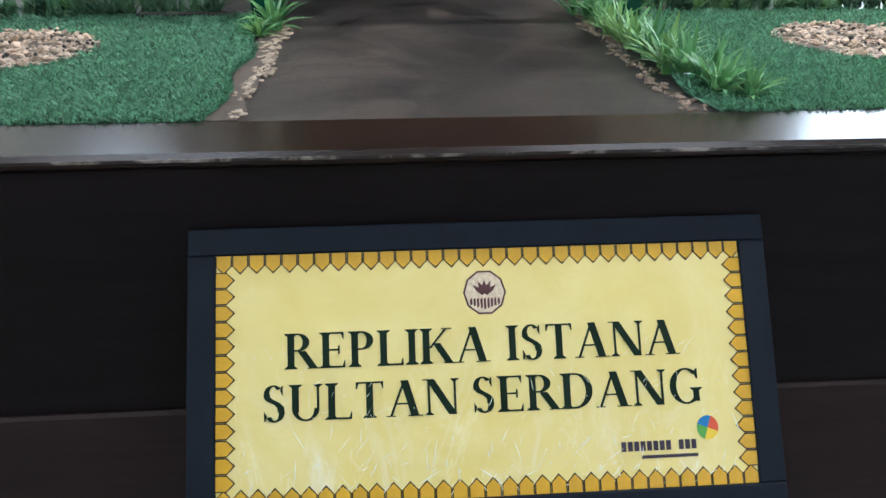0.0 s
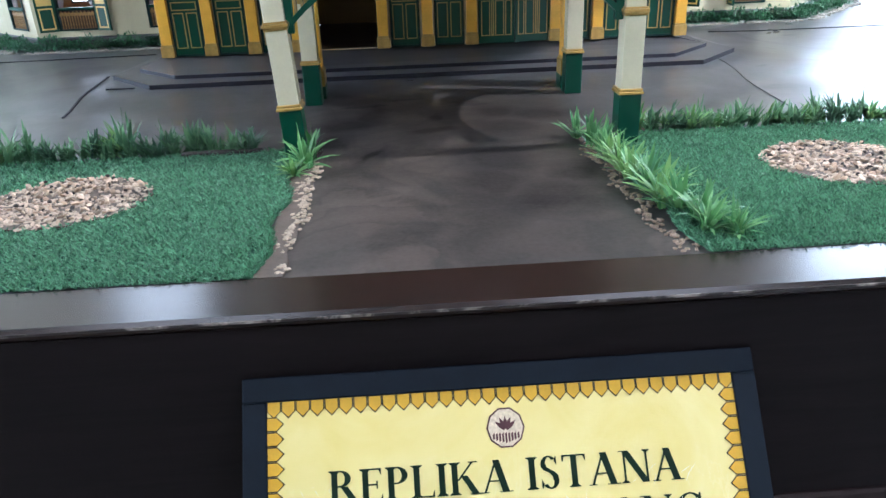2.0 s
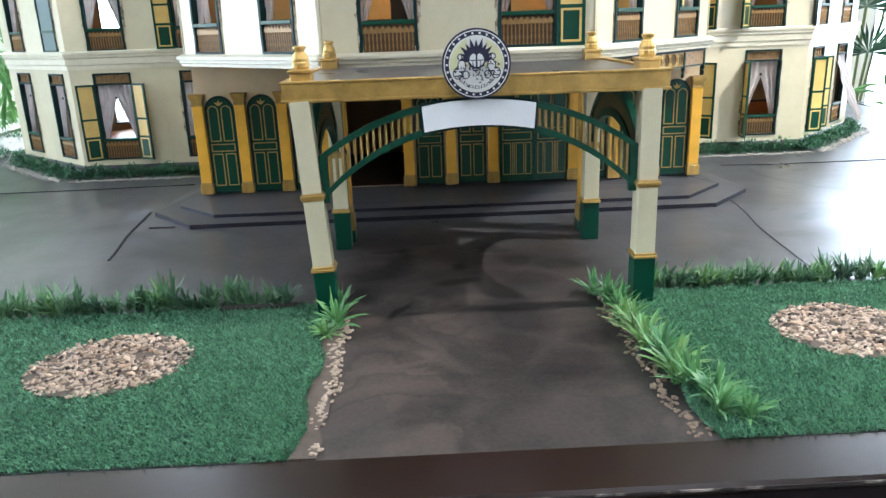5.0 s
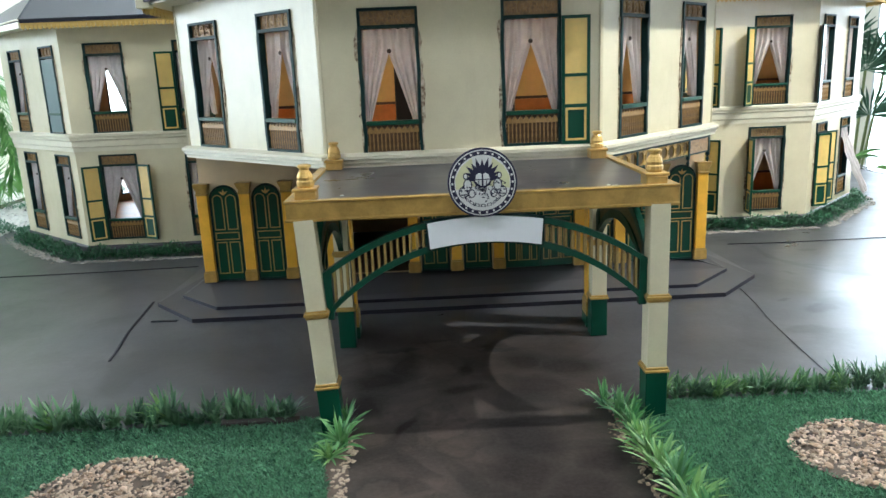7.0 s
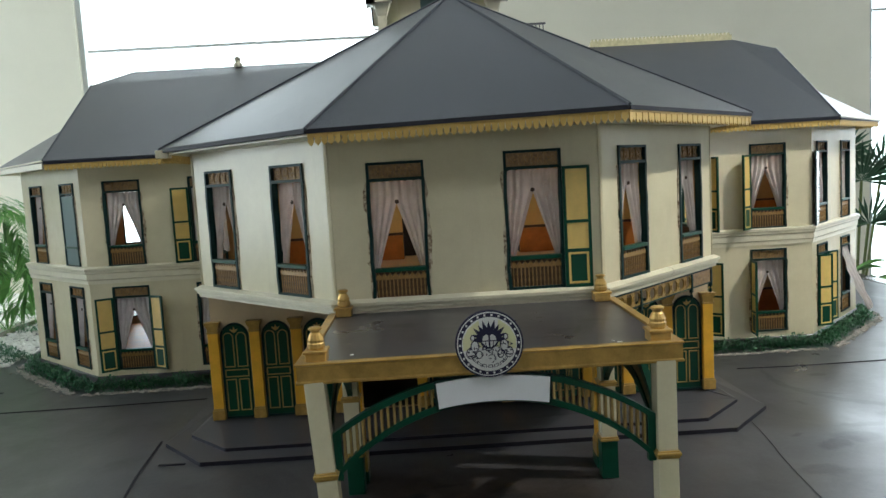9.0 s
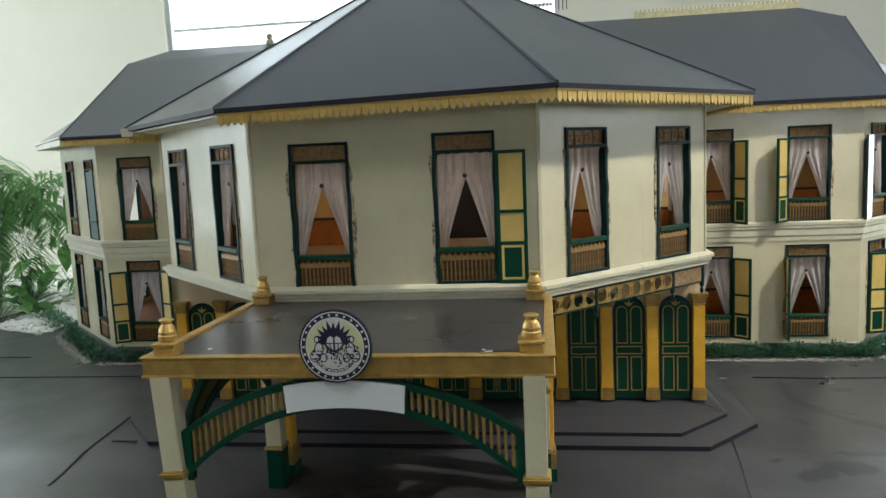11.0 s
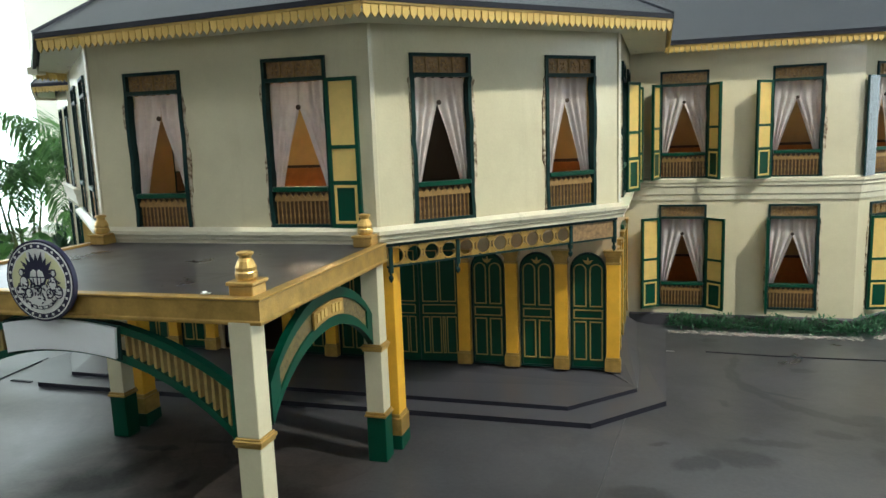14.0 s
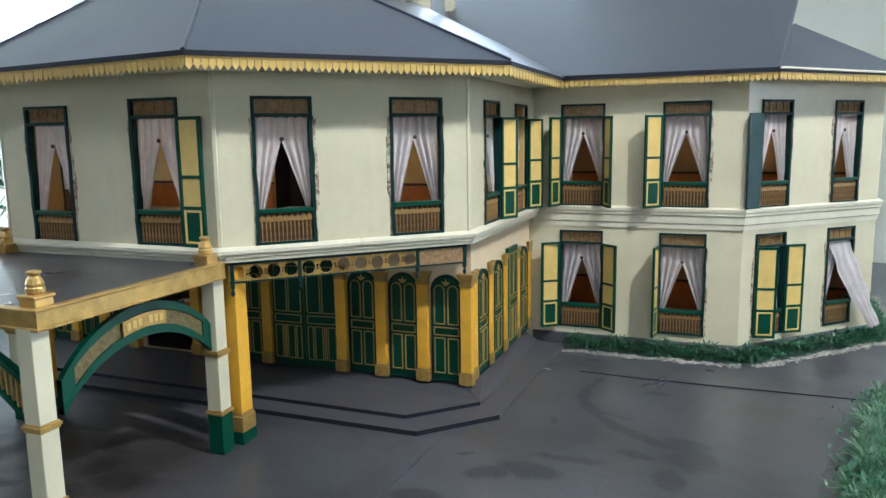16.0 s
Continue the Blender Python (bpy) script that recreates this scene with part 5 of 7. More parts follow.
# the platform falls a little towards its front edge
bm = bmesh.new()
prism(bm, [(-0.552, 1.586, 0.0290), (0.538, 1.583, 0.0290), (0.653, 1.700, 0.0290), (0.630, 1.80, 0.0290), (-0.630, 1.80, 0.0290), (-0.658, 1.692, 0.0290)], (0, 0, 0.0006))
for v in bm.verts:
    if v.co.z > 0.0293 and v.co.y > 1.75:
        v.co.z = PLAT
bmesh.ops.recalc_face_normals(bm, faces=bm.faces)
part("platform", bm, STEP, pav, "grey painted platform falling to the steps")
for s, xo, xi, y0, y1 in ((1, 0.710, 0.657, 1.6612, 1.6982), (-1, 0.714, 0.662, 1.6622, 1.6902)):
    bm = bmesh.new()
    for za, zb, xa, xb, ya, yb in ((0.0213, 0.0213, xo, 0.600, y0, y0), (0.0293, 0.0400, xi, 0.600, y1, y1)):
        near = [(s * xb, ya + 0.06, 0.0), (s * xa, ya, 0.0), (s * xa, ya, za), (s * xb, ya + 0.06, zb)]
        far = [(s * xb, 2.245, 0.0), (s * (xa + 0.004), 2.245, 0.0), (s * (xa + 0.004), 2.245, 0.001), (s * xb, 2.245, zb)]
        a, b = [bm.verts.new(p) for p in near], [bm.verts.new(p) for p in far]
        bm.faces.new(a)
        bm.faces.new(b[::-1])
        for k in range(4):
            bm.faces.new((a[k], b[k], b[(k + 1) % 4], a[(k + 1) % 4]))
    part("side_ramp", bm, STEP, pav, "grey ramp falling to the ground beside the steps")

# frieze of rings below the right-hand ledge
m_f, ln_f = wall_frame(0.278, 1.398, 0.618, 1.738)
BAYS = (0.0, 0.130, 0.370, ln_f)
fr = bmesh.new()
box(fr, 0, ln_f, 0.0, 0.006, 0.3470, 0.3525)
box(fr, 0, ln_f, 0.001, 0.005, 0.3125, 0.3160)
part("frieze_rail", fr, GREEN_D, pav, "dark green rails of the frieze", m_f)
for x in (0.006, BAYS[1], BAYS[2], ln_f - 0.006):
    fr = bmesh.new()
    box(fr, x - 0.0035, x + 0.0035, -0.0012, 0.0068, 0.3040, 0.3465, bevel=0.0008)
    lathe(fr, [(0.001, 0.288), (0.0036, 0.292), (0.0044, 0.296), (0.0020, 0.3005), (0.0030, 0.3045)], x, 0.003, 8)
    part("frieze_drop", fr, GREEN_D, pav, "green post with turned drop", m_f)
FR_Z, FR_R = 0.3315, 0.0155
for x0, x1, nr in ((BAYS[0], BAYS[1], 4), (BAYS[1], BAYS[2], 7)):
    pitch = (x1 - x0) / nr
    for k in range(nr):
        cx = x0 + pitch * (k + 0.5)
        rg = bmesh.new()
        pts = [(cx + FR_R * math.cos(2 * math.pi * q / 20), FR_Z + FR_R * math.sin(2 * math.pi * q / 20)) for q in range(20)]
        band_outline(rg, pts, 0.0026, 0.0010, 0.0048)
        part("frieze_ring", rg, BRASS_P, pav, "pierced gilt ring", m_f)
    # gilt spandrels where two rings meet
    for k in range(nr + 1):
        rg = bmesh.new()
        px = x0 + pitch * k
        a, b = (0 if k == 0 else -1), (0 if k == nr else 1)
        for sz in (-1, 1):
            prism(rg, [(px + a * 0.0085, 0.0016, FR_Z + sz * 0.0153), (px + b * 0.0085, 0.0016, FR_Z + sz * 0.0153), (px + b * 0.0022 + 0.0001, 0.0016, FR_Z + sz * 0.0055), (px + a * 0.0022 - 0.0001, 0.0016, FR_Z + sz * 0.0055)], (0, 0.0026, 0))
        part("frieze_spandrel", rg, BRASS_P, pav, "", m_f)
rg = bmesh.new()
box(rg, BAYS[2] + 0.0036, ln_f - 0.0096, 0.0015, 0.0045, 0.3162, 0.3468)
part("frieze_panel", rg, CARVED, pav, "plain brown-gold frieze panel", m_f)


# ---- roofs ----
def roof_face(bm, pts, thick=0.006):
    """A sheet of roof with thickness, its seams running up the slope."""
    vs = [Vector(p) for p in pts]
    nrm = (vs[1] - vs[0]).cross(vs[2] - vs[0]).normalized()
    if nrm.z < 0:
        nrm.negate()
    d = -nrm * thick
    a = [bm.verts.new(p) for p in vs]
    b = [bm.verts.new(p + d) for p in vs]
    n = len(a)
    fs = [bm.faces.new(a), bm.faces.new(b[::-1])]
    fs += [bm.faces.new((a[i], b[i], b[(i + 1) % n], a[(i + 1) % n])) for i in range(n)]
    uv = bm.loops.layers.uv.verify()
    ex = (vs[1] - vs[0]).normalized()
    ey = nrm.cross(ex)
    for f in fs:
        for lp in f.loops:
            q = lp.vert.co - vs[0]
            lp[uv].uv = (q.dot(ex), q.dot(ey))


def roof(parent, faces, label):
    for pts in faces:
        bm = bmesh.new()
        roof_face(bm, pts)
        part("roof", bm, ROOF, parent, label)


def edge_cap(parent, a, b, r=0.004, mat=None, name="hip_cap"):
    a, b = Vector(a), Vector(b)
    d = b - a
    bm = bmesh.new()
    bmesh.ops.create_cone(bm, cap_ends=True, segments=6, radius1=r, radius2=r, depth=d.length)
    at = Matrix.Translation((a + b) / 2) @ d.to_track_quat("Z", "Y").to_matrix().to_4x4()
    part(name, bm, mat or ROOF, parent, "", at)


EZ = 0.716
OCT = [(-0.680, 2.20), (-0.680, 1.702), (-0.279, 1.306), (0.301, 1.287), (0.716, 1.722), (0.716, 2.20)]
APEX = (0.015, 1.79, 1.040)
RIDGE_END = (0.0, 2.75, 1.075)
# the front left-hand corner of the roof hangs a little lower than the others
E3 = [(x, y, EZ - (0.010 if x < 0 else 0.0)) for x, y in OCT]
roof(pav, [(E3[2], E3[3], APEX), (E3[3], E3[4], APEX), (E3[1], E3[2], APEX)], "dark slate-grey roof slope")
roof(pav, [(E3[4], E3[5], (0.716, 2.30, EZ + 0.004), RIDGE_END, APEX), ((-0.680, 2.30, EZ - 0.008), E3[0], E3[1], APEX, RIDGE_END)], "dark slate-grey roof slope")
for p in E3[1:5]:
    edge_cap(pav, Vector(p) + Vector((0, 0, 0.001)), Vector(APEX), 0.0035)


def fringe(parent, points, z, drop, tooth, sag=None):
    """A board with a row of pointed slats below it along an open path (outside on the right); sag: how far each corner hangs."""
    sag = sag or (0.0,) * len(points)
    for (p, q), (g0, g1) in zip(zip(points, points[1:]), zip(sag, sag[1:])):
        m, ln = wall_frame(*p, *q)
        m = m @ Matrix.Translation((0, 0, z + g0)) @ Matrix.Rotation(-math.atan2(g1 - g0, ln), 4, "Y")
        n = max(1, round(ln / tooth))
        w = ln / n
        board = part("eave_fringe", bm_box(0.0005, ln - 0.0005, -0.001, 0.004, -drop * 0.30, 0.0), FRINGE, parent, "yellow eave board with a row of pointed slats", m)

        def slat():
            bm = bmesh.new()
            x0, x1 = -w * 0.43, w * 0.43
            prism(bm, [(x0, -0.003, -0.004), (x1, -0.003, -0.004), (x1, -0.003, -drop * 0.70), (0, -0.003, -drop), (x0, -0.003, -drop * 0.70)], (0, 0.003, 0))
            return mesh_of(bm, "slat", FRINGE)

        for k in range(n):
            lift = 0.0008 * math.sin(k * 2.7 + ln * 50)
            part("slat", shared(("slat", round(w, 5), drop), slat), None, board, "", m @ pose((k + 0.5) * w, 0.0008 * (k % 2), lift, 0, 1.2 * math.sin(k * 5.1), 0))
        part("gilt_line", bm_box(0, ln, -0.0042, 0.002, -0.0030, -0.0003), FRINGE, parent, "", m)
        part("eave_board", bm_box(0, ln, -0.006, 0.002, 0.0, 0.0075), RISER, parent, "dark eave edge", m)


def plain_eave(parent, points, z, drop, mat, label):
    """A bare board along the edge of a roof."""
    for p, q in zip(points, points[1:]):
        m, ln = wall_frame(*p, *q)
        part("eave_board", bm_box(0, ln, -0.006, 0.002, z, z + drop, bevel=0.0008), mat, parent, label, m)


INSET = [(-0.674, 2.20), (-0.674, 1.705), (-0.2765, 1.312), (0.2985, 1.293), (0.710, 1.725), (0.710, 2.20)]
fringe(pav, INSET[:2], EZ - 0.008, 0.0225, 0.0122, (-0.010, -0.010))
fringe(pav, INSET[2:], EZ - 0.008, 0.0225, 0.0122, (-0.010, 0.0, 0.0, 0.0))
plain_eave(pav, INSET[1:3], EZ - 0.018, 0.010, RISER, "thin dark roof edge without slats")
part("eave_end", bm_box(-0.685, -0.655, 1.690, 1.716, EZ - 0.030, EZ - 0.012, bevel=0.001), CREAM_TRIM, pav, "small white block at the end of the eave")
# boarded eave underside
ring([(-0.668, 2.20), (-0.668, 1.708), (-0.274, 1.318), (0.296, 1.299), (0.704, 1.728), (0.704, 2.20)], [(-0.080, EZ - 0.024), (0.0, EZ - 0.022), (0.0, EZ - 0.018), (-0.080, EZ - 0.018)], CREAM_TRIM, "eave_soffit", pav)

# ---- wings ----
WX, WX2, WY, WY2 = 1.155, 1.500, 2.283, 2.628
WZ0, WZ1, WB = 0.0, 0.716, 0.385


def build_wing(wing, s, fronts, obliques, WY=WY, WX=WX, cols_f=((0.152, 0), (0.413, 1))):
    """s: 1 right, -1 left. fronts, obliques: shutters for (upper, lower) windows from the inside outwards."""
    def line(ax, ay, bx, by):
        return wall_frame(ax, ay, bx, by) if s > 0 else wall_frame(-bx, by, -ax, ay)

    def flip(ln, cx):
        return cx if s > 0 else ln - cx

    segs = [("front", line(0.60, WY, WX, WY), list(cols_f), fronts, 0.116),
            ("oblique", line(WX, WY, WX2, WY2), [(0.096, 0), (0.352, 1)], obliques, 0.104),
            ("end", line(WX2, WY2, WX2, 3.24), [(0.16, 0), (0.45, 1)], None, 0.104),
            ("rear_oblique", line(WX2, 3.24, WX, 3.585), [(0.14, 0), (0.35, 1)], None, 0.104),
            ("rear", line(WX, 3.585, 0.10, 3.585), [(0.15, 0), (0.42, 1), (0.70, 1)], None, 0.116)]
    for key, (m, ln), cols, sh, w in segs:
        holes = []
        if s > 0 and key not in ("front", "oblique"):
            cols = []
        for cx, k in cols:
            for zz in (0.384, 0.050):
                holes.append(hole(flip(ln, cx), zz, w, 0.268))
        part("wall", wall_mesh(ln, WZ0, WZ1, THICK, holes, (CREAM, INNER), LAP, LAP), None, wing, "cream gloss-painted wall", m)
        for i, (cx, k) in enumerate(cols):
            for lev, zz in enumerate((0.384, 0.050)):
                kw = sh[i][lev] if sh else {}
                if key in ("front", "oblique"):
                    window(wing, m, flip(ln, cx), zz, w, 0.268, **kw)
                else:
                    part("window", shared(("wfb", w), lambda: window_frame_mesh(w, 0.268, 0)), None, wing, "", m @ Matrix.Translation((flip(ln, cx), 0, zz)))
    pts = [(0.62, WY), (WX, WY), (WX2, WY2), (WX2, 3.24)]
    pts = pts if s > 0 else [(-x, y) for x, y in pts[::-1]]
    ring(pts, [(-0.001, 0.330), (0.004, 0.330), (0.004, 0.342), (0.007, 0.345), (0.007, 0.362), (0.011, 0.366), (0.011, 0.372), (0.014, 0.375), (0.014, 0.382), (0.003, 0.386), (-0.001, 0.386)], CREAM_TRIM, "string_course", wing, "ivory moulded band between the storeys")
    ring(pts, [(-0.001, 0.0), (0.006, 0.0), (0.006, 0.028), (0.002, 0.032), (-0.001, 0.032)], STEP, "base_course", wing)
    inner = [(0.63, 2.30), (1.15, 2.30), (1.485, 2.635), (1.485, 3.235), (1.15, 3.57), (0.12, 3.57), (0.12, 2.30)]
    bm = bmesh.new()
    prism(bm, [(s * x, y, 0.350) for x, y in inner], (0, 0, 0.012))
    part("upper_floor", bm, DADO, wing)
    bm = bmesh.new()
    prism(bm, [(s * x, y, 0.701) for x, y in inner], (0, 0, 0.006))
    part("upper_ceiling", bm, INNER, wing)
    bm = bmesh.new()
    prism(bm, [(s * x, y, 0.002) for x, y in inner], (0, 0, 0.02))
    part("ground_floor", bm, DADO, wing)
    if s > 0:
        for z0, z1 in ((0.022, 0.349), (0.362, 0.700)):
            part("partition", bm_box(0.64, 1.47, 2.72, 2.728, z0, z1), INNER, wing)
            part("dado", bm_box(0.64, 1.47, 2.714, 2.7195, z0, z0 + 0.085), DADO, wing)
            part("dado_rail", bm_box(0.64, 1.47, 2.712, 2.7195, z0 + 0.0855, z0 + 0.093), DARKWOOD, wing)
    part("inner_wall", bm_box(min(s * 0.63, s * 0.638), max(s * 0.63, s * 0.638), 2.296, 3.56, 0.022, 0.70), INNER, wing)
    # roof: gabled, its end clipped, with a lean-to round the end
    g0, g1, g2 = (1.218, 2.232, 0.722), (1.296, 2.807, 1.020), (1.190, 2.955, 1.085)
    g1b, g0b = (1.296, 3.103, 1.020), (1.218, 3.678, 0.722)
    inn, innb, inr = (0.55, 2.232, 0.722), (0.0, 3.678, 0.722), (0.0, 2.955, 1.085)
    l1, l2, l3 = (1.565, 2.585, 0.716), (1.565, 3.29, 0.716), (1.218, 3.66, 0.716)
    t0, t1 = (1.262, 2.56, 0.86), (1.262, 3.36, 0.86)
    mir = lambda p: (s * p[0], p[1], p[2])
    faces = [(inn, g0, g1, g2, inr), (innb, g0b, g1b, g2, inr), (g1, g1b, g2), ((1.218, 2.232, 0.719), l1, t0), (l1, l2, t1, t0), (l2, l3, t1)]
    roof(wing, [tuple(mir(p) for p in f) for f in faces], "dark slate-grey wing roof slope")
    part_bm = bmesh.new()
    prism(part_bm, [mir((1.214, 2.24, 0.716)), mir((1.214, 3.67, 0.716)), mir((1.280, 3.10, 1.012)), mir((1.280, 2.81, 1.012))], (-s * 0.006, 0, 0))
    part("gable", part_bm, CREAM, wing)
    edge_cap(wing, mir(g0), mir(g1), 0.003)
    edge_cap(wing, mir((1.218, 2.232, 0.721)), mir(l1), 0.003, CREAM_TRIM, "eave_strip")
    ep = [(0.70, 2.238), (1.216, 2.238), (1.558, 2.590), (1.558, 3.28)]
    ep = ep if s > 0 else [(-x, y) for x, y in ep[::-1]]
    if s > 0:
        fringe(wing, ep, 0.711, 0.0195, 0.0125)
    else:
        fringe(wing, ep[2:], 0.711, 0.0195, 0.0125)
        plain_eave(wing, ep[:3], 0.697, 0.018, CREAM_TRIM, "white board along the roof edge")
    so = [(0.70, 2.244), (1.212, 2.244), (1.550, 2.594), (1.550, 3.26)]
    so = so if s > 0 else [(-x, y) for x, y in so[::-1]]
    ring(so, [(-0.055, 0.704), (0.0, 0.706), (0.0, 0.710), (-0.055, 0.709)], CREAM_TRIM, "eave_soffit", wing)


build_wing(wing_r, 1,
           [({"left": 109, "right": 118}, {"left": 143, "right": 140}), ({"left": 136}, {"left": 98})],
           [({"left": 171, "plain": True}, {"left": 32, "right": 166}), ({}, {"curtains": (True, False)})])
build_wing(wing_l, -1,
           [({"left": 165}, {}), ({}, {"left": 150, "right": 150})],
           [({"closed": True}, {}), ({}, {})], 2.303, 1.149, ((0.154, 0), (0.420, 1)))

# carved ridge crest on the right wing
bm = bmesh.new()
box(bm, 0.62, 1.19, 2.950, 2.960, 1.080, 1.104)
for k in range(38):
    x = 0.63 + k * 0.0148
    prism(bm, [(x - 0.006, 2.952, 1.104), (x + 0.006, 2.952, 1.104), (x + 0.003, 2.952, 1.113), (x - 0.003, 2.952, 1.113)], (0, 0.006, 0))
part("ridge_crest", bm, CREST, wing_r, "pale carved ridge crest")
bm = bmesh.new()
lathe(bm, [(0.018, 1.08), (0.018, 1.095), (0.010, 1.100), (0.014, 1.115), (0.002, 1.125)], -0.78, 2.955, 10)
part("ridge_knob", bm, CREAM_TRIM, wing_l, "small white ridge ornament")

# curtain blown out of a ground-floor window of the right wing
bm = bmesh.new()
m_o, ln_o = wall_frame(WX, WY, WX2, WY2)
grid = []
for j in range(25):
    v = j / 24
    row = []
    for i in range(19):
        u = i / 18
        lo = 0.312 + 0.060 * v + 0.062 * max(0, v - 0.35) ** 1.2
        hi = 0.392 + 0.055 * v - 0.008 * v * v
        x = lo + (hi - lo) * u + 0.002 * math.sin(v * 9 + u * 4)
        y = 0.005 - 0.070 * v ** 1.1 + (0.0025 + 0.004 * v) * math.sin(u * 17 + v * 2.5) + 0.002 * math.sin(v * 21 + u * 5)
        row.append(bm.verts.new((x, y, 0.284 - 0.238 * v + 0.008 * u * v + 0.003 * math.sin(u * 17))))
    grid.append(row)
for j in range(24):
    for i in range(18):
        bm.faces.new((grid[j][i], grid[j][i + 1], grid[j + 1][i + 1], grid[j + 1][i]))
part("loose_curtain", bm, CURTAIN, wing_r, "white curtain hanging out of the window", m_o, smooth=True)

# ---- tower behind the pavilion roof ----
tower = thing("palace_tower", 0.005, 2.62, 1.0, "grey-cream roof tower with arched sides on pillars", "model tower")
TX, TY, TH = 0.005, 2.62, 0.20
for sx in (-1, 1):
    for sy in (-1, 1):
        cx, cy = TX + sx * (TH - 0.018), TY + sy * (TH - 0.018)
        bm = bmesh.new()
        lathe(bm, [(0.020, 0.98), (0.020, 1.135), (0.024, 1.142), (0.034, 1.165), (0.040, 1.172)], cx, cy, 4)
        bmesh.ops.rotate(bm, verts=bm.verts, cent=(cx, cy, 0), matrix=Matrix.Rotation(radians(45), 3, "Z"))
        part("pillar", bm, CREAM_TRIM, tower, "square pillar with flared head")
for k in range(4):
    m = Matrix.Translation((TX, TY, 0)) @ Matrix.Rotation(radians(90) * k, 4, "Z")
    xs = [-TH - 0.03 + (2 * TH + 0.06) * q / 40 for q in range(41)]
    low = [1.172 if abs(x) > 0.145 else 1.172 + 0.085 * math.sqrt(1 - (x / 0.145) ** 2) for x in xs]
    bm = bmesh.new()
    strip(bm, [(x, -TH - 0.03, 1.42) for x in xs], [(x, -TH - 0.03, z) for x, z in zip(xs, low)], (0, 0.03, 0))
    part("arched_side", bm, CREAM_TRIM, tower, "", m)
    bm = bmesh.new()
    q = [-0.145 + 0.29 * w / 24 for w in range(25)]
    arch = [1.172 + 0.085 * math.sqrt(max(0, 1 - (x / 0.145) ** 2)) for x in q]
    strip(bm, [(x * 1.05, -TH - 0.034, z + 0.008) for x, z in zip(q, arch)], [(x, -TH - 0.034, z) for x, z in zip(q, arch)], (0, 0.006, 0))
    part("arch_trim", bm, RISER, tower, "", m)
part("core", bm_box(TX - 0.13, TX + 0.13, TY - 0.13, TY + 0.13, 0.98, 1.40), CREAM, tower)
part("gilt_band", bm_box(TX - 0.06, TX + 0.06, TY - 0.137, TY - 0.1305, 1.215, 1.235), GOLD, tower)
part("core_window", bm_box(TX - 0.055, TX + 0.055, TY - 0.135, TY - 0.1305, 1.10, 1.21), TEAL, tower)
bm = bmesh.new()
e, z = TH + 0.06, 1.42
roof_face(bm, [(TX - e, TY - e, z), (TX + e, TY - e, z), (TX, TY, 1.62)])
for q in (((TX + e, TY - e, z), (TX + e, TY + e, z), (TX, TY, 1.62)), ((TX + e, TY + e, z), (TX - e, TY + e, z), (TX, TY, 1.62)), ((TX - e, TY + e, z), (TX - e, TY - e, z), (TX, TY, 1.62))):
    roof_face(bm, q)
part("roof", bm, ROOF, tower)
bm = bmesh.new()
for k in range(12):
    x = 0.23 + k * 0.012
    box(bm, x - 0.0015, x + 0.0015, 2.52, 2.523, 1.055, 1.10)
box(bm, 0.22, 0.37, 2.518, 2.525, 1.10, 1.106)
part("railing", bm, STEP, tower, "small grey roof railing")
bm = bmesh.new()
lathe(bm, [(0.004, 1.030), (0.007, 1.040), (0.006, 1.050), (0.002, 1.058)], APEX[0], APEX[1], 8)
part("apex_knob", bm, CREAM_TRIM, pav, "small white knob on the roof peak")

# ---- porch ----
porch = thing("entrance_porch", 0, 1.18, 0, "flat-roofed porch with green arches and gold trim", "model porch")


def post(x, y, lean=0.0):
    at = pose(x, y, 0.0005, 0, lean, 0)
    p = part("post", shared("shaft", lambda: mesh_of(bm_box(-0.0142, 0.0142, -0.0142, 0.0142, 0.196, 0.330, bevel=0.001), "post", CREAM)), None, porch, "ivory post with green foot and gold collars", at)
    part("foot", shared("foot", lambda: mesh_of(bm_box(-0.0160, 0.0160, -0.0160, 0.0160, 0, 0.076, bevel=0.001), "foot", GREEN)), None, p, "dark green foot", at)
    part("lower_shaft", shared("lshaft", lambda: mesh_of(bm_box(-0.0148, 0.0148, -0.0148, 0.0148, 0.083, 0.186, bevel=0.001), "lower_shaft", CREAM)), None, p, "", at)
    for z0, z1, e in ((0.076, 0.080, 0.0185), (0.080, 0.084, 0.0170), (0.185, 0.189, 0.0165), (0.189, 0.194, 0.0182), (0.194, 0.1965, 0.0162)):
        part("collar", shared(("collar", z0), lambda: mesh_of(bm_box(-e, e, -e, e, z0, z1, bevel=0.0007), "collar", BRASS_P)), None, p, "", at)


post(-0.226, 1.007, -3.2)     # this one leans outwards
for x, y in ((0.2575, 1.007), (-0.238, 1.372), (0.260, 1.372)):
    post(x, y)


for s in (-1, 1):
    at = pose(0.0135 + s * 0.252, 1.4235, 0.0005)
    col = part("storey_column", bm_box(-0.0170, 0.0170, -0.0170, 0.0170, 0.062, 0.3515, bevel=0.001), YELLOW, pav, "ochre column carrying the upper storey", at)
    part("foot", bm_box(-0.021, 0.021, -0.021, 0.021, 0, 0.026, bevel=0.001), GREEN, col, "", at)
    part("base", bm_box(-0.0205, 0.0205, -0.0205, 0.0205, 0.026, 0.056, bevel=0.001), BRASS_P, col, "", at)
    part("base_moulding", bm_box(-0.0185, 0.0185, -0.0185, 0.0185, 0.056, 0.062, bevel=0.001), BRASS_P, col, "", at)

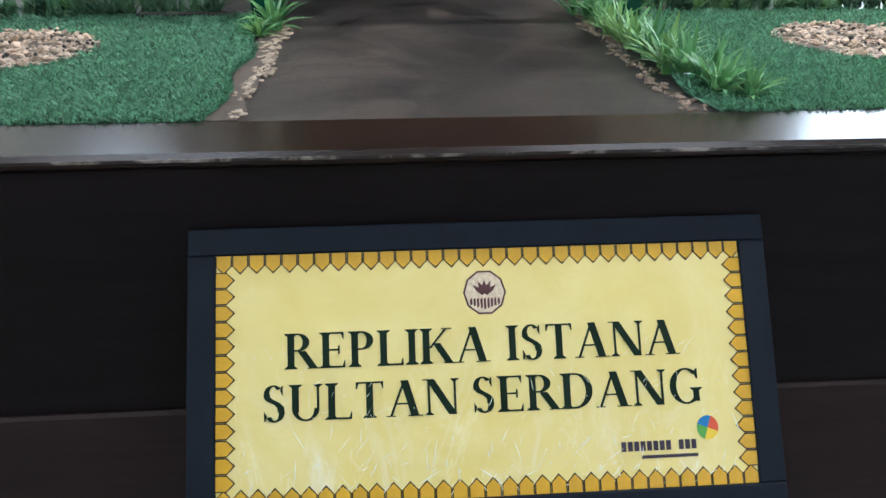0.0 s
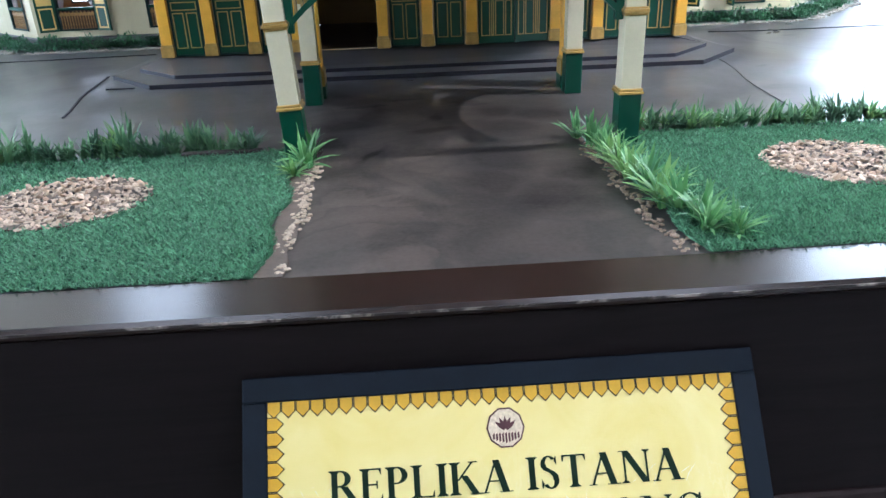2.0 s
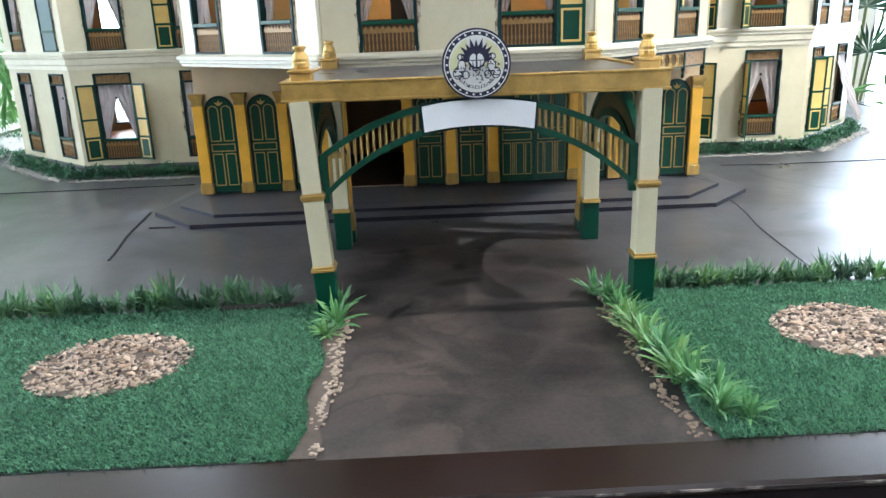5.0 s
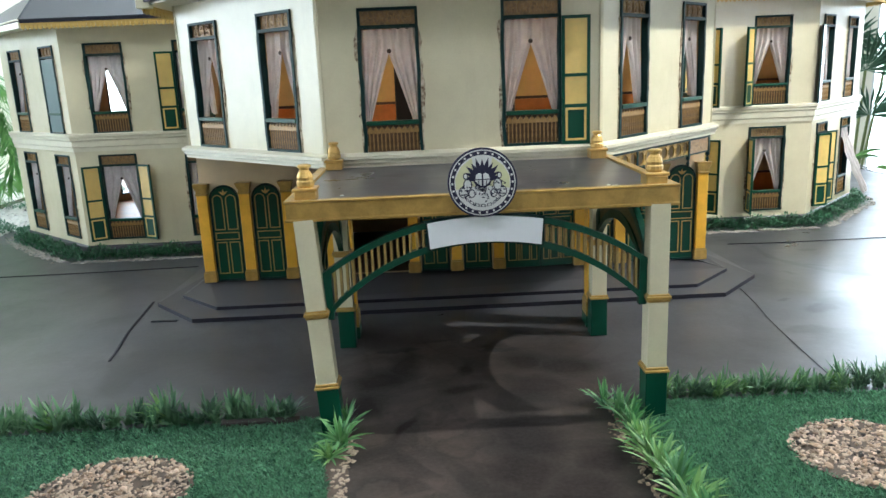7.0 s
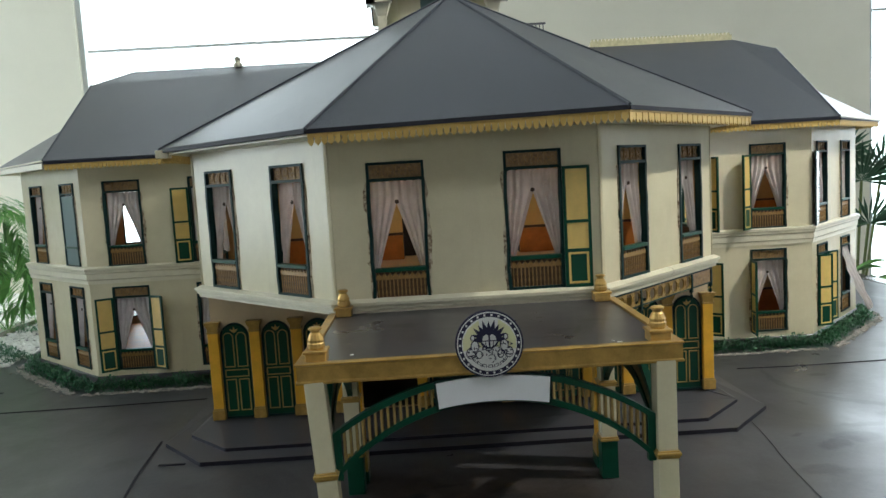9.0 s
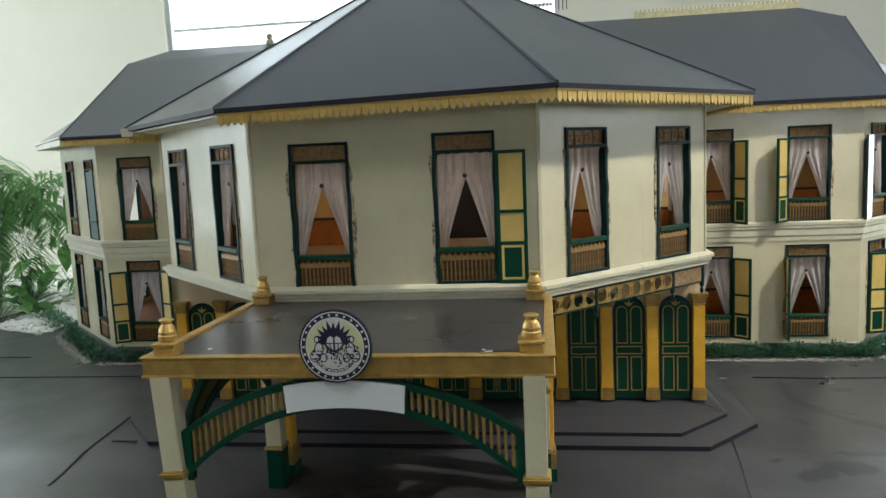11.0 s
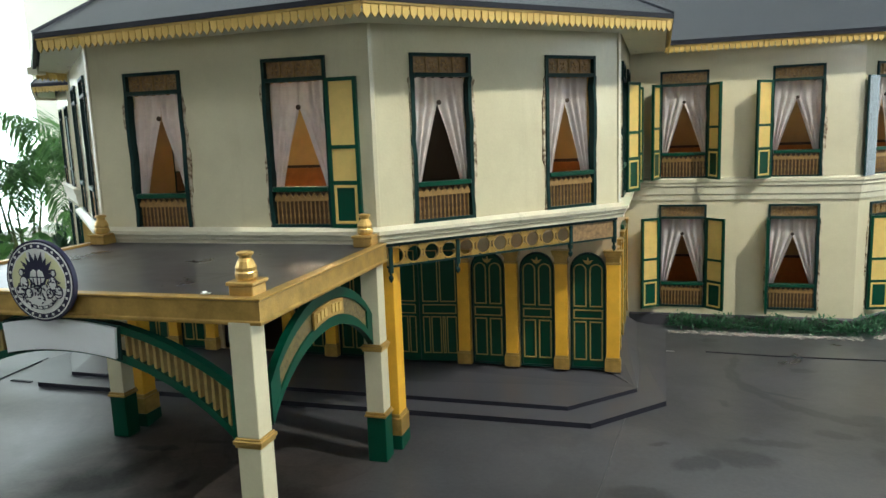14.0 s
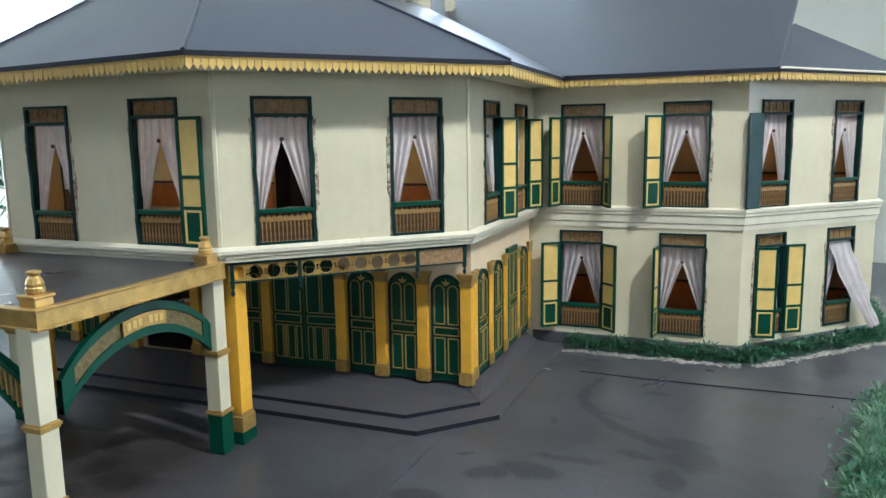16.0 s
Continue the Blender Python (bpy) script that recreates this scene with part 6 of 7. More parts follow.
# canopy
part("canopy_deck", bm_box(-0.2545, 0.2695, 1.008, 1.382, 0.3315, 0.3535), DECK, porch, "dark grey glossy canopy deck")
EDGE = [(-0.2565, 1.382), (-0.2565, 1.006), (0.2715, 1.006), (0.2715, 1.382)]
ring(EDGE, [(-0.001, 0.327), (0.0125, 0.327), (0.0130, 0.3285), (0.0130, 0.3305), (0.0110, 0.3320), (0.0112, 0.3530), (0.0135, 0.3545), (0.0135, 0.3562), (0.0125, 0.3568), (-0.001, 0.3568)], BRASS_P, "fascia", porch, "gold-painted moulded fascia")


def finial_mesh():
    bm = bmesh.new()
    box(bm, -0.015, 0.015, -0.015, 0.015, 0, 0.014, bevel=0.0012)
    box(bm, -0.0172, 0.0172, -0.0172, 0.0172, 0.014, 0.0185, bevel=0.001)
    lathe(bm, [(0.0105, 0.018), (0.0125, 0.022), (0.0125, 0.027), (0.0112, 0.029), (0.0118, 0.033), (0.0090, 0.040), (0.0066, 0.043), (0.0072, 0.0455), (0.0095, 0.047), (0.0095, 0.0495), (0.006, 0.051)], 0, 0, 14)
    return mesh_of(bm, "finial", GOLD)


for x, y in ((-0.241, 1.020), (0.255, 1.020), (-0.239, 1.366), (0.255, 1.366)):
    part("finial", shared("finial", finial_mesh), None, porch, "turned gold finial", pose(x, y, 0.3537))


# flakes and smears left on the deck and on the ground
for x, y, ln, turn in ((0.199, 1.022, 0.012, 20), (0.192, 1.030, 0.006, 80), (-0.194, 1.045, 0.007, 40)):
    bm = bmesh.new()
    prism(bm, [(-ln / 2, -0.0016, 0), (ln * 0.3, -0.0026, 0), (ln / 2, 0.0010, 0), (-ln * 0.1, 0.0028, 0)], (0, 0, 0.0012))
    part("paint_flake", bm, EMB_W, porch, "white paint flake lying on the deck", pose(x, y, 0.3537, 0, 0, turn))
bm = bmesh.new()
for k in range(7):
    a0, a1 = radians(200 - 22 * k), radians(200 - 22 * (k + 1))
    r0, r1 = 0.0165, 0.0190
    prism(bm, [(r * math.cos(a), r * math.sin(a) * 0.45, 0) for r, a in ((r0, a0), (r1, a0), (r1, a1), (r0, a1))], (0, 0, 0.0015))
tagged(part("paint_flake", bm, EMB_W, None, "", pose(0.718, 2.015, swell(0.718, 2.015) + 0.0008)), "curled white paint flake lying on the ground", "flake")


def arc_z(x, R, top):
    return top - R + math.sqrt(max(0, R * R - x * x))


# front arch: two green bows, uprights and gilt balusters
Y0, XC = 1.008, 0.0095
RU, TU, RL, TL = 0.3968, 0.3257, 0.3153, 0.293


def bow(name, R, top, thick):
    bm = bmesh.new()
    xs = [-0.2345 + 0.469 * k / 32 for k in range(33)]
    strip(bm, [(XC + x, Y0 - 0.005, arc_z(x, R, top)) for x in xs], [(XC + x, Y0 - 0.005, arc_z(x, R, top) - thick) for x in xs], (0, 0.012, 0))
    part(name, bm, GREEN, porch, "dark green curved arch rail")


bow("upper_bow", RU, TU, 0.0095)
bow("lower_bow", RL, TL, 0.010)
for s in (-1, 1):
    a, b = sorted((XC + s * 0.2345, XC + s * 0.2225))
    part("arch_end", bm_box(a, b, Y0 - 0.0045, Y0 + 0.0065, arc_z(0.2345, RL, TL) - 0.009, arc_z(0.2345, RU, TU) + 0.001), GREEN, porch)
BARS = 48
for k in range(BARS):
    x = -0.218 + 0.436 * k / (BARS - 1)
    if abs(x) < 0.086:
        continue
    z0, z1 = arc_z(x, RL, TL) - 0.001, arc_z(x, RU, TU) - 0.009
    part("baluster", bm_box(XC + x - 0.0019, XC + x + 0.0019, Y0 - 0.003, Y0 + 0.0060, z0, z1, bevel=0.0004), DULLGILT, porch)
# blank white board
sx = [-0.079 + 0.158 * k / 12 for k in range(13)]
bm = bmesh.new()
strip(bm, [(XC + x * 1.035, Y0 - 0.0125, arc_z(x, 0.42, 0.3230)) for x in sx], [(XC + x, Y0 - 0.0125, arc_z(x, 0.42, 0.2865)) for x in sx], (0, 0.004, 0))
part("name_board", bm, WHITE_SIGN, porch, "blank white curved board")
bm = bmesh.new()
strip(bm, [(XC + x * 1.07, Y0 - 0.0085, arc_z(x, 0.42, 0.3262)) for x in sx], [(XC + x * 1.05, Y0 - 0.0085, arc_z(x, 0.42, 0.2835)) for x in sx], (0, 0.003, 0))
part("board_backing", bm, GREEN_D, porch)


# side arches
def side_arch(s):
    X = 0.0095 + s * 0.248
    yc, n = 1.201, 28
    half = 0.1605

    def P(apex, sag, off=0.0):
        r = (half ** 2 + sag ** 2) / (2 * sag)
        return [(X - 0.005, yc + half * (1 - 2 * k / n), apex - r + math.sqrt((r - off) ** 2 - (half * (1 - 2 * k / n)) ** 2 * ((r - off) / r) ** 2)) for k in range(n + 1)]

    outer, outer2 = P(0.320, 0.076), P(0.320, 0.076, 0.0150)
    inner, inner2 = P(0.281, 0.078), P(0.281, 0.078, 0.0150)
    for row, row2, nm in ((outer, outer2, "outer_bow"), (inner, inner2, "inner_bow")):
        bm = bmesh.new()
        strip(bm, row, row2, (0.010, 0, 0))
        part(nm, bm, GREEN, porch)
    bm = bmesh.new()
    strip(bm, [(X - 0.002, p[1], p[2]) for p in outer2], [(X - 0.002, p[1], p[2]) for p in inner], (0.004, 0, 0))
    part("lattice_panel", bm, LATTICE, porch, "brown-gold lattice panel")
    for row in ((0, 1, 2), (n - 2, n - 1, n)):
        bm = bmesh.new()
        strip(bm, [outer[k] for k in row], [inner2[k] for k in row], (0.0098, 0, 0))
        part("arch_end", bm, GREEN, porch)
    bm = bmesh.new()
    mid = range(10, 19)
    strip(bm, [(X + s * 0.0065 - 0.0015, outer2[k][1], outer2[k][2] - 0.001) for k in mid], [(X + s * 0.0065 - 0.0015, inner[k][1], inner[k][2] + 0.001) for k in mid], (0.003, 0, 0))
    part("side_board", bm, BRASS_P, porch, "small curved gilt board with worn lettering")
    bm = bmesh.new()
    for k in range(6):
        q = 11 + k + (k > 2)
        y, z = outer2[q][1], (outer2[q][2] + inner[q][2]) / 2
        box(bm, X + s * 0.0085 - 0.0006, X + s * 0.0085 + 0.0006, y - 0.0045, y + 0.0035, z - 0.006, z + 0.006)
    part("worn_print", bm, FRINGE, porch)


side_arch(1)
side_arch(-1)


# round crest on the canopy's edge, as plain shapes
def build_emblem():
    cx, cy, cz = 0.006, 0.985, 0.3725
    em = new("round_crest")
    em.matrix_basis = pose(cx, cy, cz - 0.048)
    tagged(em, "round navy and white crest on canopy edge", "emblem")

    def disc(r, y, mat, name, n=40, d=0.002):
        bm = bmesh.new()
        prism(bm, [(cx + r * math.cos(2 * math.pi * k / n), y, cz + r * math.sin(2 * math.pi * k / n)) for k in range(n)], (0, d, 0))
        part(name, bm, mat, em)

    disc(0.0480, cy - 0.002, NAVY, "rim", d=0.006)
    disc(0.0455, cy - 0.0026, EMB_W, "white_line")
    disc(0.0440, cy - 0.0031, NAVY, "band")
    disc(0.0385, cy - 0.0036, EMB_W, "field")
    y = cy - 0.0043
    bm = bmesh.new()
    for k in range(26):
        a = 2 * math.pi * k / 26
        x, z = cx + 0.0413 * math.cos(a), cz + 0.0413 * math.sin(a)
        prism(bm, [(x - 0.0014, y + 0.0006, z - 0.0014), (x + 0.0014, y + 0.0006, z - 0.0014), (x + 0.0014, y + 0.0006, z + 0.0014), (x - 0.0014, y + 0.0006, z + 0.0014)], (0, 0.0012, 0))
    part("rim_marks", bm, EMB_W, em)
    def poly(name, pts, mat, dy, s=1):
        bm = bmesh.new()
        prism(bm, [(cx + s * px, y + dy, cz + pz) for px, pz in pts], (0, 0.0007, 0))
        part(name, bm, mat, em)

    def oval(px, pz, rx, rz, n=16):
        return [(px + rx * math.cos(2 * math.pi * k / n), pz + rz * math.sin(2 * math.pi * k / n)) for k in range(n)]

    for s in (-1, 1):
        poly("pale_field", [(0.008, -0.004), (0.0370, -0.008), (0.0372, 0.008), (0.029, 0.023), (0.014, 0.0345)], EMB_Y, 0.0003, s)
    bm = bmesh.new()
    for k in range(11):
        a = -75 + 15 * k
        ln = 0.021 + 0.010 * math.cos(radians(a)) + (0.003 if k % 2 == 0 else 0)
        c, s = math.cos(radians(a)), math.sin(radians(a))
        prism(bm, [(cx + px * c + pz * s, y - 0.0003 - 0.00003 * k, cz + 0.002 - px * s + pz * c) for px, pz in ((-0.0016, 0.002), (0.0016, 0.002), (0.0030, ln * 0.65), (0, ln), (-0.0030, ln * 0.65))], (0, 0.0008, 0))
    part("plume", bm, NAVY, em)
    poly("shield_edge", oval(0, 0.005, 0.0125, 0.0115), NAVY, -0.0009)
    for s in (-1, 1):
        poly("shield_half", [(0.0012, -0.004), (0.0070, -0.002), (0.0105, 0.004), (0.0085, 0.0115), (0.0040, 0.0145), (0.0012, 0.0125)], EMB_W, -0.0014, s)
        poly("shield_bar", [(0.0012, 0.0046), (0.0104, 0.0046), (0.0104, 0.0058), (0.0012, 0.0058)], NAVY, -0.0019, s)
        poly("shield_bar", [(0.0048, -0.0028), (0.0058, -0.0028), (0.0058, 0.0046), (0.0048, 0.0046)], NAVY, -0.0019, s)
        # supporters as plain rounded shapes
        for px, pz, rx, rz in ((0.0205, -0.002, 0.0062, 0.0085), (0.0265, -0.012, 0.0068, 0.0080), (0.0150, -0.014, 0.0050, 0.0060), (0.0230, 0.010, 0.0036, 0.0046)):
            poly("figure_edge", oval(px, pz, rx, rz), NAVY, -0.0004, s)
            poly("figure_fill", oval(px, pz, rx - 0.0014, rz - 0.0014), EMB_W, -0.0009, s)
        for k in range(5):
            a = radians(70 * k + 20)
            poly("figure_line", [(0.0265 + 0.004 * math.cos(a) + q * 0.0022, -0.011 + 0.005 * math.sin(a) + w * 0.0008) for q, w in ((-1, -1), (1, -1), (1, 1), (-1, 1))], NAVY, -0.0014, s)
    for k in range(7):
        a = radians(222 + 16 * k)
        for q, mat, dy in ((1.0, NAVY, -0.0009), (0.62, EMB_W, -0.0014)):
            c, s = math.cos(a), math.sin(a)
            poly("scroll", [(0.030 * c - px * q * s, -0.001 + 0.030 * s + px * q * c + pz * q * 0.4) for px, pz in ((-0.0036, -0.0050), (0.0036, -0.0050), (0.0030, 0.0050), (-0.0030, 0.0050))], mat, dy)
    rnd = random.Random(21)
    for k in range(64):
        a, r = rnd.uniform(math.pi * 0.98, math.pi * 2.02), rnd.uniform(0.006, 0.033)
        x, z, b = r * math.cos(a), r * math.sin(a) + 0.001, rnd.uniform(0, math.pi)
        poly("scrollwork", [(x + 0.0026 * math.cos(b), z + 0.0026 * math.sin(b)), (x - 0.0009 * math.sin(b), z + 0.0009 * math.cos(b)), (x - 0.0026 * math.cos(b), z - 0.0026 * math.sin(b)), (x + 0.0009 * math.sin(b), z - 0.0009 * math.cos(b))], NAVY, -0.0018)


build_emblem()


# ---- garden ----
def blob(bm, c, r, seed, flat=0.6, mat=0):
    rnd = random.Random(seed)
    res = bmesh.ops.create_icosphere(bm, subdivisions=1, radius=1.0)
    sx, sy, sz = r * rnd.uniform(0.7, 1.3), r * rnd.uniform(0.7, 1.3), r * flat * rnd.uniform(0.8, 1.2)
    rot = Matrix.Rotation(rnd.uniform(0, 6.28), 3, "Z")
    for v in res["verts"]:
        k = rnd.uniform(0.82, 1.15)
        v.co = rot @ Vector((v.co.x * sx * k, v.co.y * sy * k, v.co.z * sz * k)) + Vector(c)
        for f in v.link_faces:
            f.material_index = mat


def in_oval(x, y, o, grow=0.0):
    cx, cy, ax, ay, ang = o
    c, s = math.cos(ang), math.sin(ang)
    u, v = (x - cx) * c + (y - cy) * s, -(x - cx) * s + (y - cy) * c
    return (u / (ax + grow)) ** 2 + (v / (ay + grow)) ** 2 < 1


OVAL_L = (-0.505, 0.856, 0.106, 0.092, 0.25)
OVAL_R = (0.508, 0.858, 0.102, 0.094, -0.2)


def pebble_mesh(name, spots, r0, r1, mat):
    """Many loose pebbles as one mesh."""
    rnd = random.Random(len(spots))
    vs, fs, tmpl = [], [], []
    for q in range(5):
        b = bmesh.new()
        blob(b, (0, 0, 0), 1.0, q + 20)
        b.verts.ensure_lookup_table()
        tmpl.append(([v.co.copy() for v in b.verts], [[v.index for v in f.verts] for f in b.faces]))
        b.free()
    for x, y, z in spots:
        v0, f0 = tmpl[rnd.randrange(5)]
        r, a = rnd.uniform(r0, r1), Matrix.Rotation(rnd.uniform(0, 6.28), 3, "Z")
        sx, sy = rnd.uniform(0.9, 1.35), rnd.uniform(0.7, 1.0)
        i = len(vs)
        vs += [tuple(a @ Vector((v.x * sx, v.y * sy, v.z * 0.9)) * r + Vector((x, y, z + r * 0.3))) for v in v0]
        fs += [tuple(i + k for k in f) for f in f0]
    me = bpy.data.meshes.new(name)
    me.from_pydata(vs, [], fs)
    me.materials.append(mat)
    return new(name, me)


def pebble_strip(name, spots, r0, r1, label, mat):
    tagged(pebble_mesh(name, spots, r0, r1, mat), label, "gravel", kind="stuff")


def blades(rnd, n, inside, hmin, hmax, lean, w):
    """Single blades as slim bent triangles."""
    vs, fs = [], []
    while n > 0:
        p = inside(rnd)
        if p is None:
            continue
        n -= 1
        x, y, z = p
        a, h = rnd.uniform(0, 6.283), rnd.uniform(hmin, hmax) * (0.78 + 0.32 * math.sin(x * 410 + 2.1 * math.sin(y * 170)) * math.sin(y * 390 + 1.7 * math.sin(x * 150)))
        dx, dy = math.cos(a), math.sin(a)
        l = rnd.uniform(0.2, 1.0) * lean
        i = len(vs)
        vs += [(x - dy * w, y + dx * w, z), (x + dy * w, y - dx * w, z), (x + dx * l + dy * w * 0.4, y + dy * l - dx * w * 0.4, z + h * 0.75), (x + dx * l * 2.2, y + dy * l * 2.2, z + h)]
        fs += [(i, i + 1, i + 2), (i, i + 2, i + 3)]
    return vs, fs


def lawn(name, s, oval, edge):
    bm = bmesh.new()
    ins = s * 0.232
    prism(bm, [(ins, 0.612, 0.0005), (s * 1.25, 0.612, 0.0005), (s * 1.25, 1.045, 0.0005), (ins, 1.045, 0.0005)][::s], (0, 0, 0.0020))
    bed = part(name, bm, TURF)
    tagged(bed, "green artificial turf lawn with a round gravel bed", "lawn", "front lawns", kind="structure")
    rnd = random.Random(11 + s)

    def spot(r):
        # most blades where the lawn is seen from near by
        x = s * (0.224 + (r.random() ** 1.5) * 0.70) if r.random() < 0.9 else s * r.uniform(0.8, 1.24)
        y = 0.606 + r.random() * 0.441
        x += s * -0.006 * math.sin(y * 40) * (abs(x) < 0.24)
        return None if in_oval(x, y, oval, -0.004) else (x, y, 0.0018)

    vs, fs = blades(rnd, 62000, spot, 0.003, 0.0095, 0.0042, 0.0011)
    me = bpy.data.meshes.new("turf_blades")
    me.from_pydata(vs, [], fs)
    me.materials.append(TURFBLADE)
    tuft = under(new("turf_blades", me), bed)
    tuft["kind"] = "stuff"


lawn("lawn", -1, OVAL_L, -0.225)
lawn("lawn", 1, OVAL_R, 0.225)

for o, lab in ((OVAL_L, "oval bed of tan pebbles set in turf"), (OVAL_R, "oval bed of tan pebbles set in turf")):
    bedt = thing("gravel_bed", o[0], o[1], 0.0, lab, "gravel bed", "lawn gravel beds")
    bm = bmesh.new()
    n = 40
    prism(bm, [(o[0] + (o[2] * math.cos(2 * math.pi * k / n) * math.cos(o[4]) - o[3] * math.sin(2 * math.pi * k / n) * math.sin(o[4])) * (1 + 0.03 * math.sin(k * 2.3)),
                o[1] + (o[2] * math.cos(2 * math.pi * k / n) * math.sin(o[4]) + o[3] * math.sin(2 * math.pi * k / n) * math.cos(o[4])) * (1 + 0.03 * math.sin(k * 2.3)), 0.004) for k in range(n)], (0, 0, 0.0015))
    part("soil", bm, SOIL, bedt)
    rnd = random.Random(int(o[0] * 1000))
    kinds = [shared(("peb", q), lambda q=q: (lambda b: (blob(b, (0, 0, 0), 0.0037, q), mesh_of(b, "pebble", (PEBBLE, OVALPEB, PEBBLE, OVALPEB, DARKPEB, OVALPEB)[q], smooth=False))[1])(bmesh.new())) for q in range(6)]
    count = 0
    while count < 295:
        x, y = o[0] + rnd.uniform(-1, 1) * 0.115, o[1] + rnd.uniform(-1, 1) * 0.105
        if not in_oval(x, y, o, -0.003):
            continue
        count += 1
        k = rnd.uniform(0.6, 1.2)
        part("pebble", kinds[count % 6], None, bedt, "", pose(x, y, 0.0068 + rnd.uniform(0, 0.0045), rnd.uniform(-40, 40), rnd.uniform(-40, 40), rnd.uniform(0, 360)) @ Matrix.Diagonal((k * rnd.uniform(0.9, 1.4), k * rnd.uniform(0.7, 1.0), k * 0.9, 1)))
    small = []
    while len(small) < 900:
        x, y = o[0] + rnd.uniform(-1, 1) * 0.118, o[1] + rnd.uniform(-1, 1) * 0.108
        if in_oval(x, y, o, 0.001) and math.sin(x * 95 + o[0] * 40) + math.sin(y * 120) > -1.35:
            small.append((x, y, 0.0048))
    under(pebble_mesh("pebble_filler", small, 0.0019, 0.0036, OVALPEB), bedt)["kind"] = "stuff"


rnd = random.Random(5)
spots = []
for k in range(150):
    u = k / 150
    y = 0.665 + 0.32 * u ** 0.8
    spots.append((-0.201 + math.sin(y * 42) * 0.004 + rnd.gauss(0, 0.0045), y, 0.0016))
spots += [(-0.200 + rnd.gauss(0, 0.004), 0.622 + rnd.gauss(0, 0.005), 0.0016) for _ in range(9)]
pebble_strip("edging_gravel", spots, 0.0018, 0.0038, "loose pale pebbles edging the driveway", WPEB)
spots = [(0.201 + math.sin(k * 0.13) * 0.006 + 0.03 * max(0, 0.25 - k / 170) + rnd.gauss(0, 0.007), 0.615 + 0.43 * k / 170, 0.0) for k in range(170)]
pebble_strip("edging_gravel", spots, 0.0020, 0.0040, "loose tan pebbles edging the driveway", BROWNPEB)
bm = bmesh.new()
pts = [(-0.228 + 0.005 * math.sin(k * 1.7), 0.607 + 0.43 * k / 14) for k in range(15)] + [(-0.198 + 0.004 * math.sin(k * 2.3), 0.607 + 0.43 * k / 14) for k in range(14, -1, -1)]
prism(bm, [(x, y, 0.0005) for x, y in pts], (0, 0, 0.002))
tagged(part("soil_strip", bm, SOIL), "bare brown strip beside the driveway", "soil", kind="structure")


# grass-like tufts of strap leaves
def tuft_mesh(seed, n, h, spread, mat, w=0.0022, wild=0.4):
    rnd = random.Random(seed)
    vs, fs = [], []
    lx, ly = rnd.uniform(-wild, wild) * spread * 0.5, rnd.uniform(-wild, wild) * spread * 0.5
    for k in range(n):
        a = rnd.uniform(0, 6.283)
        out = (rnd.random() ** 0.7) * spread
        hh = h * rnd.uniform(0.55, 1.15) * (1.1 - 0.45 * out / spread)
        droop = rnd.uniform(0.0, 0.55) * out / spread
        dx, dy = math.cos(a), math.sin(a)
        bx, by = rnd.gauss(0, 0.0035), rnd.gauss(0, 0.0035)
        tw = rnd.uniform(-0.5, 0.5)
        i = len(vs)
        seg = 6
        for q in range(seg + 1):
            t = q / seg
            r = out * (0.35 * t + 0.65 * t * t)
            z = hh * (t - droop * t ** 3)
            ww = w * (0.45 + 1.1 * t) * (1 - t ** 2.4) + 0.00012
            cx, cy = bx + dx * r + lx * t, by + dy * r + ly * t
            sx, sy = -dy * math.cos(tw * t), dx * math.cos(tw * t)
            sz = math.sin(tw * t) * ww
            vs += [(cx + sx * ww, cy + sy * ww, z + sz), (cx - dx * 0.0004, cy - dy * 0.0004, z - ww * 0.35), (cx - sx * ww, cy - sy * ww, z - sz)]
        for q in range(seg):
            b = i + q * 3
            fs += [(b, b + 1, b + 4, b + 3), (b + 1, b + 2, b + 5, b + 4)]
    me = bpy.data.meshes.new("grass_tuft")
    me.from_pydata(vs, [], fs)
    me.materials.append(mat)
    for p in me.polygons:
        p.use_smooth = True
    return me


TUFTS = [tuft_mesh(q, (22, 28, 20, 24, 32)[q % 5], (0.038, 0.046, 0.052, 0.042)[q % 4], (0.030, 0.036, 0.026)[q % 3], (TUFT, TUFT_D, TUFT, TUFT_Y, TUFT)[q % 5], 0.0028, 0.8) for q in range(15)]
BIG = [tuft_mesh(40 + q, 36, 0.064, 0.058, (TUFT_B, TUFT_Y, TUFT_B)[q % 3], 0.0040, 0.6) for q in range(6)]


def plant(me, x, y, k, label, group):
    ob = new("grass_plant", me)
    ob.matrix_basis = pose(x, y, 0.001, random.uniform(-10, 10), random.uniform(-10, 10), random.uniform(0, 360)) @ Matrix.Diagonal((k, k, k * random.uniform(0.85, 1.2), 1))
    tagged(ob, label, "plant", group)


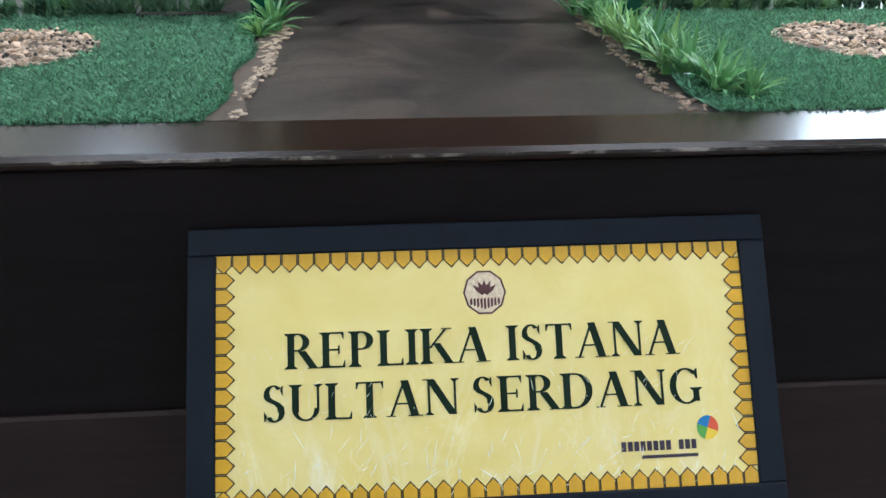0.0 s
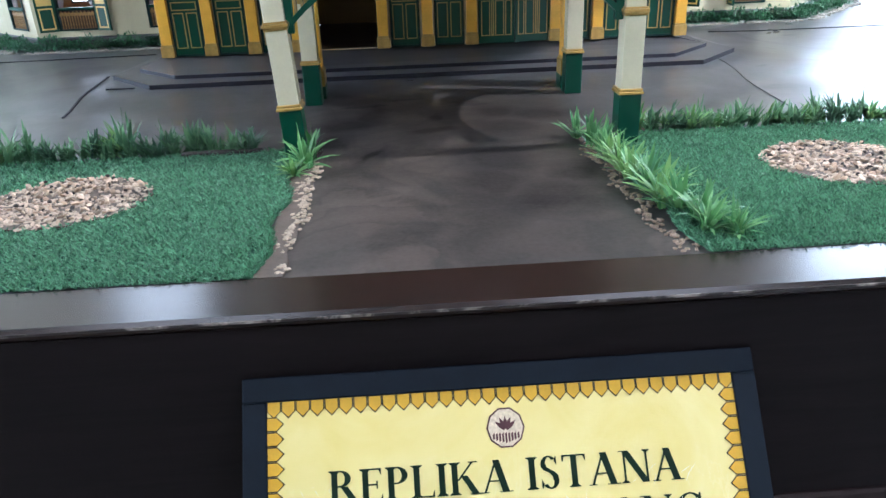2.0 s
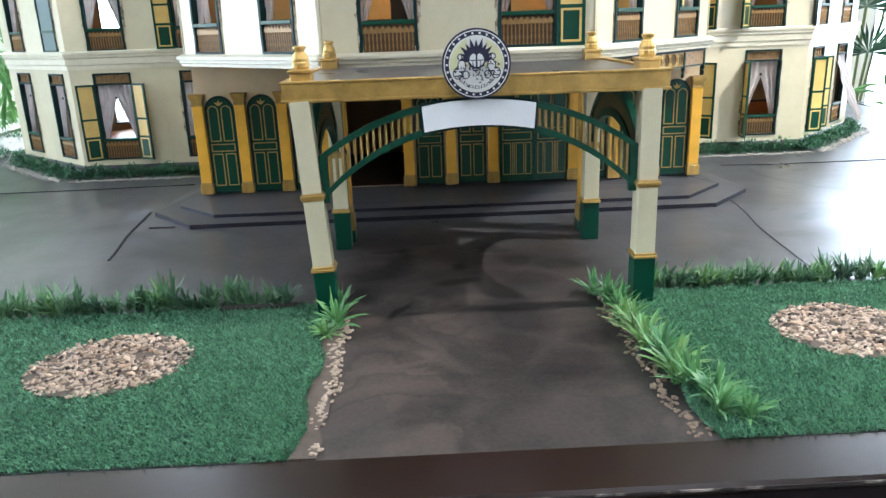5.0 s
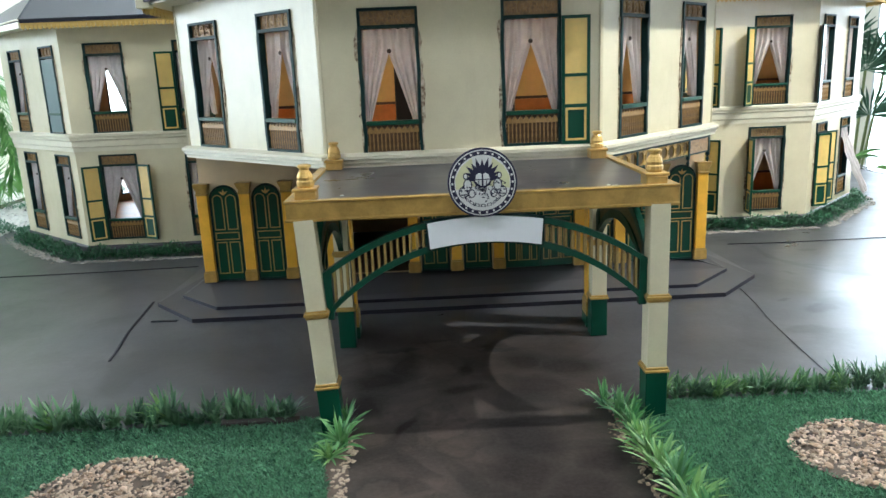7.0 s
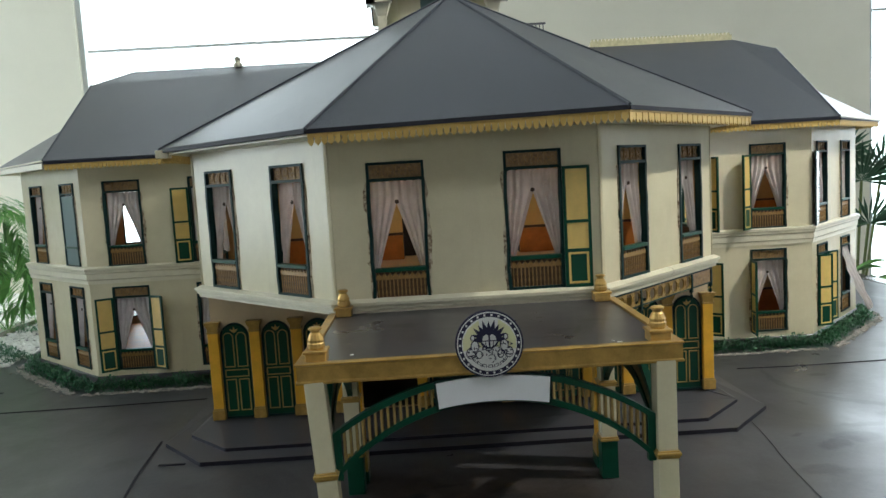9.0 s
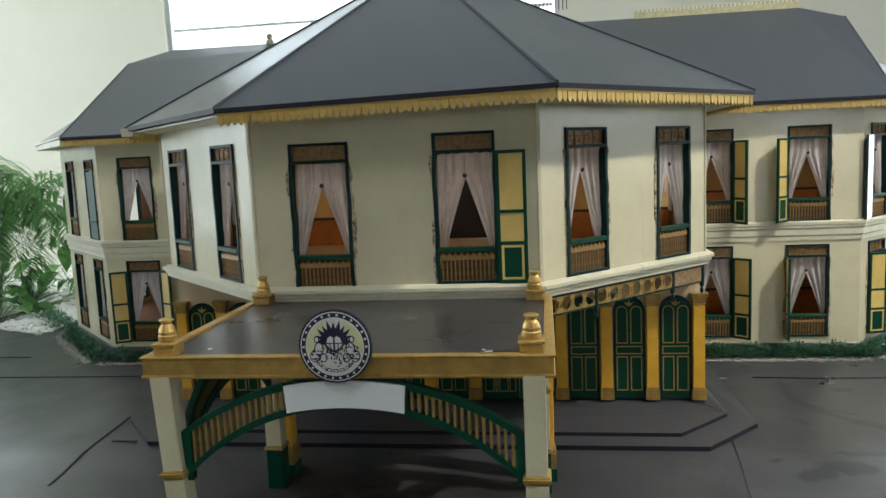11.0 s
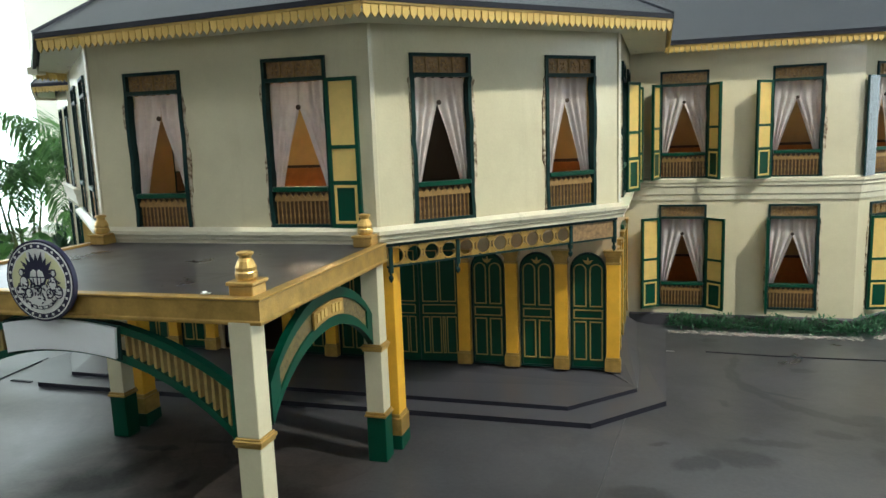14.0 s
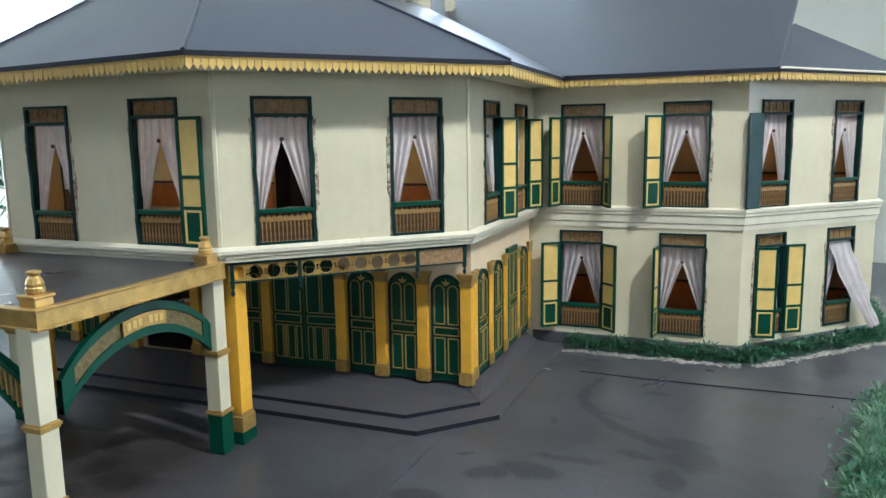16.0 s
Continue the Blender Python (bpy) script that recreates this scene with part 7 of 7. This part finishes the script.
random.seed(8)
x = -1.15
while x < -0.30:
    plant(random.choice(TUFTS), x, 1.060 + random.uniform(-0.010, 0.012), random.uniform(0.6, 1.15), "small spiky plastic grass plant along the lawn", "lawn hedge plants")
    x += random.uniform(0.006, 0.015)
x = 0.285
while x < 1.2:
    plant(random.choice(TUFTS), x, 1.062 + random.uniform(-0.010, 0.012), random.uniform(0.6, 1.1), "small spiky plastic grass plant along the lawn", "lawn hedge plants")
    x += random.uniform(0.006, 0.014)
for x, y, k, q in ((0.193, 1.045, 0.75, 0), (0.204, 1.000, 0.85, 2), (0.212, 0.965, 0.75, 3), (0.212, 0.925, 0.85, 4), (0.214, 0.880, 0.8, 1), (0.216, 0.840, 0.85, 4), (0.222, 0.800, 0.8, 3), (0.226, 0.758, 0.95, 4),
                   (0.236, 0.722, 0.9, 0), (0.243, 0.690, 0.95, 2), (0.240, 0.660, 0.7, 3), (0.268, 0.640, 0.72, 0), (0.222, 0.735, 0.6, 1),
                   (-0.210, 0.955, 0.95, 0), (-0.207, 0.998, 0.85, 3), (-0.225, 0.925, 0.6, 4)):
    plant(BIG[q], x, y, k, "arching green plastic grass plant edging the driveway", "driveway plants")
PALE = [tuft_mesh(90 + q, 26, 0.055, 0.040, (TUFT_P, TUFT, TUFT_P)[q % 3], 0.0022, 0.8) for q in range(6)]
for k in range(46):
    u = k / 45
    plant(PALE[k % 6], 1.290 + 0.150 * u + random.uniform(-0.006, 0.04), 1.42 + 0.65 * u + random.uniform(-0.012, 0.012), random.uniform(0.75, 1.15), "pale green plastic grass plant at the ground's edge", "border plants")
bm = bmesh.new()
box(bm, -0.405, -0.285, 1.036, 1.050, 0.001, 0.009, bevel=0.001)
tagged(part("hedge_base_strip", bm, DARKPEB), "dark brown base strip under the grass plants", "strip")


# dense low hedges round the wings
def hedge(name, pts, width, height, per_m, label):
    rnd = random.Random(len(pts) + int(pts[0][0] * 100))
    vs, fs = [], []
    for (ax, ay), (bx, by) in zip(pts, pts[1:]):
        ln = math.hypot(bx - ax, by - ay)
        ux, uy = (bx - ax) / ln, (by - ay) / ln
        for _ in range(int(per_m * ln)):
            t, o = rnd.uniform(0, ln), rnd.gauss(0, width * 0.32)
            hz = height * (0.75 + 0.25 * math.sin(t * 55 + o * 90)) * max(0.15, 1 - (abs(o) / (width * 0.75)) ** 2)
            x, y, z = ax + ux * t - uy * o, ay + uy * t + ux * o, rnd.uniform(0.05, 1.0) * hz
            a, e = rnd.uniform(0, 6.283), rnd.uniform(-0.2, 1.1)
            l, w = rnd.uniform(0.009, 0.017), rnd.uniform(0.0016, 0.0032)
            d = Vector((math.cos(a) * math.cos(e), math.sin(a) * math.cos(e), math.sin(e)))
            sdir = Vector((-math.sin(a), math.cos(a), 0))
            p = Vector((x, y, z))
            i = len(vs)
            vs += [tuple(p), tuple(p + d * l * 0.5 + sdir * w), tuple(p + d * l), tuple(p + d * l * 0.5 - sdir * w)]
            fs.append((i, i + 1, i + 2, i + 3))
    me = bpy.data.meshes.new(name)
    me.from_pydata(vs, [], fs)
    me.materials.append(HEDGE)
    tagged(new(name, me), label, "hedge", "wing hedges", kind="stuff")


HP = [(0.72, 2.258), (1.163, 2.252), (1.535, 2.622), (1.555, 3.2)]
for s in (1, -1):
    hp = [(s * x, y) for x, y in HP]
    hedge("low_hedge", hp, 0.046, 0.042, 6000, "low dark green hedge at the foot of the wing")
    spots = []
    for (ax, ay), (bx, by) in zip(HP, HP[1:]):
        ln = math.hypot(bx - ax, by - ay)
        nx, ny = (by - ay) / ln, -(bx - ax) / ln
        for _ in range(int(620 * ln)):
            t, o = rnd.uniform(0, 1), 0.046 + rnd.gauss(0, 0.008)
            spots.append((s * (ax + (bx - ax) * t + nx * o), ay + (by - ay) * t + ny * o, 0.0))
    pebble_strip("hedge_gravel", spots, 0.0025, 0.0055, "pale gravel strip in front of the hedge", GREYPEB)
hedge("low_hedge", [(1.315, 1.40), (1.460, 2.06), (1.90, 2.16)], 0.09, 0.05, 6500, "leafy green border at the edge of the ground")
hedge("low_hedge", [(-1.62, 2.72), (-1.9, 3.0)], 0.08, 0.04, 3500, "loose green plants at the corner of the ground")
hedge("low_hedge", [(-1.95, 3.3), (-1.60, 3.75)], 0.10, 0.05, 3000, "loose green plants at the edge of the ground")


# ---- potted palms and leafy plants behind the display ----
def frond(vs, fs, base, az, length, rise, droop, leaflets, wid, rnd):
    """An arching rib with slim leaflets hanging from both sides."""
    d = Vector((math.cos(az), math.sin(az), 0))
    side = Vector((-d.y, d.x, 0))
    pts, ang, p = [base], rise, base.copy()
    for k in range(16):
        p = p + (d * math.cos(ang) + Vector((0, 0, math.sin(ang)))) * length / 16
        pts.append(p)
        ang -= droop * (0.3 + 1.2 * k / 16) / 8
    for k, (a, b) in enumerate(zip(pts, pts[1:])):
        i = len(vs)
        w = 0.005 * (1 - k / 18)
        vs += [tuple(a + side * w), tuple(a - side * w), tuple(b - side * w * 0.9), tuple(b + side * w * 0.9)]
        fs.append((i, i + 1, i + 2, i + 3))
    for k in range(leaflets):
        t = 0.14 + 0.85 * k / leaflets
        i0 = min(15, int(t * 16))
        p = pts[i0].lerp(pts[i0 + 1], t * 16 - i0)
        tan = (pts[i0 + 1] - pts[i0]).normalized()
        ll = length * 0.27 * math.sin(math.pi * (0.15 + 0.78 * t)) * rnd.uniform(0.8, 1.1)
        for s in (-1, 1):
            dirv = (tan * rnd.uniform(0.4, 0.7) + side * s * 0.9 + Vector((0, 0, 0.12))).normalized()
            mid = p + dirv * ll * 0.55 - Vector((0, 0, ll * 0.06))
            tip = p + dirv * ll * 0.95 - Vector((0, 0, ll * 0.38))
            nrm = Vector((0, 0, 1)).cross(dirv).normalized() * wid
            i = len(vs)
            vs += [tuple(p), tuple(mid + nrm), tuple(tip), tuple(mid - nrm)]
            fs.append((i, i + 1, i + 2, i + 3))


def palm(x, y, height, fronds, length, seed, label, leaflets=22, wid=0.011, z0=FLOOR, potted=True):
    rnd = random.Random(seed)
    t = thing("palm_plant", x, y, z0, label, "palm plant", "hall palms")
    pot = bmesh.new()
    lathe(pot, [(0.13, z0), (0.17, z0 + 0.30), (0.185, z0 + 0.30), (0.185, z0 + 0.34), (0.16, z0 + 0.34), (0.155, z0 + 0.30)], x, y, 20)
    if potted:
        part("pot", pot, STEP, t)
    else:
        pot.free()
    st = bmesh.new()
    tops = []
    for k in range(5):
        a = 6.283 * k / 5 + rnd.uniform(-0.3, 0.3)
        r = 0.05
        bx, by = x + r * math.cos(a), y + r * math.sin(a)
        tx, ty, tz = x + 0.10 * math.cos(a), y + 0.10 * math.sin(a), z0 + height * rnd.uniform(0.45, 0.62)
        tops.append(Vector((tx, ty, tz)))
        n = 7
        rings = []
        for q in range(6):
            u = q / 5
            c = Vector((bx, by, z0 + (0.28 if potted else 0.0))).lerp(Vector((tx, ty, tz)), u)
            rr = 0.011 * (1 - 0.5 * u)
            rings.append([st.verts.new((c.x + rr * math.cos(6.283 * w / n), c.y + rr * math.sin(6.283 * w / n), c.z)) for w in range(n)])
        for ra, rb in zip(rings, rings[1:]):
            for w in range(n):
                st.faces.new((ra[w], ra[(w + 1) % n], rb[(w + 1) % n], rb[w]))
    part("stem", st, STEM, t)
    vs, fs = [], []
    for k in range(fronds):
        b = tops[k % len(tops)]
        frond(vs, fs, b, rnd.uniform(0, 6.283), length * rnd.uniform(0.7, 1.15), rnd.uniform(0.75, 1.45), rnd.uniform(1.7, 3.0), leaflets, wid, rnd)
    me = bpy.data.meshes.new("crown")
    me.from_pydata(vs, [], fs)
    me.materials.append(PALM)
    under(new("crown", me), t)


PB = -0.06
planter = thing("planter_bed", -2.8, 4.0, FLOOR, "raised planting bed with white pebbles", "planter")
part("kerb", bm_box(-3.7, -2.085, 2.3, 5.25, FLOOR, PB, bevel=0.01), CREAM_TRIM, planter, "pale painted kerb")
spots = [(-3.65 + 1.54 * rnd.random(), 2.35 + 2.85 * rnd.random(), PB) for _ in range(2600)]
pebble_strip("planter_pebbles", spots, 0.012, 0.024, "white pebbles on the planting bed", WHITEPEB)
# chalk white pebbles that also carry the bright daylight patch on this corner
spots = [(-1.64 - 0.34 * rnd.random() - 0.02 * rnd.random(), 2.50 + 1.42 * rnd.random(), 0.0) for _ in range(2400)]
pebble_strip("corner_pebbles", [p for p in spots if p[1] > 2.35 - (p[0] + 1.62) * 0.4 + 0.25], 0.006, 0.011, "white pebbles at the corner of the ground", WHITEPEB)
palm(-2.44, 3.30, 0.52, 20, 0.98, 3, "feathery green areca palm growing in white pebbles", 64, 0.0072, PB, False)
palm(-2.95, 3.25, 0.80, 20, 1.25, 5, "feathery green areca palm growing in white pebbles", 64, 0.0065, PB, False)
palm(-2.62, 2.75, 0.30, 10, 0.50, 6, "feathery green areca palm growing in white pebbles", 44, 0.004, PB, False)


def fan_palm(x, y, z0, stalks, seed):
    """A potted palm with stiff round fans of narrow leaf blades."""
    rnd = random.Random(seed)
    t = thing("fan_palm", x, y, z0, "dark green fan palm with stiff pleated leaves in a grey pot", "palm plant", "hall palms")
    pot = bmesh.new()
    lathe(pot, [(0.13, z0), (0.17, z0 + 0.30), (0.185, z0 + 0.30), (0.185, z0 + 0.34), (0.16, z0 + 0.34), (0.155, z0 + 0.30)], x, y, 20)
    part("pot", pot, STEP, t)
    for ax, ay, top, size, lean in stalks:
        a, b = Vector((x, y, z0 + 0.3)), Vector((x + ax, y + ay, top))
        st = bmesh.new()
        q = Vector((0.006, 0, 0))
        prism(st, [a - q, a + q, a + q + Vector((0, 0.01, 0)), a - q + Vector((0, 0.01, 0))], b - a)
        part("stem", st, STEM, t)
        vs, fs = [], []
        for k in range(19):
            ang = radians(-100 + 200 * k / 18) + rnd.uniform(-0.04, 0.04)
            d = Vector((math.sin(ang), -lean * math.cos(ang), math.cos(ang) * (1 - 0.4 * lean))).normalized()
            ln = size * rnd.uniform(0.85, 1.05)
            s = Vector((d.z, 0, -d.x)).normalized() * size * 0.045
            i = len(vs)
            vs += [tuple(b), tuple(b + d * ln * 0.6 + s), tuple(b + d * ln), tuple(b + d * ln * 0.6 - s), tuple(b + d * ln * 0.6 + Vector((0, 0.012, 0)))]
            fs += [(i, i + 1, i + 4), (i + 1, i + 2, i + 4), (i, i + 4, i + 3), (i + 4, i + 2, i + 3)]
        me = bpy.data.meshes.new("fan_leaf")
        me.from_pydata(vs, [], fs)
        me.materials.append(FANLEAF)
        under(new("fan_leaf", me), t)


fan_palm(2.42, 4.2, FLOOR, ((0.05, 0.0, 0.44, 0.26, 0.3), (-0.06, 0.05, 0.60, 0.24, 0.2), (0.20, 0.05, 0.50, 0.26, 0.4), (0.0, -0.15, 0.20, 0.24, 0.5)), 4)


def broadleaf(x, y, n, size, seed, label, z0=FLOOR, tall=1.0, potted=True):
    rnd = random.Random(seed)
    t = thing("leafy_plant", x, y, z0, label, "plant", "hall leafy plants")
    pot = bmesh.new()
    lathe(pot, [(0.11, z0), (0.14, z0 + 0.26), (0.15, z0 + 0.26), (0.15, z0 + 0.30), (0.13, z0 + 0.30)], x, y, 18)
    if potted:
        part("pot", pot, STEP, t)
    else:
        pot.free()
    vs, fs = [], []
    for k in range(n):
        a = rnd.uniform(0, 6.283)
        base = Vector((x, y, z0 + (0.3 if potted else 0.0)))
        h = rnd.uniform(0.4, 1.15) * tall
        out = rnd.uniform(0.15, 0.45)
        root = base + Vector((math.cos(a) * out * 0.6, math.sin(a) * out * 0.6, h))
        d = Vector((math.cos(a), math.sin(a), rnd.uniform(-0.3, 0.7))).normalized()
        sd = Vector((-math.sin(a), math.cos(a), 0))
        i = len(vs)
        w = 0.0022
        vs += [tuple(base - sd * w), tuple(base + sd * w), tuple(root + sd * w), tuple(root - sd * w)]
        fs.append((i, i + 1, i + 2, i + 3))
        for q in range(8):
            u0, u1 = q / 8, (q + 1) / 8
            for s in (-1, 1):
                i = len(vs)
                for u in (u0, u1):
                    c = root + d * size * u - Vector((0, 0, size * 0.5 * u * u))
                    ww = size * 0.24 * math.sin(math.pi * min(1, u * 0.92 + 0.08)) ** 0.8
                    vs += [tuple(c), tuple(c + sd * s * ww + Vector((0, 0, ww * 0.35)))]
                fs.append((i, i + 1, i + 3, i + 2))
    me = bpy.data.meshes.new("foliage")
    me.from_pydata(vs, [], fs)
    me.materials.append(PALM)
    under(new("foliage", me), t)


for x, y, n, size, seed, tall in ((-2.24, 3.10, 18, 0.15, 2, 0.16), (-2.24, 3.72, 16, 0.18, 4, 0.30), (-2.34, 2.65, 14, 0.13, 8, 0.12)):
    broadleaf(x, y, n, size, seed, "broad-leaved green plant growing in white pebbles", PB, tall, False)
for k, (x, y) in enumerate(((-2.30, 3.40), (-2.45, 3.00), (-2.62, 3.15), (-2.20, 3.28), (-2.75, 3.45))):
    ob = new("spiky_plant", tuft_mesh(70 + k, 26, 0.20, 0.17, FANLEAF, 0.010, 0.3))
    ob.matrix_basis = pose(x, y, PB, 0, 0, 50 * k)
    tagged(ob, "dark spiky strap-leaved plant growing in white pebbles", "plant", "bed plants")
broadleaf(2.20, 3.35, 14, 0.17, 7, "broad-leaved green plant in a grey pot", FLOOR, 0.72)
